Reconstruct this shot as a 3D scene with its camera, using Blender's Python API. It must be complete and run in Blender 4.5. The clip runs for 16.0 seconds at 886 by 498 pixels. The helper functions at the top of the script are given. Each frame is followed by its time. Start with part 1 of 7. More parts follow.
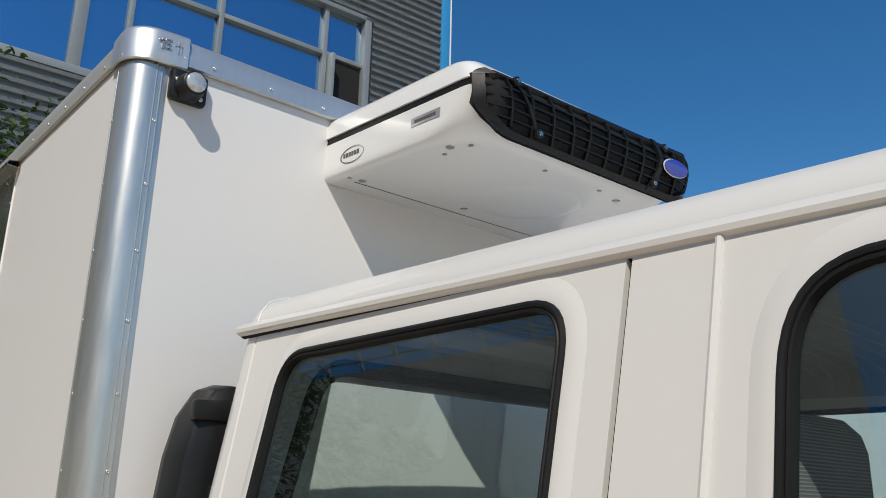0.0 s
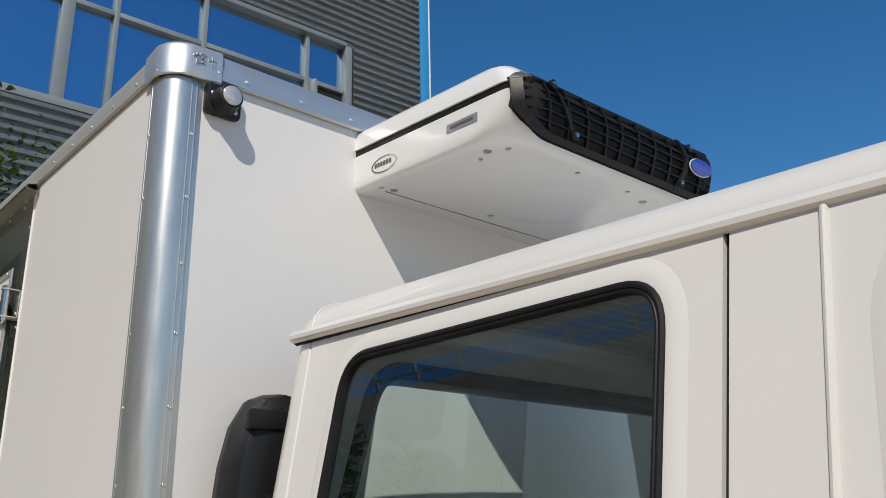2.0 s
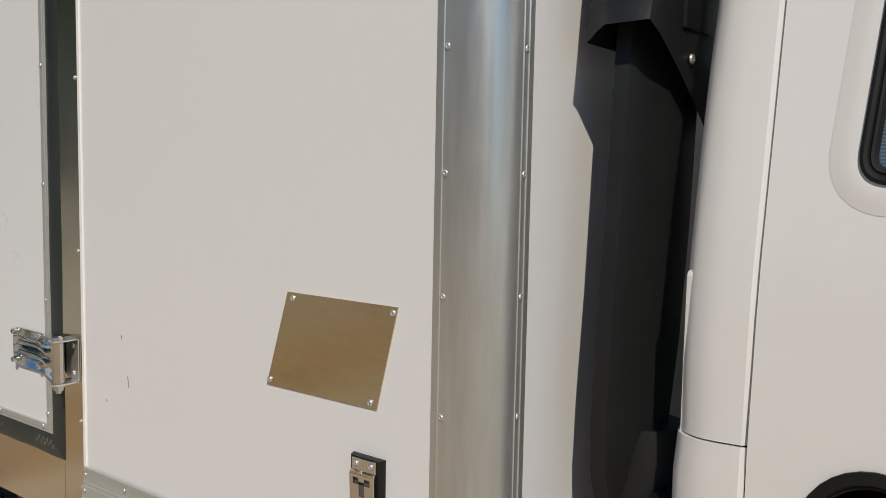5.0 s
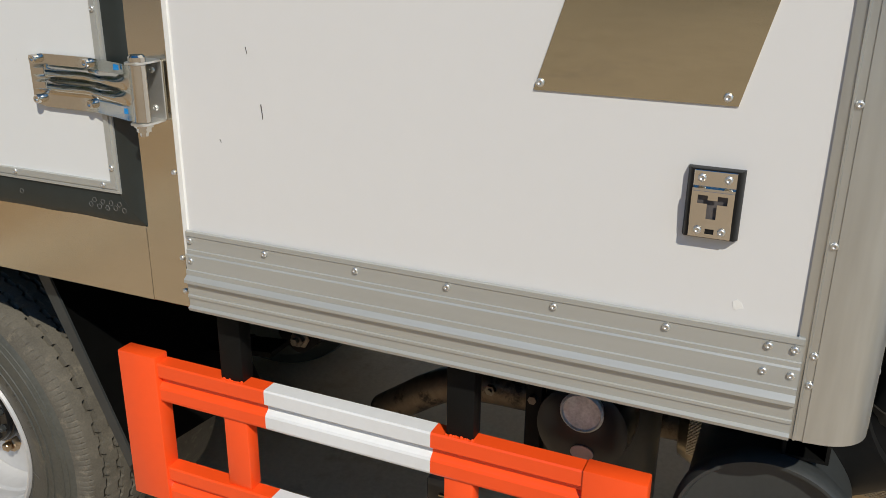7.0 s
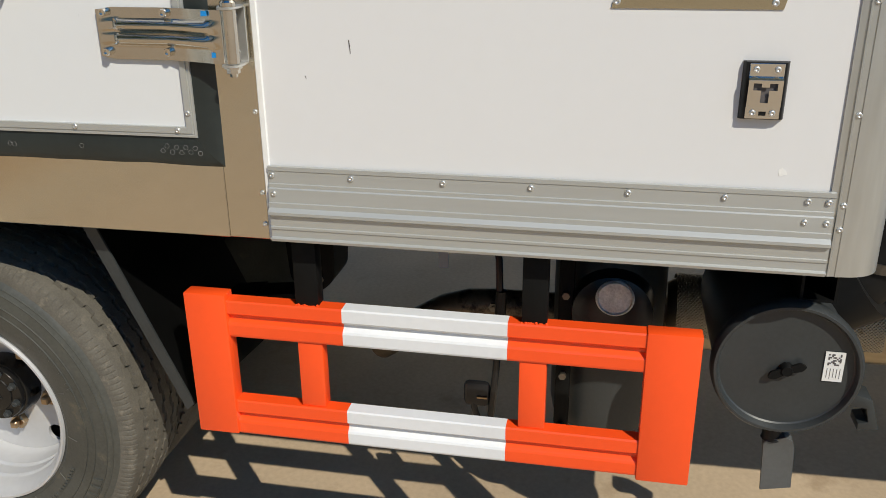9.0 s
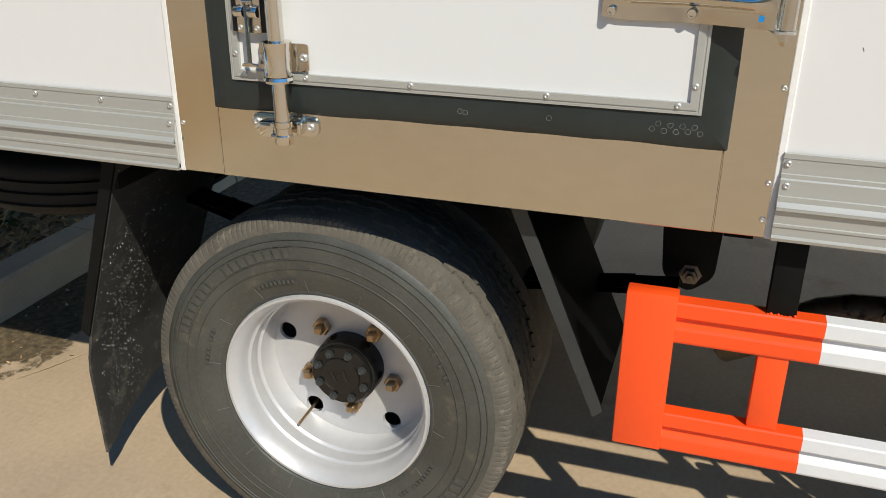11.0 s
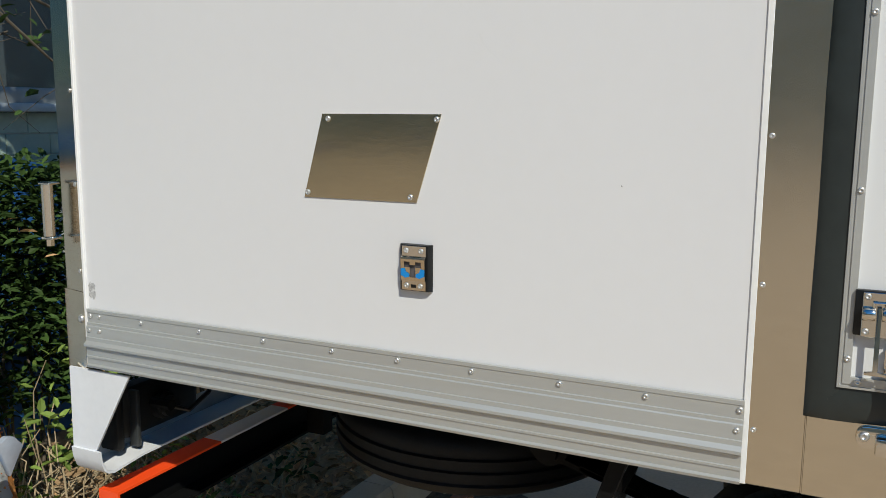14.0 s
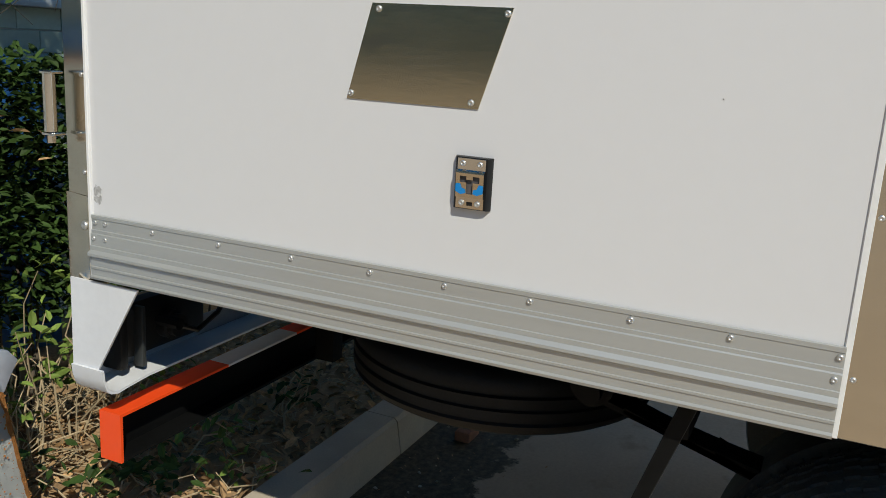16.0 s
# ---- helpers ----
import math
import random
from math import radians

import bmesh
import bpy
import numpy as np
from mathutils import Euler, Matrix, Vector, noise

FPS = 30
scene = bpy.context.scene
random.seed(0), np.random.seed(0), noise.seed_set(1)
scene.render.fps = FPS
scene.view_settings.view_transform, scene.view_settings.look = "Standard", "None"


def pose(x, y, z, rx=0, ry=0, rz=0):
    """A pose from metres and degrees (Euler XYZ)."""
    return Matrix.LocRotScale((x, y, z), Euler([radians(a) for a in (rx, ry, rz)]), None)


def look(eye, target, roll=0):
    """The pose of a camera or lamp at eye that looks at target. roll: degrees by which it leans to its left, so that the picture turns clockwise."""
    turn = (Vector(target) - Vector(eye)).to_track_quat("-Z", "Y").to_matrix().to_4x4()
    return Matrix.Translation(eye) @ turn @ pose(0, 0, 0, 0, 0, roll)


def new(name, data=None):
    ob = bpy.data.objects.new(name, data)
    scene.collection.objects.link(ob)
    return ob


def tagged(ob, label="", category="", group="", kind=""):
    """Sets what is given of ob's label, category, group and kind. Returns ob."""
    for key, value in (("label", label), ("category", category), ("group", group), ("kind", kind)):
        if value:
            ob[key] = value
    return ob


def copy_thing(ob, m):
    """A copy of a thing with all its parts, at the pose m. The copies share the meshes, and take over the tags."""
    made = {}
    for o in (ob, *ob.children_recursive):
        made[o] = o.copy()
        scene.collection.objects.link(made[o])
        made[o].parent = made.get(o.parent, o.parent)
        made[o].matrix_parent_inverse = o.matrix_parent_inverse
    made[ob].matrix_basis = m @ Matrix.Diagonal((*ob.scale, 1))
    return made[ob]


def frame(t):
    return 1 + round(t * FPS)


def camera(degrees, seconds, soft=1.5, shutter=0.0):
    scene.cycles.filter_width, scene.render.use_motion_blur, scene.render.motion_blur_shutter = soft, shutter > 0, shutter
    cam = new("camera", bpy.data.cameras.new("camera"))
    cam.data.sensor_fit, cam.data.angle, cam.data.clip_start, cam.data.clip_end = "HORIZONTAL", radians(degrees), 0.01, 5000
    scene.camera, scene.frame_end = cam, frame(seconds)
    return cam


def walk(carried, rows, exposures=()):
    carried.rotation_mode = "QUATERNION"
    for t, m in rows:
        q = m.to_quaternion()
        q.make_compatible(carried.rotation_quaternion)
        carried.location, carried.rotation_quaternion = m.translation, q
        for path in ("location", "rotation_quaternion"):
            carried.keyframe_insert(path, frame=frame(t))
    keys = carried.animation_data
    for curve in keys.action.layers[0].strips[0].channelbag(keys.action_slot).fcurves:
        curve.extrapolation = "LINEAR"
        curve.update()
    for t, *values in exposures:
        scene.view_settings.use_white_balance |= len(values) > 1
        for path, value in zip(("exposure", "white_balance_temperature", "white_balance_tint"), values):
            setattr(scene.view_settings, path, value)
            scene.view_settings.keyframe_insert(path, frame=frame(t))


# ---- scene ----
cam = camera(54.7, 16.0, soft=0.9)
PATH = [
    (0, (-0.613, -1.892, 1.888), (0.619, -0.427, 2.467), 1.3),
    (0.5, (-0.631, -1.983, 1.881), (0.576, -0.52, 2.517), 0.6),
    (1, (-0.636, -1.984, 1.868), (0.574, -0.534, 2.525), -0.0),
    (1.5, (-0.663, -1.917, 1.85), (0.555, -0.473, 2.508), -0.2),
    (2, (-0.741, -1.785, 1.829), (0.528, -0.377, 2.467), -1.3),
    (2.5, (-0.792, -1.627, 1.787), (0.51, -0.224, 2.367), -1.8),
    (3, (-0.782, -1.468, 1.765), (0.533, -0.038, 2.24), -0.4),
    (3.5, (-0.811, -1.273, 1.721), (0.547, 0.14, 2.122), 0.3),
    (4, (-0.877, -1.057, 1.743), (0.522, 0.358, 1.943), 0.6),
    (4.5, (-0.922, -0.803, 1.665), (0.584, 0.512, 1.683), 0.6),
    (5, (-0.907, -0.597, 1.616), (0.675, 0.614, 1.442), 1.1),
    (5.2, (-0.922, -0.518, 1.602), (0.698, 0.623, 1.333), 0.8),
    (7.3, (-1.027, 0.237, 1.443), (0.708, 0.897, 0.699), 0.1),
    (7.5, (-1.083, 0.299, 1.452), (0.691, 0.853, 0.714), -0.5),
    (8, (-1.219, 0.345, 1.436), (0.61, 0.683, 0.7), -1.2),
    (8.2, (-1.289, 0.342, 1.429), (0.544, 0.634, 0.683), -1.1),
    (10.3, (-1.302, 0.82, 1.375), (0.467, 1.408, 0.649), 0.9),
    (10.5, (-1.275, 0.89, 1.374), (0.484, 1.489, 0.637), 0.9),
    (11, (-1.257, 1.098, 1.368), (0.491, 1.655, 0.571), 0.4),
    (11.5, (-1.265, 1.264, 1.351), (0.463, 1.788, 0.492), 0.3),
    (12, (-1.228, 1.402, 1.351), (0.492, 1.972, 0.506), 0.9),
    (12.5, (-1.198, 1.555, 1.381), (0.554, 2.176, 0.645), 1.9),
    (13, (-1.249, 1.72, 1.412), (0.549, 2.364, 0.817), 1.9),
    (13.5, (-1.303, 1.817, 1.447), (0.496, 2.547, 0.969), 0.1),
    (14, (-1.327, 1.865, 1.436), (0.455, 2.719, 1.132), 0.4),
    (14.5, (-1.338, 1.882, 1.457), (0.393, 2.864, 1.252), 1.0),
    (15, (-1.368, 1.885, 1.457), (0.346, 2.887, 1.216), 1.7),
    (15.5, (-1.337, 1.918, 1.433), (0.391, 2.86, 1.075), 2.3),
    (16, (-1.237, 2.042, 1.377), (0.539, 2.84, 0.921), 3.4),
]
EXPOSURE = [(0, -0.29, 6980, 9), (2.5, -0.27, 7030, 10), (3.5, -0.22, 7030, 10), (5, -0.40, 7000, 10), (7.5, -0.22, 6790, 7), (8, -0.19, 6790, 7), (10.5, 0.0, 6830, 7), (12, 0.08, 6730, 7), (12.5, 0.07, 6500, 5), (13, 0.06, 6500, 5), (13.5, -0.02, 6500, 5), (14, -0.19, 6500, 6), (14.5, -0.35, 6540, 6), (15, -0.38, 6560, 6), (16, -0.33, 6600, 6)]
walk(cam, [(t, look(eye, target, roll)) for t, eye, target, roll in PATH], EXPOSURE)

# ---- world and sun ----
world = bpy.data.worlds.new("sky")
scene.world = world
world.use_nodes = True
wn = world.node_tree
sky = wn.nodes.new("ShaderNodeTexSky")
sky.sky_type = "NISHITA"
sky.sun_disc = False
sky.sun_elevation = radians(45.5)
sky.sun_rotation = radians(227)
sky.altitude = 300
sky.air_density = 1.0
sky.dust_density = 0.1
sky.ozone_density = 4.0
deep = wn.nodes.new("ShaderNodeHueSaturation")
deep.inputs["Saturation"].default_value = 1.3
wn.links.new(sky.outputs[0], deep.inputs["Color"])
wn.links.new(deep.outputs[0], wn.nodes["Background"].inputs[0])
wn.nodes["Background"].inputs[1].default_value = 0.14
sun = new("sun", bpy.data.lights.new("sun", "SUN"))
sun.data.energy = 4.3
sun.data.angle = radians(0.5)
sun.data.color = (1.0, 0.95, 0.86)
sun.matrix_world = look((-7.5, -6.6, 9.8), (0, 0, 0))


# ---- materials ----
def material(name, base, rough=0.5, metal=0.0, vary=0.08, scale=6.0, fine=60.0, bump=0.0, spec=0.5, coat=0.0, stretch=(1, 1, 1), tint=None, tint_at=0.62, rand=0.0, rough_vary=0.08, island=False):
    """A surface with broad and fine variation; tint adds patches of a second colour."""
    m = bpy.data.materials.new(name)
    m.use_nodes = True
    n, l = m.node_tree.nodes, m.node_tree.links
    b = n["Principled BSDF"]
    co = n.new("ShaderNodeTexCoord")
    mp = n.new("ShaderNodeMapping")
    mp.inputs["Scale"].default_value = stretch
    l.new(co.outputs["Object"], mp.inputs[0])
    big = n.new("ShaderNodeTexNoise")
    big.inputs["Scale"].default_value = scale
    big.inputs["Detail"].default_value = 6
    small = n.new("ShaderNodeTexNoise")
    small.inputs["Scale"].default_value = fine
    small.inputs["Detail"].default_value = 4
    for t in (big, small):
        l.new(mp.outputs[0], t.inputs["Vector"])
    mix = n.new("ShaderNodeMath")
    mix.operation = "MULTIPLY_ADD"
    mix.inputs[1].default_value = 0.6
    l.new(big.outputs["Fac"], mix.inputs[0])
    half = n.new("ShaderNodeMath")
    half.operation = "MULTIPLY"
    half.inputs[1].default_value = 0.4
    l.new(small.outputs["Fac"], half.inputs[0])
    l.new(half.outputs[0], mix.inputs[2])
    ramp = n.new("ShaderNodeValToRGB")
    ramp.color_ramp.elements[0].position = 0.3
    ramp.color_ramp.elements[1].position = 0.7
    ramp.color_ramp.elements[0].color = (*[c * (1 - vary) for c in base], 1)
    ramp.color_ramp.elements[1].color = (*[min(1, c * (1 + vary)) for c in base], 1)
    l.new(mix.outputs[0], ramp.inputs[0])
    colour = ramp.outputs[0]
    if tint:
        patch = n.new("ShaderNodeTexNoise")
        patch.inputs["Scale"].default_value = scale * 1.7
        patch.inputs["Detail"].default_value = 9
        patch.inputs["Roughness"].default_value = 0.7
        l.new(mp.outputs[0], patch.inputs["Vector"])
        edge = n.new("ShaderNodeValToRGB")
        edge.color_ramp.elements[0].position = tint_at
        edge.color_ramp.elements[1].position = tint_at + 0.1
        l.new(patch.outputs["Fac"], edge.inputs[0])
        blend = n.new("ShaderNodeMix")
        blend.data_type = "RGBA"
        blend.inputs[7].default_value = (*tint, 1)
        l.new(edge.outputs[0], blend.inputs[0])
        l.new(colour, blend.inputs[6])
        colour = blend.outputs[2]
    if rand:
        if island:
            info = n.new("ShaderNodeNewGeometry").outputs["Random Per Island"]
        else:
            info = n.new("ShaderNodeObjectInfo").outputs["Random"]
        hsv = n.new("ShaderNodeHueSaturation")
        rng = n.new("ShaderNodeMapRange")
        rng.inputs["To Min"].default_value = 1 - rand
        rng.inputs["To Max"].default_value = 1 + rand
        l.new(info, rng.inputs["Value"])
        l.new(rng.outputs[0], hsv.inputs["Value"])
        l.new(colour, hsv.inputs["Color"])
        colour = hsv.outputs[0]
    l.new(colour, b.inputs["Base Color"])
    rr = n.new("ShaderNodeMapRange")
    rr.inputs["To Min"].default_value = max(0.02, rough - rough_vary)
    rr.inputs["To Max"].default_value = min(1, rough + rough_vary)
    l.new(mix.outputs[0], rr.inputs["Value"])
    l.new(rr.outputs[0], b.inputs["Roughness"])
    b.inputs["Metallic"].default_value = metal
    b.inputs["Specular IOR Level"].default_value = spec
    b.inputs["Coat Weight"].default_value = coat
    b.inputs["Coat Roughness"].default_value = 0.06
    if bump:
        bp = n.new("ShaderNodeBump")
        bp.inputs["Strength"].default_value = min(1, bump)
        bp.inputs["Distance"].default_value = 0.004
        l.new(mix.outputs[0], bp.inputs["Height"])
        l.new(bp.outputs[0], b.inputs["Normal"])
    return m


def glass(name, tint, gloss=(0.9, 0.95, 1.0), ior=1.5, rough=0.015):
    """A thin pane: tinted where one looks through, glossy by Fresnel."""
    m = bpy.data.materials.new(name)
    m.use_nodes = True
    n, l = m.node_tree.nodes, m.node_tree.links
    n.remove(n["Principled BSDF"])
    clear = n.new("ShaderNodeBsdfTransparent")
    clear.inputs[0].default_value = (*tint, 1)
    shine = n.new("ShaderNodeBsdfGlossy")
    shine.inputs["Color"].default_value = (*gloss, 1)
    shine.inputs["Roughness"].default_value = rough
    face = n.new("ShaderNodeLayerWeight")
    face.inputs[0].default_value = 0.5
    power = n.new("ShaderNodeMath")
    power.operation = "POWER"
    power.inputs[1].default_value = 4.0
    l.new(face.outputs["Facing"], power.inputs[0])
    fres = n.new("ShaderNodeMath")
    fres.operation = "MULTIPLY_ADD"
    fres.inputs[1].default_value = 0.85
    fres.inputs[2].default_value = ((ior - 1) / (ior + 1)) ** 2 * 2.4
    l.new(power.outputs[0], fres.inputs[0])
    mix = n.new("ShaderNodeMixShader")
    l.new(fres.outputs[0], mix.inputs[0])
    l.new(clear.outputs[0], mix.inputs[1])
    l.new(shine.outputs[0], mix.inputs[2])
    l.new(mix.outputs[0], n["Material Output"].inputs[0])
    return m


def mirrored_glass(name, base, gloss, share):
    """Coated facade glass: a dark body under a strong clear reflection."""
    m = bpy.data.materials.new(name)
    m.use_nodes = True
    n, l = m.node_tree.nodes, m.node_tree.links
    b = n["Principled BSDF"]
    b.inputs["Base Color"].default_value = (*base, 1)
    b.inputs["Roughness"].default_value = 0.25
    shine = n.new("ShaderNodeBsdfGlossy")
    shine.inputs["Color"].default_value = (*gloss, 1)
    shine.inputs["Roughness"].default_value = 0.01
    wob = n.new("ShaderNodeTexNoise")
    wob.inputs["Scale"].default_value = 1.3
    bp = n.new("ShaderNodeBump")
    bp.inputs["Strength"].default_value = 0.12
    bp.inputs["Distance"].default_value = 0.02
    l.new(wob.outputs["Fac"], bp.inputs["Height"])
    l.new(bp.outputs[0], shine.inputs["Normal"])
    mix = n.new("ShaderNodeMixShader")
    mix.inputs[0].default_value = share
    l.new(b.outputs[0], mix.inputs[1])
    l.new(shine.outputs[0], mix.inputs[2])
    l.new(mix.outputs[0], n["Material Output"].inputs[0])
    return m


PANEL = material("white_panel", (0.728, 0.722, 0.714), 0.33, vary=0.012, scale=1.5, fine=30, spec=0.35, bump=0.02)
DOOR_WHITE = material("door_white", (0.725, 0.735, 0.735), 0.3, vary=0.012, scale=2, fine=25, spec=0.4, bump=0.02)
SEALANT = material("white_sealant", (0.82, 0.81, 0.78), 0.5, vary=0.05, scale=25, fine=120, bump=0.3)
CAB = material("cab_paint", (0.70, 0.69, 0.665), 0.3, vary=0.012, scale=2, fine=20, coat=0.5, spec=0.4)
UNIT = material("unit_white", (0.77, 0.77, 0.755), 0.22, vary=0.01, scale=3, fine=30, coat=0.3)
ALU = material("aluminium", (0.62, 0.64, 0.65), 0.42, 0.8, vary=0.06, scale=3, fine=70, stretch=(1, 1, 0.06), bump=0.05, tint=(0.68, 0.70, 0.71), tint_at=0.66)
ALU_POST = material("aluminium_post", (0.60, 0.61, 0.585), 0.36, 0.8, vary=0.12, scale=9, fine=80, stretch=(1, 1, 0.12), bump=0.05, tint=(0.69, 0.71, 0.69), tint_at=0.64, rough_vary=0.14)
ALU_LONG = material("aluminium_profile", (0.50, 0.505, 0.48), 0.42, 0.45, vary=0.07, scale=3, fine=80, stretch=(1, 0.05, 1), bump=0.05)
STEEL = material("stainless", (0.70, 0.635, 0.52), 0.2, 1.0, vary=0.07, scale=2.2, fine=60, stretch=(1, 0.35, 1), bump=0.02, tint=(0.50, 0.45, 0.37), tint_at=0.62)
PLATE = material("stainless_plate", (0.60, 0.535, 0.39), 0.15, 1.0, vary=0.10, scale=7, fine=120, stretch=(1, 0.25, 1), bump=0.03, tint=(0.50, 0.45, 0.36), tint_at=0.58)
CHROME = material("polished_steel", (0.74, 0.70, 0.63), 0.11, 1.0, vary=0.05, scale=14, fine=90, rough_vary=0.04)
HARDWARE = material("stainless_fitting", (0.64, 0.60, 0.53), 0.12, 1.0, vary=0.08, scale=16, fine=110, bump=0.02, rough_vary=0.05)
ZINC = material("zinc_yellow", (0.46, 0.33, 0.20), 0.35, 1.0, vary=0.2, scale=40, fine=160, tint=(0.28, 0.17, 0.09), tint_at=0.58)
GASKET = material("rubber_gasket", (0.022, 0.028, 0.027), 0.36, vary=0.2, scale=7, fine=60, bump=0.1, tint=(0.10, 0.108, 0.103), tint_at=0.70)
RUBBER = material("window_rubber", (0.010, 0.010, 0.010), 0.5, vary=0.15, scale=12, fine=90, spec=0.25)
TYRE = material("tyre_rubber", (0.066, 0.067, 0.059), 0.42, vary=0.3, scale=7, fine=150, bump=0.3, tint=(0.115, 0.102, 0.077), tint_at=0.58)
# spare tyre rubber, with the shade under the box put into its colour
SPARE = material("spare_rubber_shaded", (0.012, 0.012, 0.0115), 0.6, vary=0.3, scale=12, fine=150, bump=0.3, spec=0.3)
TREAD = material("dusty_tread", (0.108, 0.098, 0.080), 0.85, vary=0.32, scale=16, fine=260, bump=0.3, tint=(0.17, 0.15, 0.118), tint_at=0.56)
WHISKER = material("rubber_whisker", (0.13, 0.125, 0.11), 0.6, vary=0.2)
HUB = material("gloss_black_hub", (0.007, 0.007, 0.007), 0.22, vary=0.3, scale=30, fine=160, bump=0.15, tint=(0.030, 0.028, 0.024), tint_at=0.68)
RIM = material("silver_rim", (0.57, 0.57, 0.575), 0.38, 0.3, vary=0.05, scale=9, fine=70, spec=0.6)
BLACK = material("black_paint", (0.012, 0.012, 0.013), 0.32, vary=0.2, scale=18, fine=100, bump=0.08)
CHASSIS = material("chassis_black", (0.0055, 0.0058, 0.0058), 0.55, vary=0.3, scale=14, fine=70, bump=0.15, spec=0.14, tint=(0.015, 0.0145, 0.013), tint_at=0.66)
CANISTER = material("dusty_black_steel", (0.034, 0.038, 0.039), 0.42, vary=0.2, scale=9, fine=120, bump=0.1, tint=(0.065, 0.066, 0.063), tint_at=0.70)
VALVE = material("grey_rubber", (0.095, 0.10, 0.10), 0.55, vary=0.15, scale=14, fine=120, bump=0.1)
PLASTIC = material("black_plastic", (0.010, 0.0105, 0.011), 0.40, spec=0.32, vary=0.12, scale=9, fine=160, bump=0.12)
FLAP = material("mudflap_rubber", (0.040, 0.040, 0.038), 0.5, vary=0.25, scale=10, fine=190, bump=0.25, spec=0.35, tint=(0.095, 0.09, 0.078), tint_at=0.54)
ORANGE = material("orange_paint", (0.98, 0.088, 0.014), 0.33, vary=0.04, scale=6, fine=60, bump=0.05, coat=0.2)
WHITE = material("white_paint", (0.74, 0.75, 0.76), 0.5, vary=0.05, scale=6, fine=60, bump=0.05, spec=0.3)
GREY_STEEL = material("grey_bracket", (0.33, 0.36, 0.40), 0.42, vary=0.12, scale=9, fine=70, bump=0.1)
EXHAUST = material("tan_stained_steel", (0.42, 0.36, 0.265), 0.33, 1.0, vary=0.12, scale=9, fine=90, stretch=(1, 0.3, 1), tint=(0.26, 0.20, 0.13), tint_at=0.6)
WHITE_WORN = material("white_bracket", (0.74, 0.75, 0.76), 0.4, vary=0.05, scale=8, fine=60, tint=(0.5, 0.5, 0.5), tint_at=0.74)
# near-black that stands in for shade in gaps and openings
DARK = material("void_shade_black", (0.008, 0.008, 0.008), 0.9, vary=0.2)
LENS = material("lamp_lens", (0.55, 0.56, 0.56), 0.07, 0.4, vary=0.15, scale=60, fine=200, coat=1.0, bump=0.5)
REFLECTOR = material("worn_alloy", (0.60, 0.61, 0.60), 0.4, 0.3, vary=0.35, scale=60, fine=200, bump=0.5)


def pressed_shield():
    """Heat shield sheet pressed with a small diamond pattern."""
    m = material("heat_shield", (0.44, 0.40, 0.32), 0.36, 1.0, vary=0.15, scale=20, fine=300, tint=(0.25, 0.20, 0.14), tint_at=0.58)
    n, l = m.node_tree.nodes, m.node_tree.links
    b = n["Principled BSDF"]
    co = n.new("ShaderNodeTexCoord")
    waves = []
    for turn in (48, -48):
        mp = n.new("ShaderNodeMapping")
        mp.inputs["Rotation"].default_value = (radians(turn), 0, 0)
        l.new(co.outputs["Object"], mp.inputs[0])
        w = n.new("ShaderNodeTexWave")
        w.bands_direction = "Y"
        w.inputs["Scale"].default_value = 62
        l.new(mp.outputs[0], w.inputs["Vector"])
        waves.append(w)
    mul = n.new("ShaderNodeMath")
    mul.operation = "MULTIPLY"
    l.new(waves[0].outputs["Fac"], mul.inputs[0])
    l.new(waves[1].outputs["Fac"], mul.inputs[1])
    bp = n.new("ShaderNodeBump")
    bp.inputs["Strength"].default_value = 1.0
    bp.inputs["Distance"].default_value = 0.003
    l.new(mul.outputs[0], bp.inputs["Height"])
    l.new(bp.outputs[0], b.inputs["Normal"])
    return m


MUFFLER = pressed_shield()
SCORCHED = material("scorched_pipe", (0.16, 0.125, 0.09), 0.5, 0.7, vary=0.3, scale=9, fine=90, bump=0.2, tint=(0.03, 0.026, 0.022), tint_at=0.5)
WORN = material("worn_dark_steel", (0.20, 0.18, 0.15), 0.45, 0.9, vary=0.3, scale=40, fine=160, bump=0.2)
MIRROR_SHELL = material("mirror_plastic", (0.045, 0.05, 0.058), 0.5, vary=0.1, scale=10, fine=140, bump=0.1)
LABEL = material("paper_label", (0.75, 0.75, 0.73), 0.5, vary=0.04)
SMUDGE = material("grey_smudge", (0.40, 0.395, 0.38), 0.6, vary=0.45, scale=50, fine=200, tint=(0.66, 0.655, 0.64), tint_at=0.5)
SCRATCH = material("grey_scratch", (0.60, 0.595, 0.58), 0.6, vary=0.2, scale=60, fine=200)
INK = material("label_ink", (0.10, 0.09, 0.09), 0.6, vary=0.1)
BADGE_BLUE = material("badge_blue", (0.03, 0.06, 0.42), 0.25, vary=0.05, coat=0.6)
BADGE_SILVER = material("badge_silver", (0.42, 0.42, 0.43), 0.3, 0.6, vary=0.06)
GLASS = glass("cab_glass", (0.76, 0.89, 0.90))
REAR_GLASS = glass("rear_glass", (0.88, 0.92, 0.90))


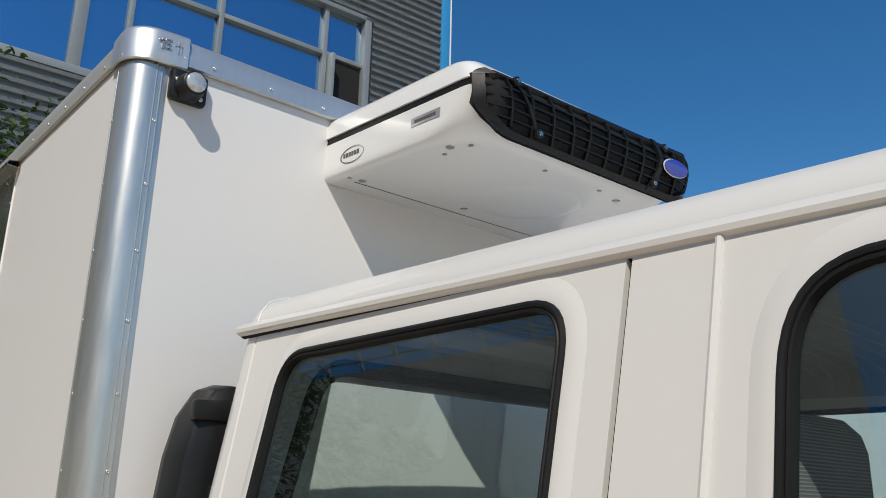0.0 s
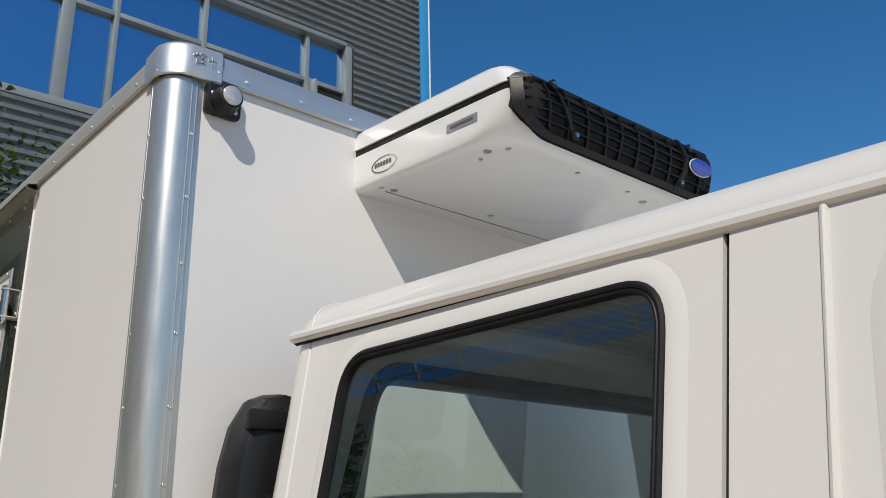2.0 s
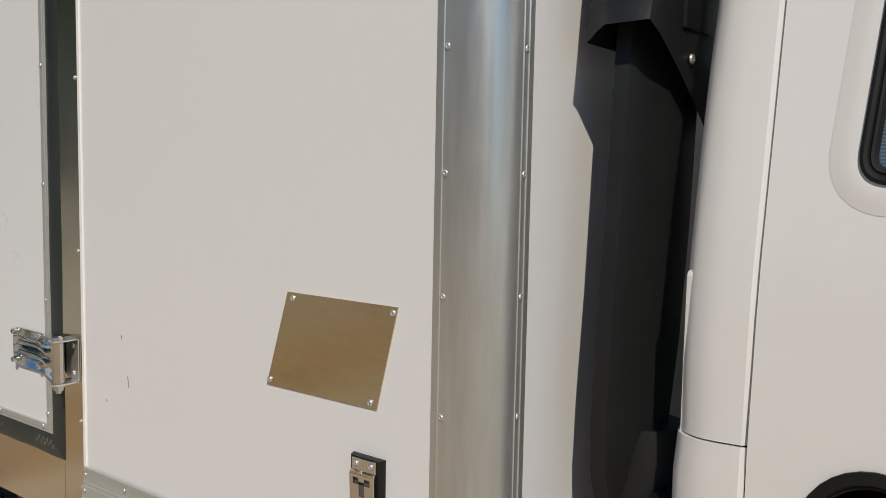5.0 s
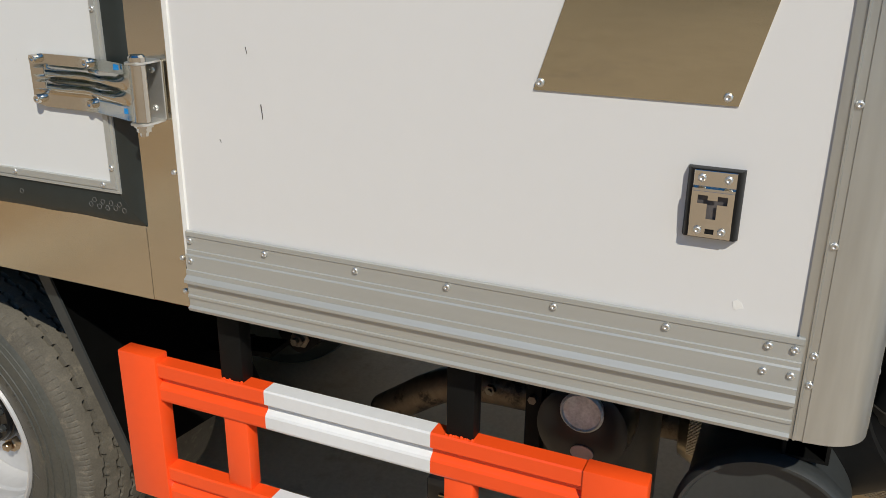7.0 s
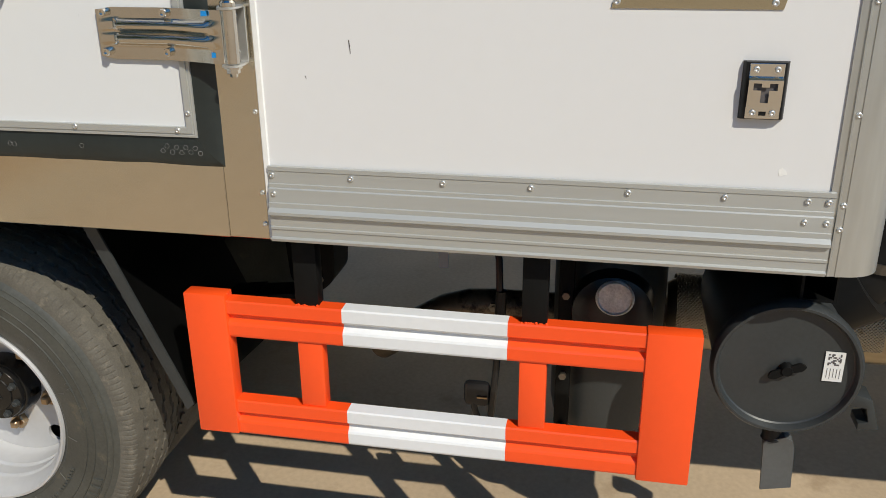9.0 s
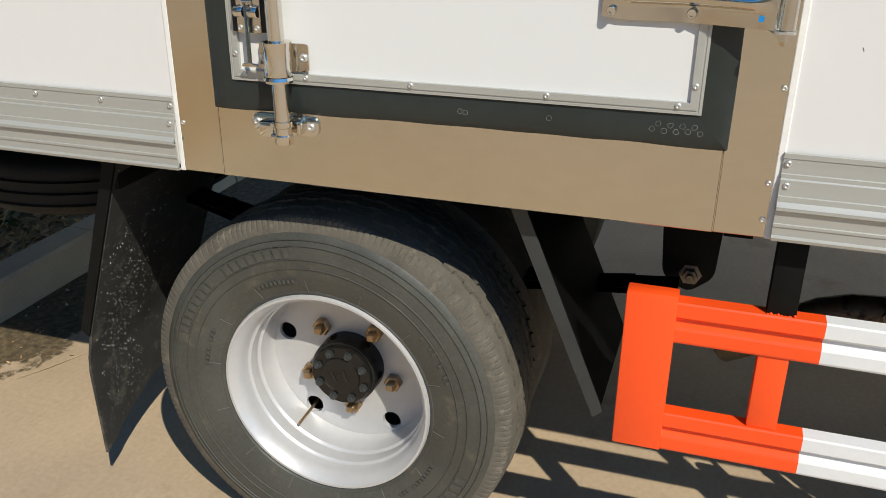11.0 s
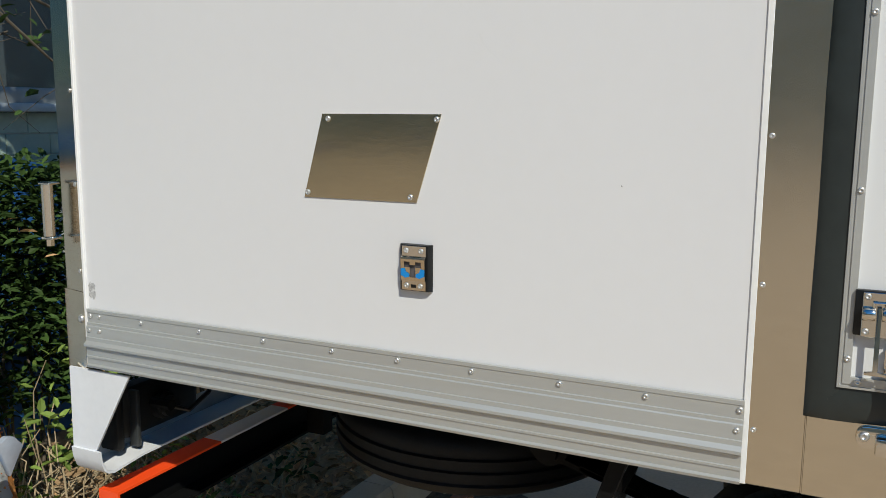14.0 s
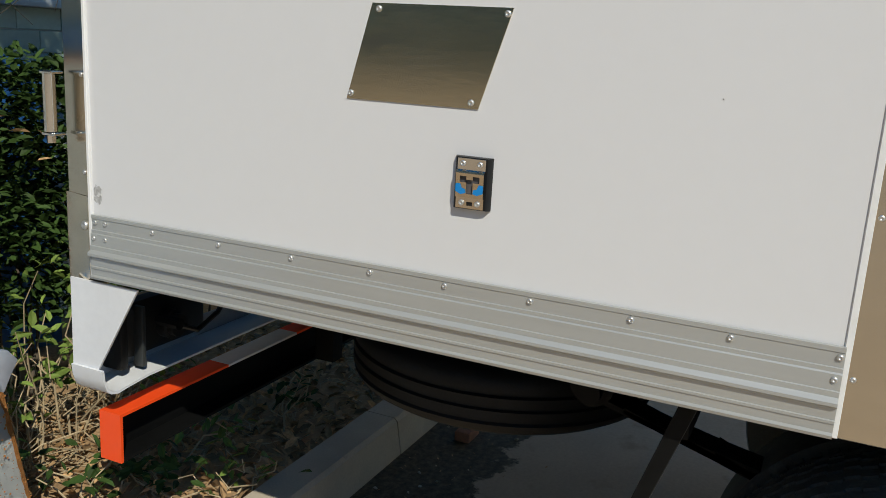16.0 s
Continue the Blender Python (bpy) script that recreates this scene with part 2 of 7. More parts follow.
def striped_fabric():
    m = material("seat_fabric", (0.09, 0.095, 0.10), 0.85, vary=0.25, scale=30, fine=260, bump=0.4)
    n, l = m.node_tree.nodes, m.node_tree.links
    b = n["Principled BSDF"]
    colour = b.inputs["Base Color"].links[0].from_socket
    co = n.new("ShaderNodeTexCoord")
    wave = n.new("ShaderNodeTexWave")
    wave.bands_direction = "Z"
    wave.inputs["Scale"].default_value = 75
    wave.inputs["Distortion"].default_value = 0.6
    l.new(co.outputs["Object"], wave.inputs["Vector"])
    edge = n.new("ShaderNodeMapRange")
    edge.inputs["From Min"].default_value = 0.6
    edge.inputs["From Max"].default_value = 0.85
    edge.inputs["To Max"].default_value = 0.45
    l.new(wave.outputs["Fac"], edge.inputs["Value"])
    blend = n.new("ShaderNodeMix")
    blend.data_type = "RGBA"
    blend.inputs[7].default_value = (0.36, 0.38, 0.38, 1)
    l.new(edge.outputs[0], blend.inputs[0])
    l.new(colour, blend.inputs[6])
    l.new(blend.outputs[2], b.inputs["Base Color"])
    return m


SEAT = striped_fabric()
LINER = material("roof_liner", (0.45, 0.445, 0.43), 0.8, vary=0.08, scale=10, fine=120)
CLADDING = material("grey_cladding", (0.30, 0.325, 0.33), 0.42, 0.15, vary=0.07, scale=1.2, fine=20, stretch=(0.3, 1, 1))
FRAME_GREY = material("window_frame_grey", (0.27, 0.295, 0.30), 0.42, 0.3, vary=0.06, scale=3, fine=40)
SILL = material("sill_grey", (0.60, 0.63, 0.62), 0.5, vary=0.08, scale=3, fine=40)
BLUE_TRIM = material("blue_flashing", (0.03, 0.26, 0.55), 0.4, vary=0.05, scale=3)
WINDOW = mirrored_glass("facade_glass", (0.01, 0.03, 0.06), (0.55, 0.78, 1.0), 0.62)
WINDOW_LOW = mirrored_glass("lower_glass", (0.008, 0.018, 0.020), (0.70, 0.9, 0.95), 0.10)
TILE = material("green_tile", (0.43, 0.54, 0.45), 0.4, vary=0.12, scale=5, fine=50, rand=0.12, bump=0.05)
GROUT = material("tile_grout", (0.60, 0.62, 0.59), 0.8, vary=0.1, scale=20)
KERB = material("kerb_concrete", (0.52, 0.45, 0.345), 0.9, vary=0.14, scale=9, fine=140, bump=0.6, tint=(0.36, 0.32, 0.255), tint_at=0.63)
SOIL = material("dry_soil", (0.40, 0.262, 0.135), 0.95, vary=0.4, scale=11, fine=90, bump=1.0, tint=(0.52, 0.37, 0.205), tint_at=0.55)
BARK = material("bark", (0.13, 0.105, 0.075), 0.9, vary=0.3, scale=20, fine=120, bump=0.6)
TWIG = material("dry_twig", (0.42, 0.33, 0.20), 0.9, vary=0.3, scale=20, fine=120, rand=0.35, island=True)
LITTER = material("dead_leaf", (0.42, 0.265, 0.125), 0.8, vary=0.3, scale=30, fine=120, rand=0.55, island=True)
RUSTY = material("galvanised_sheet", (0.60, 0.625, 0.605), 0.5, 0.0, vary=0.10, scale=3.5, fine=50, tint=(0.40, 0.30, 0.20), tint_at=0.68, bump=0.06)
RUST = material("rust", (0.46, 0.20, 0.055), 0.9, vary=0.4, scale=30, fine=150, bump=0.5)
CHALK = material("chalk_mark", (0.24, 0.24, 0.23), 0.8, vary=0.3, scale=80)
PAPER = material("torn_paper", (0.80, 0.80, 0.79), 0.7, vary=0.04, scale=10)
BLUE_PLASTIC = material("blue_plastic", (0.01, 0.24, 0.62), 0.3, vary=0.08, scale=8)
BLUE_TARP = material("blue_tarpaulin", (0.03, 0.13, 0.36), 0.45, vary=0.15, scale=6, bump=0.3)
ROOF_SHEET = material("canopy_sheet", (0.47, 0.475, 0.47), 0.6, 0.0, vary=0.1, scale=1.5)
HALL_GLASS = mirrored_glass("hall_glass", (0.045, 0.085, 0.11), (0.70, 0.82, 0.92), 0.16)


TAN_WALL = material("tan_render", (0.62, 0.49, 0.32), 0.8, vary=0.1, scale=0.5, fine=8)
RIVET_METAL = material("rivet_aluminium", (0.74, 0.735, 0.71), 0.36, 0.85, vary=0.05, scale=60, fine=200)
RUST_CLAY = material("clay", (0.36, 0.17, 0.10), 0.9, vary=0.25, scale=30, fine=120, bump=0.5)
FILM_CLEAR = glass("clear_film", (0.82, 0.84, 0.84), (1, 1, 1), 1.5, 0.10)


def leaf_material(name, base):
    m = material(name, base, 0.6, vary=0.2, scale=14, fine=90, rand=0.45, island=True, spec=0.14)
    return m


LEAF = leaf_material("hedge_leaf", (0.04, 0.075, 0.018))
LEAF_YOUNG = leaf_material("young_leaf", (0.16, 0.23, 0.05))
LEAF_TREE = leaf_material("tree_leaf", (0.06, 0.11, 0.03))


def concrete_ground():
    m = material("concrete_ground", (0.445, 0.34, 0.23), 0.88, vary=0.17, scale=2.2, fine=70, bump=0.35, tint=(0.36, 0.265, 0.17), tint_at=0.57)
    n, l = m.node_tree.nodes, m.node_tree.links
    b = n["Principled BSDF"]
    colour = b.inputs["Base Color"].links[0].from_socket
    co = n.new("ShaderNodeTexCoord")
    sep = n.new("ShaderNodeSeparateXYZ")
    l.new(co.outputs["Object"], sep.inputs[0])
    wob = n.new("ShaderNodeTexNoise")
    wob.inputs["Scale"].default_value = 6.5
    wob.inputs["Detail"].default_value = 12
    wob.inputs["Roughness"].default_value = 0.66
    l.new(co.outputs["Object"], wob.inputs["Vector"])
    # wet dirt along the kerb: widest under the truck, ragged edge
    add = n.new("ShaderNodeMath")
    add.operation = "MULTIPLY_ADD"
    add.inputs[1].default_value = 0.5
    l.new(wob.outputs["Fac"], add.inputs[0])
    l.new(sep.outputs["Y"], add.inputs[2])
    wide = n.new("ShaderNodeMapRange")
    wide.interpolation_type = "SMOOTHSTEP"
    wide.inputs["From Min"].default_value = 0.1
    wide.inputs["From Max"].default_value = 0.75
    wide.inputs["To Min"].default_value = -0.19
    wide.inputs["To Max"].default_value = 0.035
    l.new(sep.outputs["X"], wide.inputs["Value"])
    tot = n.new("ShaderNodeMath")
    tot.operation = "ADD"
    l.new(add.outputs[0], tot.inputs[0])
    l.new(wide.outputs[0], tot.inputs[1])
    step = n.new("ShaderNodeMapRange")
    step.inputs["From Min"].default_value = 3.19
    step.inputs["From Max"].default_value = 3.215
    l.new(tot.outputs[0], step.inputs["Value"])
    blend = n.new("ShaderNodeMix")
    blend.data_type = "RGBA"
    earth = n.new("ShaderNodeTexNoise")
    earth.inputs["Scale"].default_value = 38
    earth.inputs["Detail"].default_value = 8
    earth.inputs["Roughness"].default_value = 0.7
    l.new(co.outputs["Object"], earth.inputs["Vector"])
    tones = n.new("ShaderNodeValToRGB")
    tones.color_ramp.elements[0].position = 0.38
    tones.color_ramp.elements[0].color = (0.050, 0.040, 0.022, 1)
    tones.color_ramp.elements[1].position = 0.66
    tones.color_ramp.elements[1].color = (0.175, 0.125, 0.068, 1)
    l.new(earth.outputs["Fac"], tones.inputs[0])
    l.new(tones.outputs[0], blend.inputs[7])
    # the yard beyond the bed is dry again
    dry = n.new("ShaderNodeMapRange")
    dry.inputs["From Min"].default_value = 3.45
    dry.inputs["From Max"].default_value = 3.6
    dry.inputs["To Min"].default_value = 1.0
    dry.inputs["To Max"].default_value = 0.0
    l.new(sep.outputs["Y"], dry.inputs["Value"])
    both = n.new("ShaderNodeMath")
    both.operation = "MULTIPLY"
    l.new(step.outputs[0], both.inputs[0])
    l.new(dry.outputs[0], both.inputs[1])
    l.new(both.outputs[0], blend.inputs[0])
    l.new(colour, blend.inputs[6])
    l.new(blend.outputs[2], b.inputs["Base Color"])
    return m


CONCRETE = concrete_ground()


# ---- mesh helpers ----
PLACE = Matrix.Identity(4)   # where the parts being built are set down


def link(name, bm, mat, parent=None, label="", smooth=35, m=None):
    me = bpy.data.meshes.new(name)
    bm.transform(PLACE)
    bm.normal_update()
    bm.to_mesh(me)
    bm.free()
    if smooth:
        for p in me.polygons:
            p.use_smooth = True
        me.set_sharp_from_angle(angle=radians(smooth))
    me.materials.append(mat)
    ob = new(name, me)
    if parent is not None:
        ob.parent = parent
    if m is not None:
        ob.matrix_basis = m
    if label:
        ob["label"] = label
    return ob


def part(name, bm, mat, parent, label="", smooth=35, m=None):
    return link(name, bm, mat, parent, label, smooth, m)


def thing(name, label, category, group="", m=None, kind=""):
    ob = new(name)
    ob.empty_display_size = 0.05
    if m is not None:
        ob.matrix_basis = m
    return tagged(ob, label, category, group, kind)


def box(x0, x1, y0, y1, z0, z1, bevel=0.0, seg=2, bm=None):
    own = bmesh.new()
    bmesh.ops.create_cube(own, size=1, matrix=Matrix.LocRotScale(((x0 + x1) / 2, (y0 + y1) / 2, (z0 + z1) / 2), None, (abs(x1 - x0), abs(y1 - y0), abs(z1 - z0))))
    if bevel:
        bmesh.ops.bevel(own, geom=own.edges[:], offset=bevel, segments=seg, profile=0.5, affect="EDGES")
    if bm is None:
        return own
    return join(bm, own)


def join(bm, other, m=None):
    me = bpy.data.meshes.new("tmp")
    if m is not None:
        other.transform(m)
    other.to_mesh(me)
    other.free()
    bm.from_mesh(me)
    bpy.data.meshes.remove(me)
    return bm


def ring_mesh(rings, closed=True, caps=True):
    """Skin a list of rings (lists of points)."""
    bm = bmesh.new()
    rows = [[bm.verts.new(p) for p in ring] for ring in rings]
    for a, b in zip(rows, rows[1:]):
        k = len(a)
        for i in range(k if closed else k - 1):
            j = (i + 1) % k
            bm.faces.new((a[i], a[j], b[j], b[i]))
    if caps and closed:
        bm.faces.new(rows[0][::-1])
        bm.faces.new(rows[-1])
    bmesh.ops.recalc_face_normals(bm, faces=bm.faces[:])
    return bm


def prism(pts, axis, a, b, bevel=0.0):
    """Extrude a 2D outline from a to b along an axis; the outline lies in the other two axes, in order."""
    def at(p, v):
        return {"x": (v, p[0], p[1]), "y": (p[0], v, p[1]), "z": (p[0], p[1], v)}[axis]
    bm = ring_mesh([[at(p, a) for p in pts], [at(p, b) for p in pts]])
    if bevel:
        bmesh.ops.bevel(bm, geom=bm.edges[:], offset=bevel, segments=2, profile=0.5, affect="EDGES")
    return bm


def strip(pts, axis, a, b, thick=0.002):
    """Extrude an open profile along an axis as a thin sheet."""
    bm = bmesh.new()
    def at(p, v):
        return {"x": (v, p[0], p[1]), "y": (p[0], v, p[1]), "z": (p[0], p[1], v)}[axis]
    r0 = [bm.verts.new(at(p, a)) for p in pts]
    r1 = [bm.verts.new(at(p, b)) for p in pts]
    for i in range(len(pts) - 1):
        bm.faces.new((r0[i], r0[i + 1], r1[i + 1], r1[i]))
    bmesh.ops.recalc_face_normals(bm, faces=bm.faces[:])
    bmesh.ops.solidify(bm, geom=bm.faces[:], thickness=thick)
    return bm


def lathe(profile, centre, axis="x", seg=48, bm=None):
    """Turn (radius, along) points about an axis through centre."""
    rings = []
    for r, a in profile:
        ring = []
        for i in range(seg):
            t = 2 * math.pi * i / seg
            u, v = r * math.cos(t), r * math.sin(t)
            p = {"x": (a, u, v), "y": (u, a, v), "z": (u, v, a)}[axis]
            ring.append((p[0] + centre[0], p[1] + centre[1], p[2] + centre[2]))
        rings.append(ring)
    own = bmesh.new()
    rows = [[own.verts.new(p) for p in ring] for ring in rings]
    for a, b in zip(rows, rows[1:]):
        for i in range(seg):
            j = (i + 1) % seg
            own.faces.new((a[i], a[j], b[j], b[i]))
    if profile[0][0] > 1e-5:
        own.faces.new(rows[0][::-1])
    if profile[-1][0] > 1e-5:
        own.faces.new(rows[-1])
    bmesh.ops.remove_doubles(own, verts=own.verts[:], dist=1e-6)
    bmesh.ops.recalc_face_normals(own, faces=own.faces[:])
    if bm is None:
        return own
    return join(bm, own)


def lathe_open(profile, centre, axis="x", seg=48):
    """As lathe, with no end caps; the profile closes on itself."""
    rings = []
    for r, a in profile + profile[:1]:
        ring = []
        for i in range(seg):
            t = 2 * math.pi * i / seg
            u, v = r * math.cos(t), r * math.sin(t)
            p = {"x": (a, u, v), "y": (u, a, v), "z": (u, v, a)}[axis]
            ring.append((p[0] + centre[0], p[1] + centre[1], p[2] + centre[2]))
        rings.append(ring)
    bm = ring_mesh(rings, True, False)
    bmesh.ops.remove_doubles(bm, verts=bm.verts[:], dist=1e-6)
    bmesh.ops.recalc_face_normals(bm, faces=bm.faces[:])
    return bm


def tube(points, r, seg=12, bm=None, taper=1.0, caps=True):
    """A round bar along a path of points."""
    pts = [Vector(p) for p in points]
    rings = []
    side = None
    for i, p in enumerate(pts):
        d = (pts[min(i + 1, len(pts) - 1)] - pts[max(i - 1, 0)]).normalized()
        ref = Vector((0, 0, 1)) if abs(d.z) < 0.9 else Vector((1, 0, 0))
        u = d.cross(ref).normalized() if side is None else (side - d * side.dot(d)).normalized()
        side = u
        v = d.cross(u)
        rr = r * (1 + (taper - 1) * i / max(1, len(pts) - 1))
        rings.append([p + rr * (math.cos(2 * math.pi * k / seg) * u + math.sin(2 * math.pi * k / seg) * v) for k in range(seg)])
    own = ring_mesh(rings, True, caps)
    if bm is None:
        return own
    return join(bm, own)


def rounded(pts, r, seg=5):
    """Round the corners of a closed 2D outline; r may be one radius or one a corner."""
    out = []
    n = len(pts)
    rs = r if isinstance(r, (list, tuple)) else [r] * n
    for i in range(n):
        p, a, b = Vector(pts[i]), Vector(pts[i - 1]), Vector(pts[(i + 1) % n])
        da, db = (a - p), (b - p)
        k = min(rs[i], da.length * 0.48, db.length * 0.48)
        if k < 1e-5:
            out.append(tuple(p))
            continue
        s, e = p + da.normalized() * k, p + db.normalized() * k
        for j in range(seg + 1):
            t = j / seg
            q = (1 - t) ** 2 * s + 2 * t * (1 - t) * p + t * t * e
            out.append(tuple(q))
    return out


def sheet_with_hole(outer, holes, place, thick):
    """A flat sheet with holes, outline in 2D, put in space by place(u, v)."""
    bm = bmesh.new()
    edges = []
    for loop in [outer] + holes:
        vs = [bm.verts.new((p[0], p[1], 0)) for p in loop]
        edges += [bm.edges.new((vs[i], vs[(i + 1) % len(vs)])) for i in range(len(vs))]
    bmesh.ops.triangle_fill(bm, use_beauty=True, use_dissolve=False, edges=edges)
    for v in bm.verts:
        v.co = Vector(place(v.co.x, v.co.y))
    bmesh.ops.recalc_face_normals(bm, faces=bm.faces[:])
    if thick:
        bmesh.ops.solidify(bm, geom=bm.faces[:], thickness=thick)
    return bm


RIVET = None


def rivets(places, parent, normal="-x", r=0.0052, name="rivet"):
    """Dome rivets that share one mesh; places are centres on the surface."""
    global RIVET
    if RIVET is None:
        bm = lathe([(1.0, 0.0), (0.97, 0.22), (0.78, 0.42), (0.45, 0.52), (0.36, 0.34), (0.0, 0.34)], (0, 0, 0), "z", 10)
        RIVET = bpy.data.meshes.new("rivet")
        bm.to_mesh(RIVET)
        bm.free()
        for p in RIVET.polygons:
            p.use_smooth = True
        RIVET.materials.append(RIVET_METAL)
    turn = {"-x": Euler((0, radians(-90), 0)), "-y": Euler((radians(90), 0, 0)), "-z": Euler((radians(180), 0, 0))}[normal]
    for p in places:
        ob = new(name, RIVET)
        ob.parent = parent
        ob.matrix_basis = Matrix.LocRotScale(PLACE @ Vector(p), turn, (r * 1.06, r * 1.06, r * 1.3))

# ---- ground, kerb, planting bed ----
def ground():
    bm = bmesh.new()
    n, size = 60, 300.0
    vs = {}
    ticks = [math.copysign(abs(i / (n / 2)) ** 3 * size, i) for i in range(-n // 2, n // 2 + 1)]
    for i, x in enumerate(ticks):
        for j, y in enumerate(ticks):
            vs[i, j] = bm.verts.new((x, y, 0))
    for i in range(n):
        for j in range(n):
            bm.faces.new((vs[i, j], vs[i + 1, j], vs[i + 1, j + 1], vs[i, j + 1]))
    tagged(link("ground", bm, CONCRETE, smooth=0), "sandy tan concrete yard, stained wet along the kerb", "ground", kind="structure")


ground()


def kerb():
    bed = thing("kerb", "weathered grey concrete kerb edging the planting bed", "kerb", kind="structure")
    x = -7.702
    rnd = random.Random(3)
    while x < 9:
        dz, dy = rnd.uniform(-0.004, 0.004), rnd.uniform(-0.004, 0.004)
        bm = prism([(3.252 + dy, 0.0), (3.272 + dy, 0.115 + dz), (3.284 + dy, 0.127 + dz), (3.392 + dy, 0.127 + dz), (3.405 + dy, 0.112 + dz), (3.405 + dy, -0.1), (3.252 + dy, -0.1)], "x", x + 0.0035, x + 0.988)
        part("kerb_stone", bm, KERB, bed, smooth=0)
        x += 0.99


kerb()


def soil_bed():
    bm = bmesh.new()
    nx, ny = 110, 22
    vs = {}
    for i in range(nx + 1):
        for j in range(ny + 1):
            x = -8 + 17 * i / nx
            y = 3.40 + 1.75 * j / ny
            z = 0.085 + 0.045 * noise.noise((x * 1.3, y * 1.3, 0)) + 0.025 * noise.noise((x * 6, y * 6, 3))
            vs[i, j] = bm.verts.new((x, y, z))
    for i in range(nx):
        for j in range(ny):
            bm.faces.new((vs[i, j], vs[i + 1, j], vs[i + 1, j + 1], vs[i, j + 1]))
    tagged(link("planting_bed", bm, SOIL), "dry brown soil bed strewn with dead leaves", "ground", kind="structure")


soil_bed()


# ---- building behind the truck ----
building = thing("building", "grey corrugated industrial building with blue mirrored windows", "building", m=pose(4.11, 5.10, 0, 0, 0, -3))


def corrugated(u0, u1, z0, z1, name="cladding"):
    pitch, depth = 0.092, 0.028
    pts = []
    z = z0
    shape = [(0.0, 0.0), (0.30, 0.0), (0.45, 1.0), (0.85, 1.0)]
    while z < z1:
        for f, d in shape:
            if z + f * pitch < z1:
                pts.append((-depth * d, z + f * pitch))
        z += pitch
    pts.append((0.0, z1))
    bm = bmesh.new()
    a = [bm.verts.new((u0 - 4.05, p[0], p[1])) for p in pts]
    b = [bm.verts.new((u1 - 4.05, p[0], p[1])) for p in pts]
    for i in range(len(pts) - 1):
        bm.faces.new((a[i], b[i], b[i + 1], a[i + 1]))
    bmesh.ops.solidify(bm, geom=bm.faces[:], thickness=-0.004)
    return part(name, bm, CLADDING, building, smooth=0)


U0, UR = -2.7, 5.04
corrugated(U0, UR, 3.0, 5.40)
corrugated(4.10, UR, 5.40, 7.07)
corrugated(U0, -1.36, 5.40, 7.07)
corrugated(U0, -1.36, 1.447, 3.0)
corrugated(U0, UR, 7.07, 10.2)
part("wall_core", box(U0 - 4.05, 5.15 - 4.05, 0.16, 0.36, 0, 10.2), FRAME_GREY, building)
part("side_wall", box(5.12 - 4.05, 5.16 - 4.05, 0.0, 14.0, 0, 10.2), CLADDING, building)
part("corner_flashing", box(5.04 - 4.05, 5.155 - 4.05, -0.05, 0.12, 0, 10.25, 0.004), BLUE_TRIM, building, "blue painted corner flashing")
part("flashing_edge", box(5.155 - 4.05, 5.175 - 4.05, -0.052, 0.12, 0, 10.25, 0.003), WHITE, building, "white edge strip")


def facade_window(u0, u1, z0, z1, mullions, transom, glassmat, name):
    """One glazed opening with frame, bars and single panes."""
    win = part(name, box(u0 - 4.05, u1 - 4.05, -0.02, 0.05, z0 - 0.075, z0, 0.004), FRAME_GREY, building, "grey aluminium window")
    f = 0.07
    part("frame", box(u0 - 4.05, u0 - 4.05 + f, -0.015, 0.10, z0, z1, 0.004), FRAME_GREY, win)
    part("frame", box(u1 - 4.05 - 0.05, u1 - 4.05 + 0.03, -0.05, 0.10, z0 - 0.07, z1 + 0.05, 0.004), FRAME_GREY, win)
    part("frame", box(u0 - 4.05, u1 - 4.05 + 0.03, -0.05, 0.10, z1, z1 + 0.05, 0.004), FRAME_GREY, win)
    for u, w in mullions:
        part("mullion", box(u - w / 2 - 4.05, u + w / 2 - 4.05, -0.012, 0.09, z0, z1, 0.004), FRAME_GREY, win)
    edges = [u0 + f] + [u for u, _ in mullions] + [u1 - 0.05]
    for a, b in zip(edges, edges[1:]):
        rows = [z0] + ([transom] if transom else []) + [z1]
        if transom and b - a > 0.1:
            part("transom", box(a - 4.05, b - 4.05, -0.008, 0.08, transom - 0.025, transom + 0.025, 0.003), FRAME_GREY, win)
        for c, d in zip(rows, rows[1:]):
            part("pane", box(a - 4.05, b - 4.05, 0.05, 0.056, c, d), glassmat, win)
    return win


up = facade_window(-1.3, 4.04, 5.47, 7.02, [(-0.4, 0.05), (1.12, 0.11), (1.54, 0.045), (2.38, 0.05), (3.53, 0.05)], 6.47, WINDOW, "window_upper")
# the small casement that stands ajar
part("casement", box(3.56 - 4.05, 3.60 - 4.05, -0.12, 0.02, 5.50, 6.44, 0.004), FRAME_GREY, up)
part("casement_pane", box(3.60 - 4.05, 3.98 - 4.05, 0.02, 0.03, 5.50, 6.43), DARK, up, "dark open casement")
low = facade_window(-1.3, 4.04, 1.555, 2.95, [(0.1, 0.06), (1.10, 0.055), (2.2, 0.06), (3.2, 0.06)], None, WINDOW_LOW, "window_lower")
part("window_sill", box(-1.6 - 4.05, 4.1 - 4.05, -0.075, 0.05, 1.447, 1.485, 0.006), SILL, building, "pale grey window sill")
part("grout", box(U0 - 4.05, 5.04 - 4.05, 0.004, 0.05, 0.0, 1.447), GROUT, building)


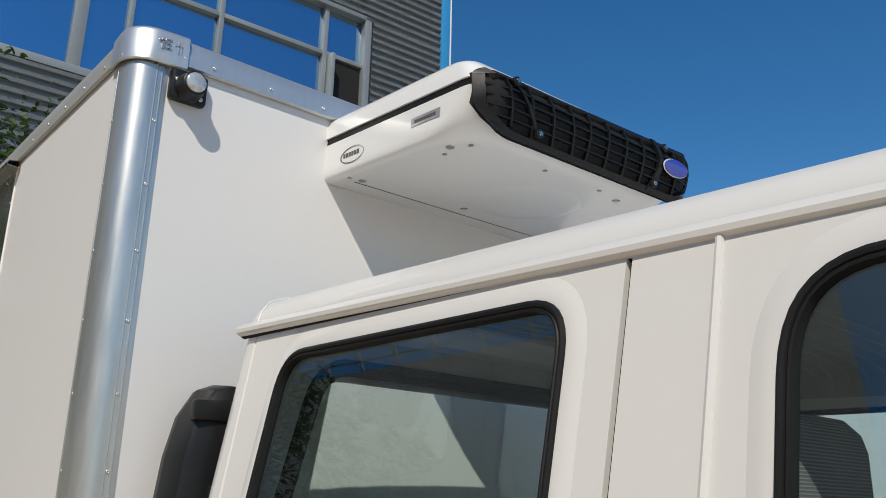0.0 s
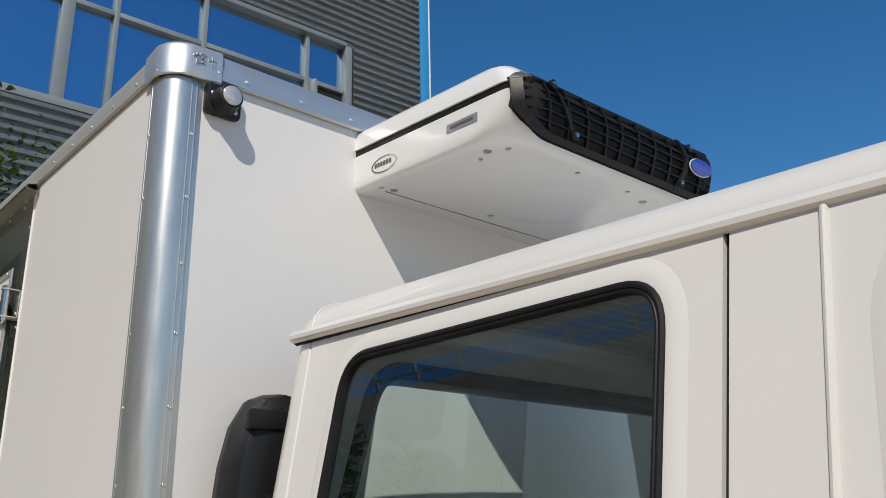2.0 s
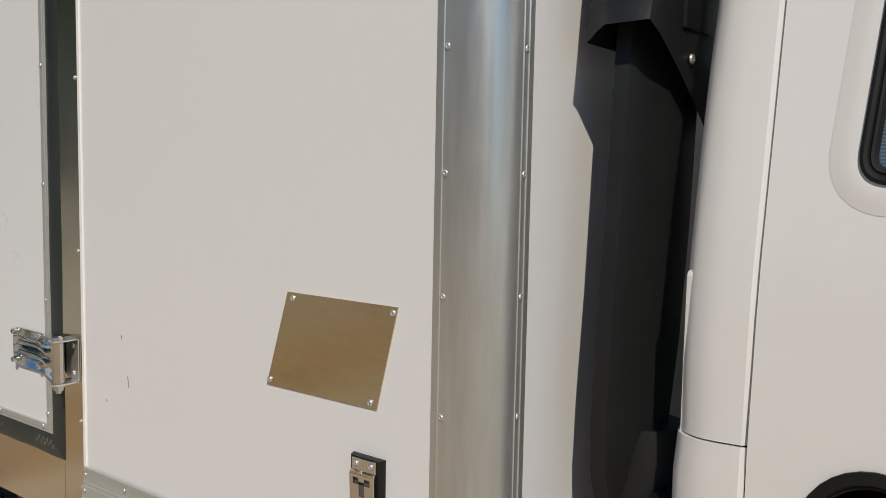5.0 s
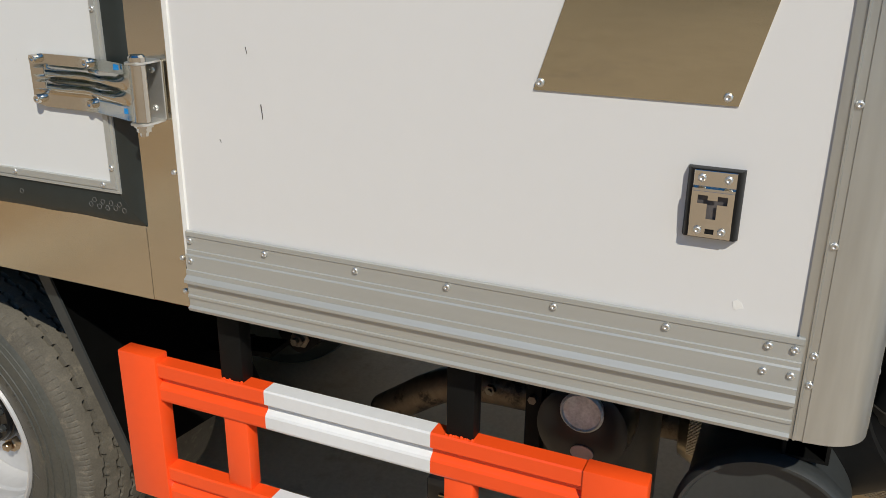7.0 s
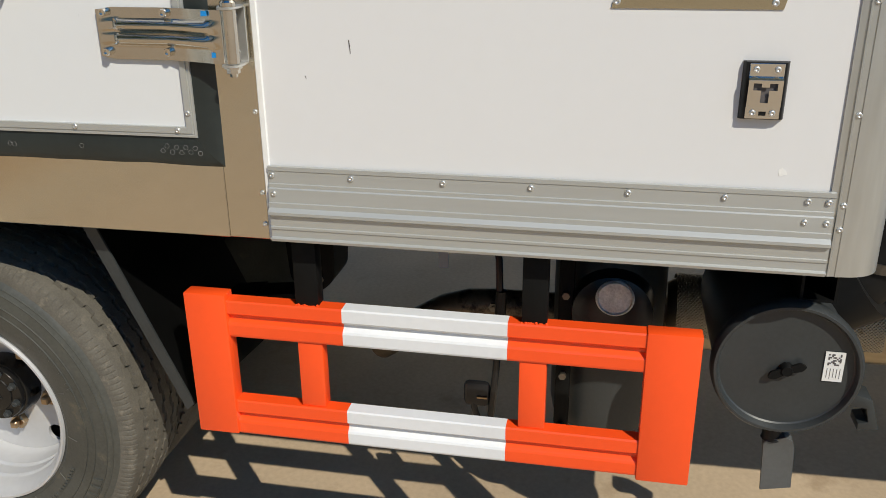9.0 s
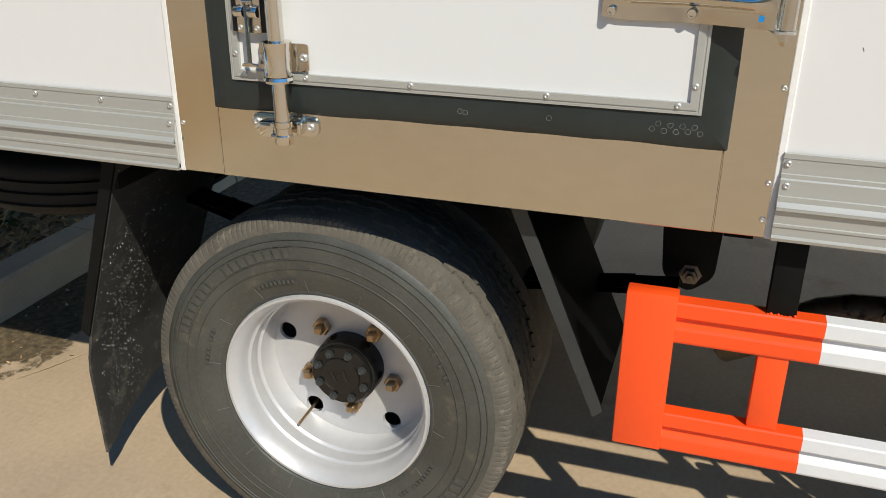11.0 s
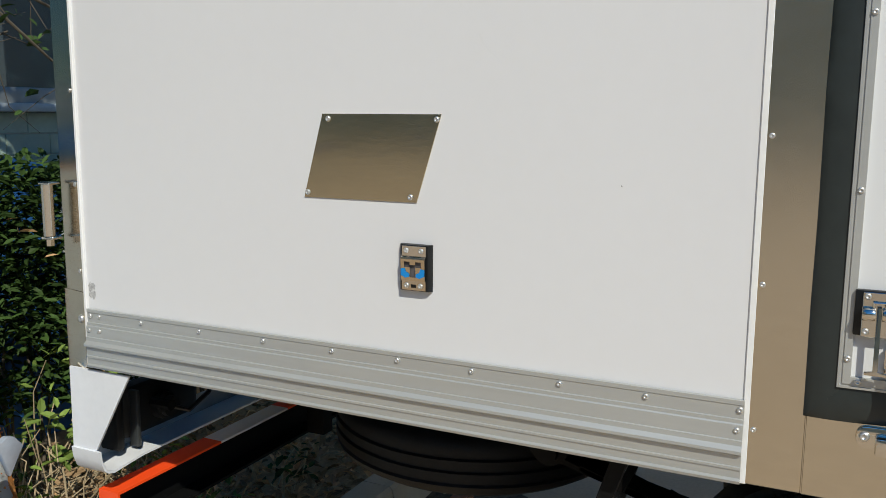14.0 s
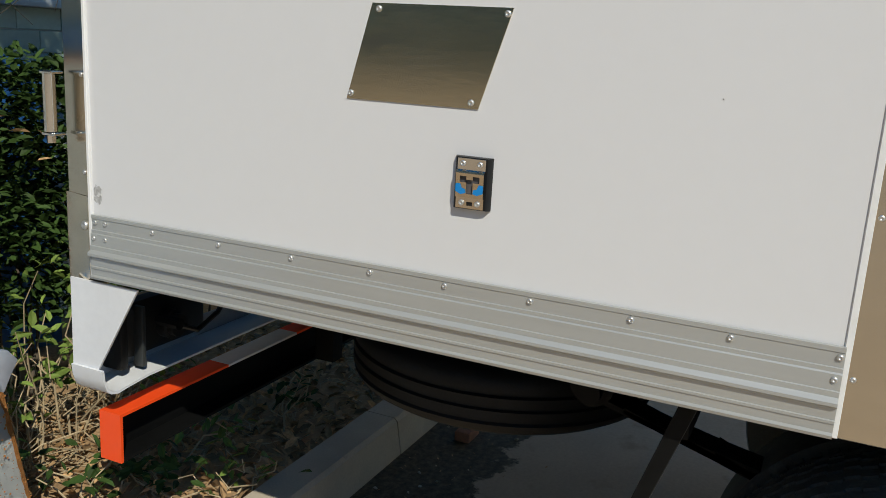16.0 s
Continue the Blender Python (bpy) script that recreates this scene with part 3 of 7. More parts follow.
def wall_tiles():
    base = box(-0.109, 0.109, -0.006, 0.012, -0.0455, 0.0455, 0.002, 1)
    me = bpy.data.meshes.new("wall_tile")
    base.to_mesh(me)
    base.free()
    me.materials.append(TILE)
    for row in range(4):
        z = 1.447 - 0.048 - 0.096 * row
        for k in range(-16, 26):
            u = 0.98 + 0.221 * k + (0.1105 if row % 2 else 0.0)
            if -1.5 < u < 4.9:
                ob = new("wall_tile", me)
                ob.parent = building
                ob.matrix_basis = Matrix.Translation((u - 4.05, 0, z))


# ---- hall and canopy across the yard, present only in reflections ----
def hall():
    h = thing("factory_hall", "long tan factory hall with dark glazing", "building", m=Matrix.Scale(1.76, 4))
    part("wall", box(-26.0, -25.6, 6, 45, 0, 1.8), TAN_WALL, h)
    # added wall, never in view: blocks low sky and warms the steel's reflections
    part("reflected_wall", box(-26.0, -25.6, -45, 6, 0, 9.0), TAN_WALL, h, "added windowless tan wall, unseen, for the steel to reflect")
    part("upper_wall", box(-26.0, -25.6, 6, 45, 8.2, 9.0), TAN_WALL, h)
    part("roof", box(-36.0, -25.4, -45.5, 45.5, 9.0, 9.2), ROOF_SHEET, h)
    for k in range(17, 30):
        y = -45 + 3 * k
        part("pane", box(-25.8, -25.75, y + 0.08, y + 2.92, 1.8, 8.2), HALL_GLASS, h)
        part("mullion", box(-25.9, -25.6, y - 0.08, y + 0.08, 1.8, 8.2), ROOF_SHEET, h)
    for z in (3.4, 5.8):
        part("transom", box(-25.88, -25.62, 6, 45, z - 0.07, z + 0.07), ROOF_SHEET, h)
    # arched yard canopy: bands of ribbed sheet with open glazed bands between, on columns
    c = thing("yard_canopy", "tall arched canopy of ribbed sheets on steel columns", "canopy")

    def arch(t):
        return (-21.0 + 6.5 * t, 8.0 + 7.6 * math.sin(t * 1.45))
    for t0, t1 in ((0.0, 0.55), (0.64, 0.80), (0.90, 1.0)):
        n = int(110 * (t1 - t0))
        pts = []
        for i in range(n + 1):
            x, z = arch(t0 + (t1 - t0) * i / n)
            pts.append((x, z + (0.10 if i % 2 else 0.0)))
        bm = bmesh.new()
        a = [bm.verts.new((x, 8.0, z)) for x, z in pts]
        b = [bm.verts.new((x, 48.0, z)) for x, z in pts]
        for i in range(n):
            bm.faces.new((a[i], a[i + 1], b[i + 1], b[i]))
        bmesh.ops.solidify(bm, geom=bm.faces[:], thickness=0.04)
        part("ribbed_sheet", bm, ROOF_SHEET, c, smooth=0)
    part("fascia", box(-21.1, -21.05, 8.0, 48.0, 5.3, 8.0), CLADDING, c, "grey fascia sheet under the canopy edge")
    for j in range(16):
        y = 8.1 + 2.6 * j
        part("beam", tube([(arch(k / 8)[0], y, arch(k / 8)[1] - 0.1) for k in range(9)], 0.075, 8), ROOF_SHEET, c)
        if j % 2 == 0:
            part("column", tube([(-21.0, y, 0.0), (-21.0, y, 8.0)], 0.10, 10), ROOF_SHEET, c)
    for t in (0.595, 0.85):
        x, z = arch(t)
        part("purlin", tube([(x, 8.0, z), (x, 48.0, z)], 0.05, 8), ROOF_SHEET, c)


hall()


# ---- the truck ----
truck = thing("refrigerated_truck", "white refrigerated box truck with double cab, parked on concrete", "truck")
XF = 1.84          # far side of the box
ZB, ZS = 0.882, 1.016   # bottom edge, top of the skirt rail


def wall_panels():
    part("side_panel", box(0.0, 0.06, 0.092, 1.000, ZB + 0.01, 2.97, 0.002, 1), PANEL, truck, "smooth white fibreglass side panel")
    part("side_panel", box(0.0, 0.06, 1.988, 3.372, ZB + 0.01, 2.97, 0.002, 1), PANEL, truck, "smooth white fibreglass side panel")
    part("front_panel", box(0.06, XF, 0.019, 0.07, 0.90, 2.97, 0.002, 1), PANEL, truck, "smooth white front panel")
    part("far_panel", box(XF - 0.06, XF, 0.07, 3.37, 0.90, 2.97), PANEL, truck)
    part("rear_panel", box(0.06, XF - 0.06, 3.32, 3.38, 0.90, 2.97), PANEL, truck)
    part("box_roof", box(0.03, XF - 0.03, 0.03, 3.40, 2.93, 2.98), PANEL, truck)
    part("box_floor", box(0.16, XF - 0.16, 0.04, 3.40, 0.86, 0.92), CHASSIS, truck)
    # white sealant beads beside the door frame and at the rear frame
    for y in (0.9965, 1.9875):
        part("sealant_bead", box(-0.003, 0.002, y - 0.0055, y + 0.0055, ZB, 2.91, 0.0015, 1), SEALANT, truck)
    part("sealant_bead", box(-0.006, 0.002, 3.366, 3.374, ZB, 2.91, 0.0015, 1), SEALANT, truck)
    # short scuffs on the panels
    for y, z, h, w in ((0.862, 1.290, 0.010, 0.0007), (0.842, 1.201, 0.021, 0.0009), (0.917, 1.160, 0.005, 0.0006), (2.191, 1.330, 0.002, 0.0006)):
        part("scuff", tube([(0.0, y + 0.002, z + h), (-0.0003, y + 0.0005, z + h * 0.45), (0.0, y, z)], w, 6, None, 0.6), INK, truck, "short dark scuff mark")
    part("stain", prism([(0.183 + 0.008 * math.cos(i * 0.7) * (0.7 + 0.3 * (i % 2)), 1.041 + 0.006 * math.sin(i * 0.7) * (0.7 + 0.3 * (i % 3))) for i in range(9)], "x", -0.0004, 0.0004), SEALANT, truck, "pale beige stain")
    # a long faint scratch and a smudge on the rear panel
    part("scratch", tube([(0.0002, 2.53, 1.71), (0.0002, 2.49, 1.645), (0.0002, 2.455, 1.60)], 0.00028, 5), SCRATCH, truck, "faint grey scratch")
    part("scratch", tube([(0.0002, 2.44, 1.575), (0.0002, 2.425, 1.55), (0.0002, 2.405, 1.53)], 0.00035, 5), SCRATCH, truck)
    part("smudge", prism([(3.352 + (0.009 + 0.003 * (i % 2)) * math.cos(i * 0.524), 1.056 + (0.016 + 0.004 * (i % 3)) * math.sin(i * 0.524)) for i in range(12)], "x", -0.0006, 0.0004), SMUDGE, truck, "grey smudge")


wall_panels()


def corner_post():
    """Rounded aluminium extrusion down the front corner, with flat riveted flanges."""
    pts = [(-0.003, 0.111), (-0.0035, 0.1005), (-0.0062, 0.0995), (-0.0062, 0.0975), (-0.005, 0.0965), (-0.0045, 0.0885), (-0.0062, 0.0878), (-0.0062, 0.0862)]
    # quarter round between the two flanges
    for i in range(1, 25):
        t = radians(90) * i / 24
        pts.append((0.0595 - 0.0645 * math.cos(t) ** 0.85, 0.0855 - 0.0695 * math.sin(t) ** 0.85))
    pts += [(0.0605, 0.0148), (0.0622, 0.0148), (0.063, 0.0162), (0.0725, 0.0162), (0.0735, 0.0148), (0.0755, 0.0148), (0.0765, 0.0175), (0.089, 0.0178)]
    post = part("corner_post", strip(pts, "z", ZB, 2.922, 0.003), ALU_POST, truck, "rounded brushed aluminium corner post")
    zs = [0.958, 0.996, 1.131] + [1.288 + 0.1648 * i for i in range(10)]
    rivets([(-0.0048, 0.0915, z) for z in zs], post, "-x", 0.0045)
    rivets([(0.0675, 0.0162, z) for z in zs], post, "-y", 0.0045)
    # cap on top
    cp = []
    c, r = (0.066, 0.084), 0.084
    cp += [(-0.012, 0.135)]
    for i in range(15):
        t = math.pi + (math.pi / 2) * i / 14
        cp.append((c[0] - 0.006 + r * math.cos(t) * 0.9, c[1] - 0.004 + r * math.sin(t) * 0.9))
    cp += [(0.128, 0.0)]
    bm = bmesh.new()
    levels = [(2.920, 0.0), (2.924, -0.003), (3.002, -0.003), (3.012, 0.003), (3.018, 0.016)]
    rows = []
    for z, inset in levels:
        row = []
        for x, y in cp:
            d = Vector((0.13 - x, 0.14 - y))
            d.normalize()
            row.append(bm.verts.new((x + d.x * inset, y + d.y * inset, z)))
        rows.append(row)
    for a, b in zip(rows, rows[1:]):
        for i in range(len(a) - 1):
            bm.faces.new((a[i], a[i + 1], b[i + 1], b[i]))
    tip = bm.verts.new((0.13, 0.14, 3.021))
    for i in range(len(cp) - 1):
        bm.faces.new((rows[-1][i], rows[-1][i + 1], tip))
    bmesh.ops.recalc_face_normals(bm, faces=bm.faces[:])
    bmesh.ops.solidify(bm, geom=bm.faces[:], thickness=0.003)
    cap = part("corner_cap", bm, ALU, truck, "pressed aluminium corner cap with stamped marks")
    rivets([(-0.0135, 0.125, 2.9340), (-0.0145, 0.06, 2.9350)], cap, "-x", 0.004)
    rivets([(0.1, 0.004, 2.9350), (0.12, -0.001, 2.9520)], cap, "-y", 0.004)
    # stamped marks, plain bars
    for x0, x1, z0, z1 in ((0.058, 0.064, 2.9570, 2.9870), (0.05, 0.072, 2.9780, 2.9810), (0.067, 0.083, 2.9600, 2.9630), (0.069, 0.081, 2.9720, 2.9750), (0.067, 0.083, 2.9840, 2.9870), (0.074, 0.077, 2.9600, 2.9870), (0.09, 0.112, 2.9750, 2.9780), (0.10, 0.1035, 2.9540, 2.9890), (0.108, 0.111, 2.9560, 2.9780)):
        part("stamped_bar", box(x0, x1, -0.0022, 0.003, z0, z1), BADGE_SILVER, cap)


corner_post()


def rails():
    side = [(-0.004, 2.933), (-0.012, 2.937), (-0.012, 2.966), (-0.009, 2.968), (-0.009, 2.996), (-0.003, 3.006), (0.012, 3.012), (0.06, 3.014)]
    top = part("top_rail", strip(side, "y", 0.134, 0.965, 0.003), ALU_LONG, truck, "aluminium roof edge rail")
    rivets([(-0.0125, 0.19 + 0.155 * i, 2.953) for i in range(5)], top, "-x", 0.0045)
    top2 = part("top_rail", strip(side, "y", 0.966, 3.43, 0.003), ALU_LONG, truck, "aluminium roof edge rail")
    rivets([(-0.0125, 2.10 + 0.155 * i, 2.953) for i in range(9)], top2, "-x", 0.0045)
    front = [(0.011, 2.931), (0.002, 2.935), (0.002, 2.966), (0.005, 2.968), (0.005, 2.996), (0.012, 3.006), (0.03, 3.012), (0.09, 3.014)]
    bm = strip(front, "x", 0.125, XF, 0.003)
    ft = part("top_rail", bm, ALU, truck, "aluminium roof edge rail")
    rivets([(0.20 + 0.165 * i, 0.001, 2.953) for i in range(9)], ft, "-y", 0.0045)


rails()


def skirt(y0, y1, marks):
    """Ribbed aluminium base rail: a riveted flange, hollow steps and a lower lip."""
    prof = [(-0.003, 1.0160), (-0.008, 1.0150), (-0.008, 1.0080), (-0.0065, 1.0070), (-0.0065, 0.9860), (-0.0085, 0.9850), (-0.0085, 0.9790), (-0.011, 0.9770), (-0.0115, 0.9540), (-0.0135, 0.9530), (-0.0135, 0.9450), (-0.021, 0.9390), (-0.021, 0.9340), (-0.0135, 0.9300), (-0.0125, 0.9120), (-0.0145, 0.9110), (-0.0145, 0.9070), (-0.0125, 0.9060), (-0.012, 0.8930), (-0.017, 0.8900), (-0.015, 0.8850), (0.0, 0.8830)]
    s = part("skirt_rail", strip(prof, "y", y0, y1, 0.0025), ALU_LONG, truck, "ribbed aluminium skirt rail with rivets", smooth=50)
    rivets([(-0.0075, y, 1.0005) for y in marks], s, "-x", 0.0048)
    rivets([(-0.0115, y, 0.969) for y in (y0 + 0.009, y1 - 0.009)], s, "-x", 0.0046)
    return s


a = skirt(0.104, 0.993, [0.113, 0.142, 0.261, 0.404, 0.554, 0.695, 0.849, 0.986])
rivets([(-0.0115, 0.144, 0.969)], a, "-x", 0.0046)
b = skirt(1.990, 3.364, [1.996, 2.139, 2.282, 2.441, 2.588, 2.728, 2.888, 3.049, 3.207, 3.328, 3.354])
rivets([(-0.0115, 3.325, 0.969)], b, "-x", 0.0046)
# a cover strip behind the skirt ends
part("base_beam", box(0.012, 0.17, 0.12, 3.36, 0.884, 0.90), CHASSIS, truck)


# ---- side door with its frame ----
def door_frame():
    fr = part("door_frame", box(-0.0025, 0.03, 1.001, 1.0745, 0.883, 2.906, 0.0012, 1), STEEL, truck, "stainless steel door frame post")
    rivets([(-0.003, 1.0075, z) for z in (0.911, 0.967, 1.105, 1.45, 1.79, 2.13, 2.47, 2.80)], fr, "-x", 0.0042)
    fr2 = part("door_frame", box(-0.0025, 0.03, 1.9045, 1.984, 0.883, 2.906, 0.0012, 1), STEEL, truck, "stainless steel door frame post")
    rivets([(-0.003, 1.976, z) for z in (0.971, 1.195, 1.413, 1.634, 1.855, 2.076, 2.297, 2.52, 2.80)], fr2, "-x", 0.0042)
    part("door_frame", box(-0.0022, 0.03, 1.075, 1.904, 0.882, 1.03, 0.0012, 1), STEEL, truck, "stainless steel door sill plate")
    part("weld_seam", box(-0.0030, 0.002, 1.0742, 1.0755, 0.884, 1.005), HARDWARE, truck)
    part("weld_seam", box(-0.0030, 0.002, 1.9035, 1.9048, 0.884, 1.001), HARDWARE, truck)
    part("door_frame", box(-0.0022, 0.03, 1.075, 1.904, 2.72, 2.906, 0.0012, 1), STEEL, truck, "stainless steel door header plate")
    gut = part("rain_gutter", strip([(0.0, 2.932), (-0.040, 2.925), (-0.045, 2.916), (-0.043, 2.908), (-0.003, 2.905)], "y", 0.955, 2.0, 0.002), STEEL, truck, "projecting stainless rain gutter")
    rivets([(-0.003, 1.10 + 0.16 * i, 2.892) for i in range(6)], gut, "-x", 0.0042)


door_frame()


def side_door():
    door = part("side_door", box(-0.005, 0.05, 1.128, 1.852, 1.072, 2.68, 0.0015, 1), DOOR_WHITE, truck, "white insulated side door, closed")
    y0, y1, z0, z1 = 1.067, 1.912, 1.001, 2.738

    def rise(y):
        # the lower seal sits a little higher at the hinge side
        return 0.005 * min(1.0, max(0.0, (1.90 - y) / 0.5))
    # black gasket: a soft raised band round the door
    prof = [(0.0, 0.002), (0.004, -0.003), (0.014, -0.0065), (0.030, -0.0075), (0.044, -0.0065), (0.056, -0.005)]
    rnd = random.Random(5)
    for (ya, za), (yb, zb), (ny, nz) in (((y0, z0), (y1, z0), (0, 1)), ((y0, z1), (y1, z1), (0, -1)), ((y0, z0), (y0, z1), (1, 0)), ((y1, z0), (y1, z1), (-1, 0))):
        rings = []
        steps = 40
        for i in range(steps + 1):
            t = i / steps
            ring = []
            wave = 0.0016 * noise.noise((t * 9, ya * 3, za * 3))
            for s, x in prof:
                # mitre the ends
                ends = s
                tt = t
                y = ya + (yb - ya) * tt
                z = za + (zb - za) * tt
                if ny == 0:
                    y = min(max(y, y0 + ends), y1 - ends)
                else:
                    z = min(max(z, z0 + ends), z1 - ends)
                if z < 1.1:
                    z += rise(y)
                ring.append((x + wave * 0.6 * (x < 0), y + ny * s + wave * ny * (s < 0.01), z + nz * s + wave * nz * (s < 0.01)))
            rings.append(ring)
        bm = ring_mesh(rings, False, False)
        bmesh.ops.recalc_face_normals(bm, faces=bm.faces[:])
        part("gasket", bm, GASKET, door, "black rubber door gasket, scuffed and marked")
    # aluminium angle trim round the panel
    tp = [(0.0, -0.004), (0.001, -0.0095), (0.0045, -0.0098), (0.0048, -0.0085), (0.0075, -0.0085), (0.0078, -0.0105), (0.018, -0.0105), (0.0185, -0.005)]
    q0, q1, w0, w1 = y0 + 0.044, y1 - 0.044, z0 + 0.054, z1 - 0.05
    for (ya, za), (yb, zb), (ny, nz) in (((q0, w0), (q1, w0), (0, 1)), ((q0, w1), (q1, w1), (0, -1)), ((q0, w0), (q0, w1), (1, 0)), ((q1, w0), (q1, w1), (-1, 0))):
        rings = []
        for t in (0.0, 1.0):
            ring = []
            for s, x in tp:
                y = ya + (yb - ya) * t
                z = za + (zb - za) * t
                if ny == 0:
                    y = min(max(y, q0 + s), q1 - s)
                else:
                    z = min(max(z, w0 + s), w1 - s)
                if z < 1.1:
                    z += rise(y) * 0.6
                ring.append((x, y + ny * s, z + nz * s))
            rings.append(ring)
        bm = ring_mesh(rings, False, False)
        bmesh.ops.recalc_face_normals(bm, faces=bm.faces[:])
        part("edge_trim", bm, ALU_LONG, door, "aluminium angle trim")
    zs = [w0 + 0.045 + 0.24 * i for i in range(7)]
    rivets([(-0.0105, q0 + 0.0125, z) for z in zs] + [(-0.0105, q1 - 0.0125, z) for z in zs], door, "-x", 0.0045)
    rivets([(-0.0105, y, w0 + 0.0125 + rise(y) * 0.6) for y in (1.145, 1.335, 1.55, 1.73, 1.84)], door, "-x", 0.0045)
    rivets([(-0.0105, y, w1 - 0.0125) for y in (1.16, 1.33, 1.5, 1.67, 1.84)], door, "-x", 0.0045)
    # pale scrawled marks rubbed on the seal
    rnd = random.Random(15)
    for y, n in ((1.178, 9), (1.47, 2), (1.33, 1)):
        for k in range(n):
            c = Vector((-0.0083, y - 0.0085 * k, z0 + 0.030 + rise(y) + (0.005 if k % 2 else -0.004) * (n > 2) + rnd.uniform(-0.002, 0.002)))
            pts = [c + Vector((0, 0.0040 * math.cos(u) + rnd.uniform(-0.0008, 0.0008), 0.0042 * math.sin(u))) for u in [0.9 * i + rnd.uniform(-0.2, 0.2) for i in range(8)]]
            part("chalk_mark", tube(pts, 0.0003, 4), CHALK, door, smooth=0)
    return door


side_door()


def hinge(z):
    """Strap hinge: ribbed steel strap on the door, barrel and folded bracket on the post."""
    def rib(dz):
        return sum(max(0.0, math.cos(math.pi / 2 * min(1.0, abs(dz - c) / 0.0105))) ** 0.7 for c in (0.0135, -0.008))
    levels = [-0.041 + 0.082 * i / 40 for i in range(41)]
    rings = []
    # the strap steps outward over the gasket and ends at the barrel
    for y, off, k in ((1.263, 0.0, 0.0), (1.236, 0.0, 0.0), (1.230, 0.0, 0.55), (1.222, 0.0, 1.0), (1.145, 0.0, 1.0), (1.105, -0.010, 1.0), (1.065, -0.022, 0.95), (1.057, -0.025, 0.35), (1.048, -0.0275, 0.0), (1.034, -0.030, 0.0)):
        cut = 0.004 if y > 1.26 else 0.0
        outer = [(-0.0125 + off - 0.010 * k * rib(d), y, z + d * (1 - cut / 0.041)) for d in levels]
        rings.append(outer + [(-0.0085 + off, y, z + 0.041 - cut), (-0.0085 + off, y, z - 0.041 + cut)])
    h = part("hinge", ring_mesh(rings), HARDWARE, truck, "polished stainless strap hinge")
    part("barrel", lathe([(0.0, z - 0.040), (0.0105, z - 0.040), (0.0118, z - 0.0385), (0.0118, z + 0.0415), (0.0105, z + 0.043), (0.0, z + 0.043)], (-0.042, 1.020, 0), "z", 24), HARDWARE, h)
    part("hinge_nut", lathe([(0.0, z - 0.060), (0.006, z - 0.060), (0.0065, z - 0.054), (0.0105, z - 0.054), (0.0105, z - 0.047), (0.0140, z - 0.047), (0.0140, z - 0.0435), (0.0, z - 0.0435)], (-0.042, 1.020, 0), "z", 6), HARDWARE, h)
    part("pin_head", lathe([(0.0, z + 0.0465), (0.0125, z + 0.0465), (0.0125, z + 0.053), (0.010, z + 0.056), (0.0, z + 0.0565)], (-0.042, 1.020, 0), "z", 12), HARDWARE, h)
    # bracket: back plate and two ears
    br = box(-0.0055, -0.0028, 1.0095, 1.056, z - 0.042, z + 0.044, 0.0008, 1)
    for dz in (-0.0435, 0.0433):
        ear = rounded([(-0.003, 1.0095), (-0.003, 1.052), (-0.030, 1.040), (-0.056, 1.033), (-0.057, 1.008), (-0.030, 1.006)], 0.006, 3)
        join(br, prism(ear, "z", z + dz, z + dz + 0.003))
    part("bracket", br, RIVET_METAL, h)
    rivets([(-0.0055, 1.0275, z - 0.026), (-0.0055, 1.0275, z + 0.030)], h, "-x", 0.0048)
    for y, dz in ((1.247, 0.033), (1.141, 0.033), (1.249, -0.029), (1.141, -0.028)):
        bolt = lathe([(0.0068, -0.012), (0.0068, -0.0205), (0.0058, -0.0225), (0.0036, -0.0225), (0.0036, -0.019), (0.0, -0.019)], (0, y, z + dz), "x", 14)
        part("bolt", bolt, CHROME, h)
    for y, dz, w in ((1.062, 0.036, 0.005), (1.052, -0.027, 0.0035)):
        part("film_scrap", prism([(y - w, z + dz - 0.004), (y + w, z + dz - 0.0045), (y + w * 0.8, z + dz + 0.004), (y - w, z + dz + 0.003)], "x", -0.0405, -0.0395), BLUE_PLASTIC, h, "scrap of blue protective film")


hinge(1.228)
hinge(2.543)


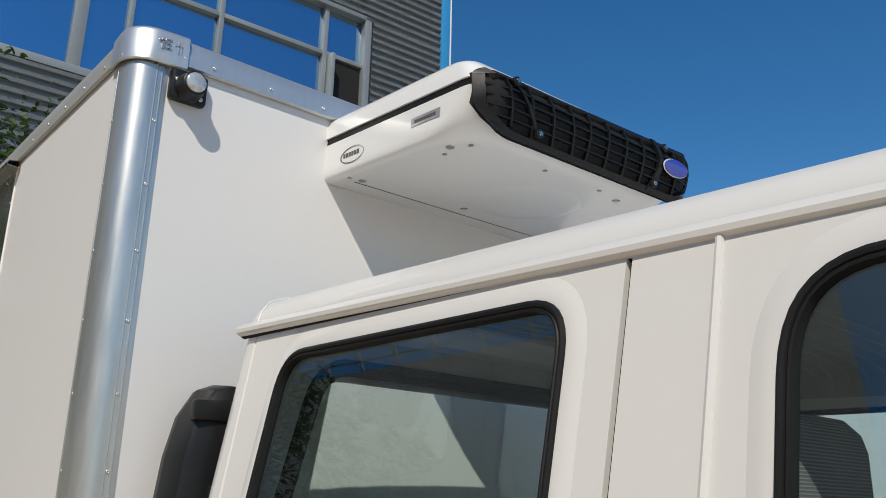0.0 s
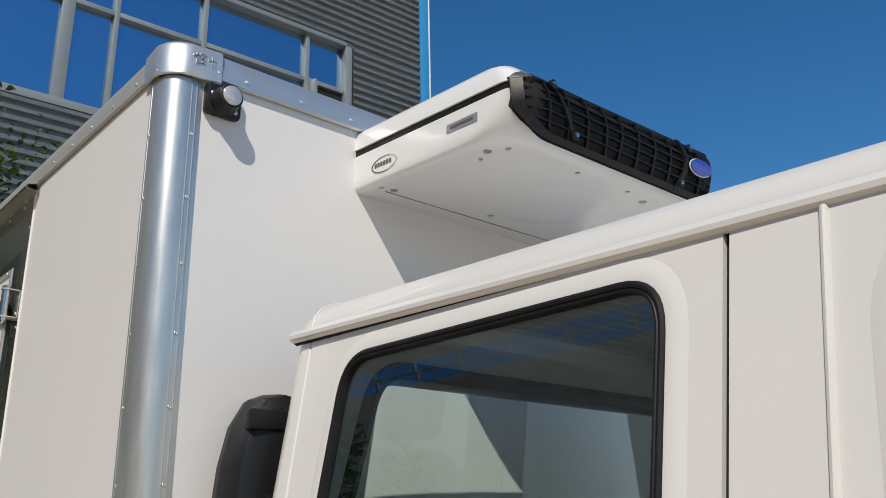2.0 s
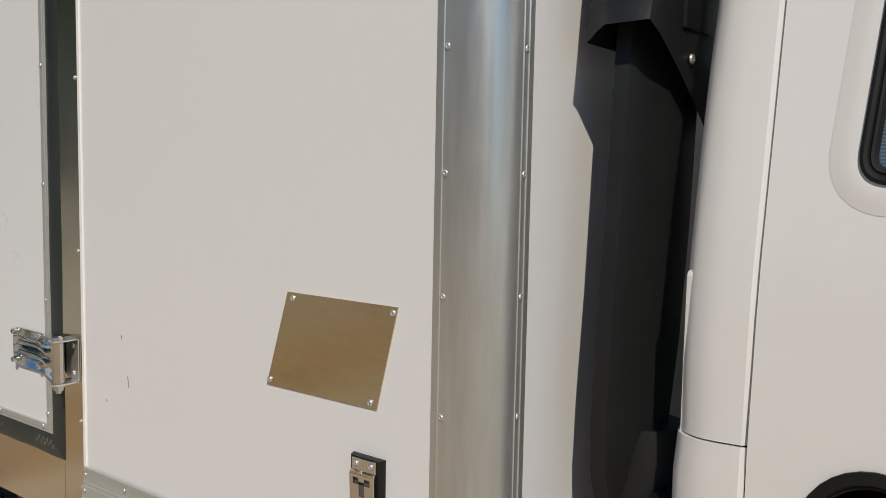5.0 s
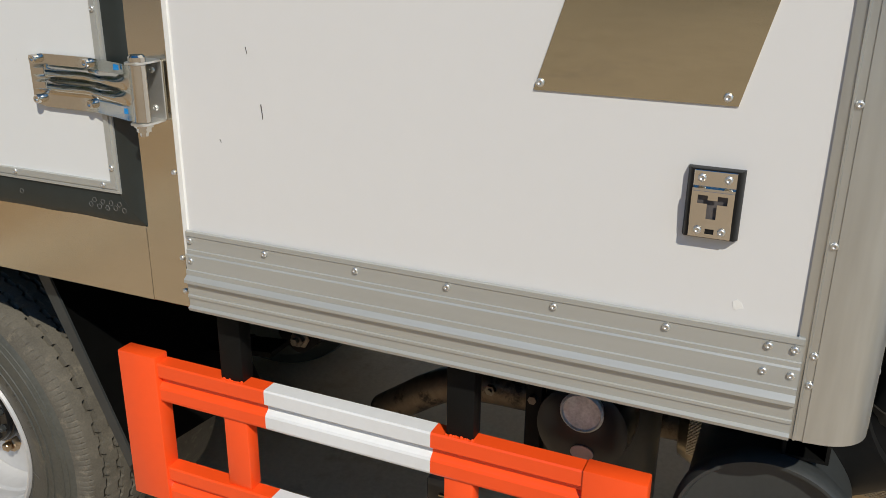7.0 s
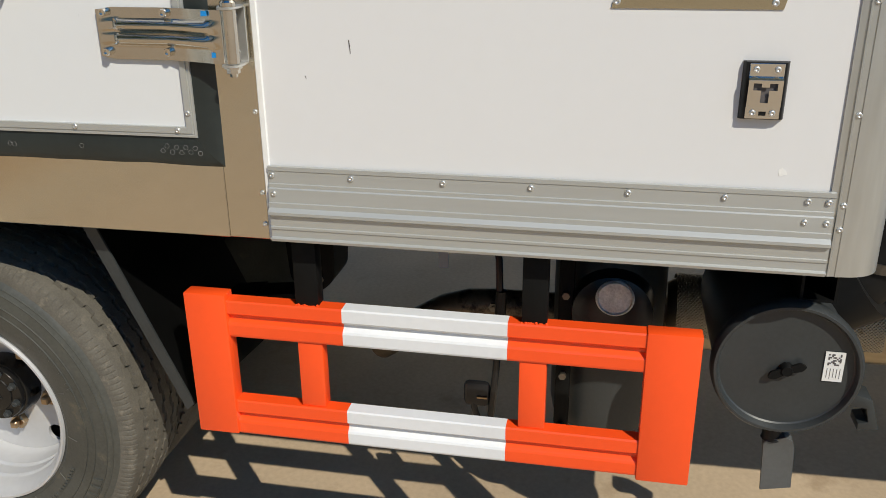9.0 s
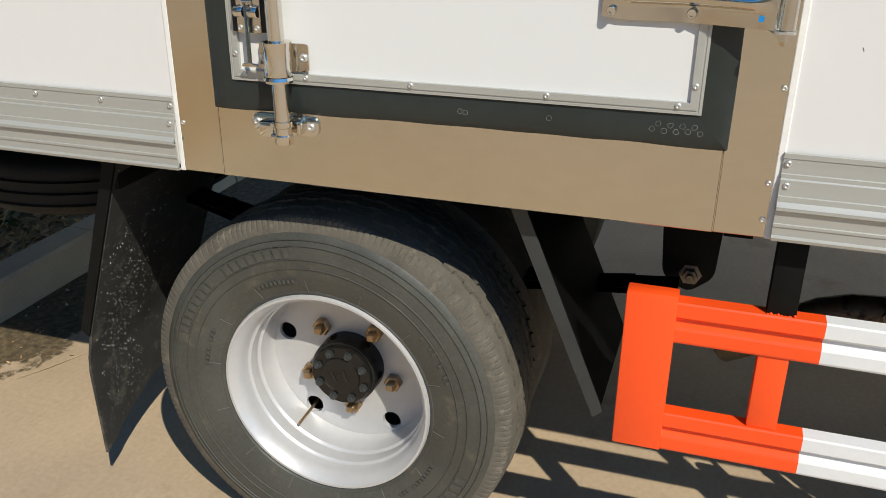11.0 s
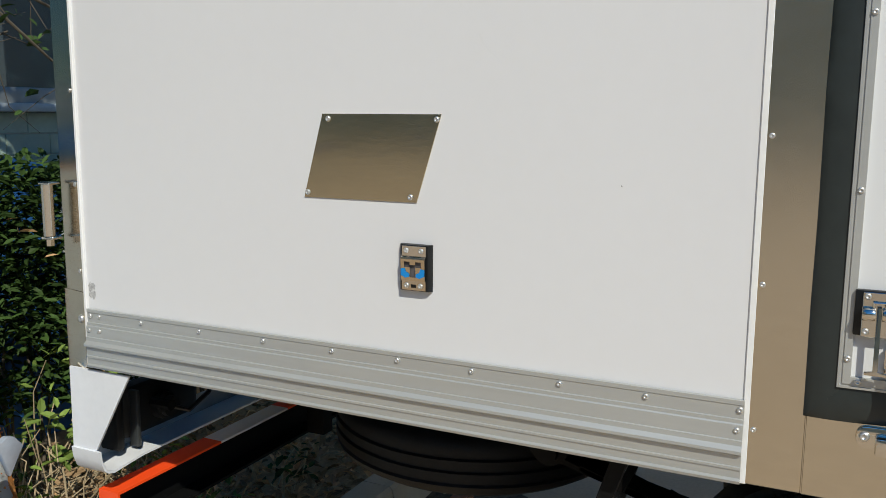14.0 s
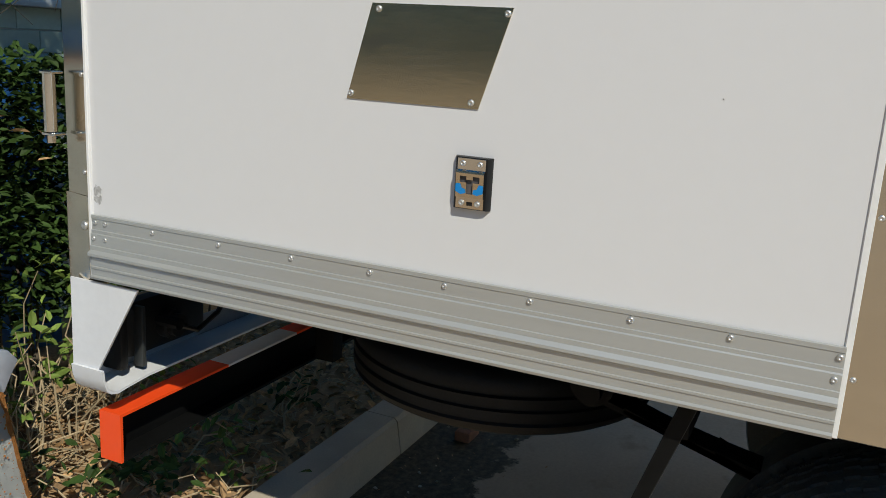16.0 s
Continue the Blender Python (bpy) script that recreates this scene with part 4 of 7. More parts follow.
def lock_gear():
    """Lock rod with its guide, cam keeper, lever, lever keeper and rod holder."""
    ry = 1.765
    rod = part("lock_rod", tube([(-0.036, 1.763, 0.985), (-0.036, 1.770, 1.40), (-0.036, 1.783, 2.85)], 0.0135, 18), CHROME, truck, "polished stainless lock rod")
    z = 1.101
    # guide: two ears and a barrel clamp
    part("guide_plate", prism(rounded([(1.722, z - 0.023), (1.809, z - 0.023), (1.809, z + 0.022), (1.722, z + 0.022)], 0.006, 3), "x", -0.0135, -0.0105), HARDWARE, rod)
    part("guide_barrel", lathe([(0.0225, z - 0.026), (0.0232, z - 0.022), (0.0222, z - 0.012), (0.0222, z + 0.014), (0.0240, z + 0.024), (0.0245, z + 0.028), (0.014, z + 0.030)], (-0.036, ry, 0), "z", 22), CHROME, rod)
    part("guide_ring", lathe([(0.015, z - 0.037), (0.0235, z - 0.036), (0.0250, z - 0.032), (0.0235, z - 0.027), (0.015, z - 0.026)], (-0.036, ry, 0), "z", 22), CHROME, rod)
    rivets([(-0.0135, 1.730, z), (-0.0135, 1.800, z - 0.002)], rod, "-x", 0.0072)
    # cam and keeper on the sill: rounded base, square block, foot of the rod in its jaw
    kz = 0.986
    part("keeper", prism(rounded([(1.713, kz - 0.017), (1.837, kz - 0.017), (1.837, kz + 0.017), (1.713, kz + 0.017)], 0.0165, 7), "x", -0.0075, -0.0022, 0.002), CHROME, rod)
    part("keeper_block", box(-0.031, -0.006, 1.785, 1.812, kz - 0.018, kz + 0.009, 0.0035), CHROME, rod)
    part("cam", box(-0.040, -0.020, 1.752, 1.787, kz - 0.020, kz - 0.009, 0.003), CHROME, rod)
    part("cam_arm", box(-0.034, -0.010, 1.772, 1.790, kz + 0.001, kz + 0.011, 0.003), CHROME, rod)
    part("cam_foot", lathe([(0.0, kz - 0.024), (0.0135, kz - 0.024), (0.0155, kz - 0.020), (0.0155, kz - 0.009), (0.0140, kz - 0.007), (0.0140, kz + 0.004), (0.0160, kz + 0.006), (0.0160, kz + 0.015), (0.0, kz + 0.015)], (-0.036, 1.763, 0), "z", 18), CHROME, rod)
    part("keeper_cheek", box(-0.024, -0.006, 1.738, 1.748, kz - 0.012, kz + 0.013, 0.004), CHROME, rod)
    rivets([(-0.0075, 1.727, kz), (-0.0075, 1.826, kz + 0.002)], rod, "-x", 0.0072)
    # lever plate welded to the rod, and the lever along the door
    part("lever_plate", prism([(1.760, 1.339), (1.762, 1.412), (1.738, 1.412), (1.732, 1.405), (1.6945, 1.373), (1.693, 1.3395)], "x", -0.055, -0.051, 0.0008), HARDWARE, rod)
    path = [(-0.0505, 1.725), (-0.050, 1.692), (-0.040, 1.668), (-0.036, 1.640), (-0.036, 1.36)]
    lever = part("lever", ring_mesh([[(x, y, 1.342), (x - 0.005, y, 1.3425), (x - 0.005, y, 1.3735), (x, y, 1.374)] for x, y in path]), HARDWARE, truck, "stainless lock lever")
    part("lever_rib", prism(rounded([(1.632, 1.352), (1.632, 1.360), (1.42, 1.360), (1.42, 1.352)], 0.003, 3), "x", -0.045, -0.040, 0.001), HARDWARE, lever)
    part("lever_grip", prism(rounded([(1.535, 1.318), (1.535, 1.398), (1.395, 1.398), (1.395, 1.318)], 0.018, 5), "x", -0.053, -0.0415, 0.002), HARDWARE, lever)
    part("pivot_pin", lathe([(0.0085, -0.052), (0.0085, -0.060), (0.0070, -0.0615), (0.0015, -0.0615), (0.0010, -0.060), (0.0, -0.060)], (0, 1.714, 1.359), "x", 18), CHROME, lever)
    rivets([(-0.0445, 1.660, 1.358)], lever, "-x", 0.0032)
    keep = part("lever_keeper", box(-0.022, -0.0085, 1.575, 1.628, 1.300, 1.336, 0.0015, 1), HARDWARE, truck, "stainless lever keeper plate")
    part("keeper_pad", box(-0.022, -0.0085, 1.572, 1.622, 1.3765, 1.418, 0.0015, 1), HARDWARE, keep)
    part("keeper_back", box(-0.0145, -0.0085, 1.575, 1.622, 1.336, 1.3765), HARDWARE, keep)
    part("keeper_lip", prism([(1.570, 1.300), (1.590, 1.300), (1.582, 1.330), (1.570, 1.336)], "x", -0.046, -0.022, 0.001), HARDWARE, keep)
    for y, zz in ((1.601, 1.3165), (1.604, 1.402)):
        sc = part("screw", lathe([(0.0085, -0.0215), (0.0082, -0.0240), (0.0060, -0.0252), (0.0, -0.0255)], (0, y, zz), "x", 18), CHROME, keep)
        for a in (0.5, 0.5 + math.pi / 2):
            part("cross_slot", box(-0.0259, -0.0250, -0.0040, 0.0040, -0.0009, 0.0009), INK, sc, m=Matrix.Translation((0, y, zz)) @ Matrix.Rotation(a, 4, "X"))


lock_gear()


def rod_holder():
    """Latch with a hanging tongue beside the rod, on a dark plastic base."""
    base = part("latch", prism([(1.788, 1.137), (1.852, 1.137), (1.852, 1.202), (1.788, 1.202)], "x", -0.0175, -0.0055, 0.002), PLASTIC, truck, "stainless latch on a black plastic base")
    part("latch_plate", box(-0.0198, -0.0172, 1.799, 1.842, 1.136, 1.200, 0.0008, 1), HARDWARE, base)
    for y in (1.8085, 1.8335):
        part("latch_drum", lathe([(0.0, y - 0.008), (0.0085, y - 0.008), (0.0095, y - 0.006), (0.0095, y + 0.006), (0.0085, y + 0.008), (0.0, y + 0.008)], (-0.024, 0, 1.170), "y", 16), CHROME, base)
    part("latch_loop", tube([(-0.024, 1.828, 1.175), (-0.024, 1.828, 1.186), (-0.023, 1.813, 1.186), (-0.024, 1.813, 1.175)], 0.0022, 8), CHROME, base)
    part("tongue", prism([(1.8235, 1.180), (1.8175, 1.180), (1.8170, 1.090), (1.806, 1.088), (1.806, 1.0835), (1.834, 1.0835), (1.834, 1.088), (1.8235, 1.090)], "x", -0.0285, -0.0245, 0.0006), HARDWARE, base)
    rivets([(-0.0198, y, z) for y in (1.806, 1.836) for z in (1.144, 1.194)], base, "-x", 0.0046)


rod_holder()


def door_catch(y, z, name="door_catch"):
    """Catch that holds the open door: black wedge-sided base, stepped plate with a T slot."""
    w, h = 0.0315, 0.0415
    rings = []
    for k, x, top in ((1.0, 0.0, 1.0), (1.0, -0.002, 1.0), (0.90, -0.010, 0.99), (0.84, -0.0115, 0.98)):
        rings.append([(x, y - w * k, z - h * top), (x, y + w * k, z - h * top), (x, y + w * k, z + h * top), (x, y - w * k, z + h * top)])
    c = part(name, ring_mesh(rings), PLASTIC, truck, "black plastic door catch with a steel plate")
    part("top_strip", box(-0.0138, -0.0112, y - 0.0235, y + 0.0235, z + 0.021, z + 0.0395, 0.0006, 1), CHROME, c)
    # folded step, sloping face with the slot, then the lower strip
    fold = [(z + 0.0215, -0.0135), (z + 0.0195, -0.0175), (z + 0.0165, -0.0178)]
    part("plate_fold", ring_mesh([[(x, yy, zz) for zz, x in fold] + [(x + 0.0015, yy, zz - 0.0008) for zz, x in fold[::-1]] for yy in (y - 0.0235, y + 0.0235)]), CHROME, c)
    part("catch_plate", sheet_with_hole([(y - 0.0235, z - 0.022), (y + 0.0235, z - 0.022), (y + 0.0235, z + 0.0165), (y - 0.0235, z + 0.0165)],
         [[(y - 0.0165, z + 0.012), (y - 0.0165, z + 0.002), (y - 0.0055, z + 0.002), (y - 0.0055, z - 0.016), (y + 0.0055, z - 0.016), (y + 0.0055, z + 0.002), (y + 0.0165, z + 0.002), (y + 0.0165, z + 0.012), (y + 0.0055, z + 0.012), (y + 0.0055, z + 0.0065), (y - 0.0055, z + 0.0065), (y - 0.0055, z + 0.012)]],
         lambda u, v: (-0.0165 - 0.0012 * (v - z) / 0.02, u, v), 0.0012), CHROME, c)
    part("slot_floor", box(-0.0128, -0.0112, y - 0.0195, y + 0.0195, z - 0.019, z + 0.015), INK, c)
    part("low_strip", sheet_with_hole([(y - 0.0235, z - 0.0395), (y + 0.0235, z - 0.0395), (y + 0.0235, z - 0.0225), (y - 0.0235, z - 0.0225)], [[(y - 0.005, z - 0.035), (y + 0.005, z - 0.035), (y + 0.005, z - 0.029), (y - 0.005, z - 0.029)]], lambda u, v: (-0.0135, u, v), 0.0012), CHROME, c)
    if y > 1:
        for side in (-1, 1):
            part("film_scrap", prism([(y + side * 0.023, z - 0.013), (y + side * 0.023, z - 0.001), (y + side * 0.016, z + 0.000), (y + side * 0.013, z - 0.007), (y + side * 0.007, z - 0.009), (y + side * 0.0065, z - 0.015), (y + side * 0.014, z - 0.017)], "x", -0.0186, -0.0180), BLUE_PLASTIC, c, "scrap of blue protective film")
    rivets([(-0.0138, y + q, z + 0.031) for q in (-0.0145, 0.0145)] + [(-0.0138, y + q, z - 0.031) for q in (-0.0135, 0.0135)], c, "-x", 0.0046)


door_catch(0.2245, 1.163)
door_catch(2.5515, 1.1735)


def cover_plate(tl, tr, bl, br, zt, zb):
    """Slanted stainless plate held by four screws."""
    p = part("cover_plate", prism([(tl, zt), (tr, zt), (br, zb), (bl, zb)], "x", -0.0022, 0.0), PLATE, truck, "slanted stainless steel cover plate with four rivets")
    rivets([(-0.0022, tl - 0.0125, zt - 0.009), (-0.0022, tr + 0.0085, zt - 0.009), (-0.0022, bl - 0.008, zb + 0.009), (-0.0022, br + 0.012, zb + 0.009)], p, "-x", 0.0052)


cover_plate(0.399, 0.173, 0.447, 0.211, 1.429, 1.275)
cover_plate(2.745, 2.505, 2.787, 2.552, 1.441, 1.288)


def rear_frame():
    # the corner post is folded back a little towards the tail
    fold = Matrix.Translation((0, 3.374, 0)) @ Matrix.Rotation(radians(-13), 4, "Z") @ Matrix.Translation((0, -3.374, 0))
    f = part("rear_post", box(-0.003, 0.06, 3.374, 3.448, 0.955, 2.91, 0.002, 1), STEEL, truck, "stainless rear corner post", m=fold)
    rivets([(-0.0035, 3.383, z) for z in (1.097, 1.287, 1.487, 1.686, 1.886, 2.086, 2.4, 2.7)], f, "-x", 0.0048)
    part("rear_post_lower", prism([(3.374, 0.883), (3.43, 0.843), (3.453, 0.843), (3.453, 1.05), (3.374, 1.05)], "x", -0.0055, 0.06, 0.0008), STEEL, truck, "stainless lower corner post", m=fold)
    rivets([(-0.006, 3.384, 0.99)], f, "-x", 0.009)
    # folded white bracket below the corner; its foot rolls under into the tail plate
    bm = sheet_with_hole([(3.250, 0.876), (3.430, 0.876), (3.432, 0.685), (3.362, 0.685)], [], lambda u, v: (-0.006, u, v), 0.005)
    part("corner_bracket", bm, WHITE_WORN, truck, "white painted corner bracket, worn at the lower edge")
    part("tail_plate", strip([(-0.0065, 0.688), (-0.004, 0.665), (0.004, 0.642), (0.014, 0.634), (0.03, 0.630), (0.06, 0.634), (0.12, 0.640), (0.70, 0.642), (1.72, 0.640)], "y", 3.345, 3.432, 0.005), WHITE_WORN, truck, "painted tail plate rolled under the corner")
    part("tail_lip", box(0.05, 1.72, 3.425, 3.432, 0.638, 0.69, 0.002), GREY_STEEL, truck, "grey steel lip of the tail plate")
    lamp = part("tail_lamp", box(0.10, 0.36, 3.385, 3.43, 0.665, 0.80, 0.02), PLASTIC, truck, "dark tail lamp housing")
    part("lamp_gasket", box(0.065, 0.09, 3.37, 3.43, 0.655, 0.83, 0.008), RUBBER, lamp)
    part("lamp_stay", box(0.12, 0.133, 3.362, 3.39, 0.65, 0.79, 0.004), CANISTER, lamp, "grey lamp stay")
    part("lamp_socket", lathe([(0.0, 3.345), (0.026, 3.345), (0.026, 3.36), (0.034, 3.362), (0.034, 3.39), (0.0, 3.39)], (0.22, 0, 0.725), "y", 20), PLASTIC, lamp)
    part("lamp_wire", tube([(0.22, 3.345, 0.725), (0.25, 3.32, 0.71), (0.31, 3.31, 0.74), (0.38, 3.32, 0.80)], 0.006, 6), BLACK, lamp)
    part("lamp_bolt", lathe([(0.0, 3.30), (0.014, 3.30), (0.014, 3.36), (0.0, 3.36)], (0.17, 0, 0.75), "y", 8), CHASSIS, truck)
    # door hinge seen past the corner
    hz = part("rear_hinge", tube([(-0.018, 3.452, 1.172), (-0.018, 3.452, 1.285)], 0.0125, 16), CHROME, truck, "polished rear door hinge")
    for z in (1.168, 1.288):
        part("hinge_ear", box(-0.03, 0.0, 3.432, 3.465, z - 0.003, z + 0.003, 0.002), CHROME, hz)
    part("hinge_nut", lathe([(0.0, 1.15), (0.009, 1.15), (0.009, 1.166), (0.0, 1.166)], (-0.018, 3.452, 0), "z", 6), CHROME, hz)
    # under-run bumper: a U section, orange and white by turns
    y0, y1, z0, z1 = 3.35, 3.41, 0.457, 0.57
    u = [(y1, z0), (y1, z1), (y0, z1), (y0, z1 - 0.006), (y1 - 0.006, z1 - 0.006), (y1 - 0.006, z0 + 0.006), (y0 + 0.006, z0 + 0.006), (y0 + 0.006, z0)]
    bumper = part("rear_bumper", prism(u, "x", 0.045, 0.40, 0.0), ORANGE, truck, "rear under-run bumper, orange and white", smooth=0)
    for a, b, m in ((0.40, 0.70, WHITE), (0.70, 1.04, ORANGE), (1.04, 1.34, WHITE), (1.34, 1.69, ORANGE)):
        part("bumper_section", prism(u, "x", a, b), m, bumper, smooth=0)
    # black lining that paints the deep shade inside the U section
    part("bumper_inner_shade", prism([(y0 + 0.0059, z0 + 0.0062), (y1 - 0.0062, z0 + 0.0062), (y1 - 0.0062, z1 - 0.0062), (y0 + 0.002, z1 - 0.0062), (y0 + 0.002, z1 - 0.0085), (y1 - 0.0085, z1 - 0.0085), (y1 - 0.0085, z0 + 0.0085), (y0, z0 + 0.0085), (y0, z0), (y0 + 0.0058, z0), (y0 + 0.0058, z0 + 0.0062)], "x", 0.046, 1.69), CHASSIS, bumper, "dark lining, the shade inside the bumper put into colour", smooth=0)
    part("end_cap", prism([(y0, z0), (y1, z0), (y1, z1), (y0, z1)], "x", 0.038, 0.045), ORANGE, bumper, smooth=0)
    for x in (0.80, 1.25):
        part("bumper_bracket", box(x, x + 0.05, 3.29, 3.35, 0.46, 0.86), CHASSIS, truck)


rear_frame()


# ---- running gear ----
def dual_wheel(R, at):
    """Outer wheel of a twin pair: ribbed tyre, deep-dished silver rim, hub with bolts and zinc nuts."""
    cy, cz, x0 = 0.0, 0.0, 0.0
    w = 0.220
    crown = 0.009
    seg = 960
    # lug pitch changes round the tyre
    slots = set()
    i = 0
    while i < seg:
        slots.add(i)
        i += 7 if (i // 80) % 3 == 1 else 5
    wheel = new("wheel")
    wheel.empty_display_size = 0.05
    wheel.parent = truck
    wheel.matrix_basis = at
    wheel["label"] = "dusty black truck wheel with a silver dished rim"
    # profile from the outer bead round the tread to the inner bead: (radius, x)
    prof = [(0.222, 0.012), (0.232, 0.004), (0.240, -0.001), (0.2415, -0.0025), (0.243, -0.002), (0.262, -0.009), (0.285, -0.014)]
    for r, x in ((0.298, -0.0152), (0.318, -0.0162), (0.346, -0.0146), (0.358, -0.0112)):
        prof += [(r - 0.0012, x), (r - 0.0004, x - 0.0022), (r + 0.0004, x - 0.0022), (r + 0.0012, x)]
    prof += [(0.371, -0.006), (0.372, -0.005)]
    tyre_bm = bmesh.new()
    def ring(bm, r, x, dip=None):
        out = []
        for i in range(seg):
            t = 2 * math.pi * i / seg
            rr = r
            if dip and i in slots:
                rr = r - dip
            out.append(bm.verts.new((x0 + x, cy + rr * math.cos(t), cz + rr * math.sin(t))))
        return out
    def skin(bm, rows):
        for a, b in zip(rows, rows[1:]):
            for i in range(seg):
                j = (i + 1) % seg
                bm.faces.new((a[i], a[j], b[j], b[i]))
    rows = [ring(tyre_bm, r, x) for r, x in prof]
    skin(tyre_bm, rows)
    inner = [(R - 0.045, w - 0.004), (0.30, w + 0.012), (0.222, w - 0.01)]
    rows = [ring(tyre_bm, r, x) for r, x in inner]
    skin(tyre_bm, rows)
    bmesh.ops.recalc_face_normals(tyre_bm, faces=tyre_bm.faces[:])
    part("tyre", tyre_bm, TYRE, wheel, "black tyre sidewall with moulded rings", smooth=25)
    tread = bmesh.new()
    rows = [ring(tread, 0.371, -0.0062), ring(tread, 0.3725, -0.0060, 0.0), ring(tread, 0.380, -0.0045, 0.0022), ring(tread, 0.390, -0.0015, 0.0030), ring(tread, R - 0.004, 0.003, 0.0030), ring(tread, R - 0.001, 0.008, 0.002), ring(tread, R, 0.012)]
    x = 0.012
    for rib in range(5):
        up = R + crown * math.sin(math.pi * (rib + 0.8) / 5.6)
        un = R + crown * math.sin(math.pi * (rib + 1.0) / 5.6)
        rows += [ring(tread, up, x + 0.0245), ring(tread, up - 0.012, x + 0.0265), ring(tread, un - 0.012, x + 0.0340), ring(tread, un, x + 0.036)]
        x += 0.036
    rows += [ring(tread, R, w - 0.02), ring(tread, R - 0.02, w - 0.01), ring(tread, R - 0.045, w - 0.004)]
    # zigzag grooves
    for k, row in enumerate(rows[7:-3]):
        for i, v in enumerate(row):
            v.co.x += 0.0036 * (1 if (i // 10) % 2 else -1)
    skin(tread, rows)
    bmesh.ops.recalc_face_normals(tread, faces=tread.faces[:])
    part("tread", tread, TREAD, wheel, "dusty ribbed tread", smooth=20)
    # raised moulding blocks on the sidewall in place of the maker's marks
    for t0, n, r, h, step, wd in ((20, 8, 0.332, 0.021, 3.5, 0.012), (54, 8, 0.332, 0.022, 3.7, 0.013), (140, 9, 0.292, 0.009, 2.6, 0.006), (8, 8, 0.272, 0.010, 2.6, 0.006), (205, 12, 0.268, 0.008, 2.2, 0.005), (200, 8, 0.332, 0.022, 3.9, 0.014), (62, 9, 0.270, 0.008, 2.2, 0.005)):
        rnd = random.Random(t0)
        own = prism([(-wd * 0.62, -h / 2), (wd * 0.38, -h / 2), (wd * 0.62, h / 2), (-wd * 0.38, h / 2)], "x", -0.0024, 0.0024)
        mark = bpy.data.meshes.new("raised_mark")
        own.to_mesh(mark)
        own.free()
        mark.materials.append(TYRE)
        for k in range(n):
            t = radians(t0 + k * step)
            if rnd.random() < 0.12:
                continue
            xx = -0.0160 if r > 0.3 else -0.0150 if r > 0.285 else -0.0118
            ob = new("raised_mark", mark)
            ob.parent = wheel
            ob.matrix_basis = Matrix.Translation((x0 + xx, cy + r * math.cos(t), cz + r * math.sin(t))) @ Matrix.Rotation(t - math.pi / 2, 4, "X")
    # vent whiskers at the bead
    own = tube([(-0.001, 0, 0), (-0.010, 0, 0.028)], 0.0009, 5)
    hair = bpy.data.meshes.new("vent_whisker")
    own.to_mesh(hair)
    own.free()
    hair.materials.append(WHISKER)
    for k in range(14):
        t = radians(k * 25.7 + 8)
        ob = new("vent_whisker", hair)
        ob.parent = wheel
        ob.matrix_basis = Matrix.Translation((x0 - 0.002, cy + 0.243 * math.cos(t), cz + 0.243 * math.sin(t))) @ Matrix.Rotation(t - math.pi / 2, 4, "X")
    # rim: rolled flange, drop centre in steps, disc set far in
    rim_prof = [(0.214, 0.022), (0.231, 0.010), (0.2335, 0.002), (0.231, -0.004), (0.226, -0.004), (0.223, 0.002), (0.214, 0.012), (0.210, 0.030), (0.2085, 0.046), (0.2075, 0.049), (0.2030, 0.053), (0.2020, 0.076), (0.2040, 0.080), (0.2035, 0.083), (0.1985, 0.088), (0.1970, 0.118), (0.1960, 0.132), (0.1920, 0.142)]
    part("rim", lathe_open(rim_prof + [(0.1950, 0.150), (0.2010, 0.125), (0.2060, 0.085), (0.2130, 0.05)], (x0, cy, cz), "x", 72), RIM, wheel, "silver painted steel rim")
    holes = []
    for k in range(5):
        hy, hz = 0.163 * math.cos(radians(19 - 72 * k)), 0.163 * math.sin(radians(19 - 72 * k))
        holes.append([(hy + 0.0205 * math.cos(2 * math.pi * i / 18), hz + 0.0205 * math.sin(2 * math.pi * i / 18)) for i in range(18)])
    outer = [(0.194 * math.cos(2 * math.pi * i / 60), 0.194 * math.sin(2 * math.pi * i / 60)) for i in range(60)]
    def bowl(u, v):
        r = math.hypot(u, v)
        return (x0 + 0.148 + (0.004 if r > 0.188 else 0.0), cy + u, cz + v)
    part("disc", sheet_with_hole(outer, holes, bowl, 0.008), RIM, wheel, "silver wheel disc with hand holes", smooth=40)
    hub = part("hub", lathe([(0.084, 0.150), (0.080, 0.146), (0.0775, 0.138), (0.0765, 0.098), (0.074, 0.0945), (0.0700, 0.0935), (0.0695, 0.0835), (0.0680, 0.0815), (0.0450, 0.0810), (0.0435, 0.0785), (0.0400, 0.0775), (0.0, 0.0770)], (x0, cy, cz), "x", 48), HUB, wheel, "black hub with a bolted cap")
    for pts in ([(-0.020, -0.011), (-0.014, -0.011), (-0.004, 0.013), (-0.008, 0.018)], [(-0.004, 0.013), (0.000, 0.009), (0.011, -0.006), (0.005, -0.002)], [(0.007, -0.013), (0.018, 0.009), (0.022, 0.006), (0.013, -0.015)]):
        part("hub_mark", prism(pts, "x", x0 + 0.0758, x0 + 0.0772), BLACK, hub)
    for k in range(8):
        t = radians(20 + 45 * k)
        b = lathe([(0.0100, 0.0815), (0.0100, 0.0795), (0.0075, 0.0795), (0.0075, 0.072), (0.006, 0.0705), (0.004, 0.0705), (0.0, 0.073)], (x0, cy + 0.0565 * math.cos(t), cz + 0.0565 * math.sin(t)), "x", 6)
        part("hub_bolt", b, CANISTER, hub, smooth=0)
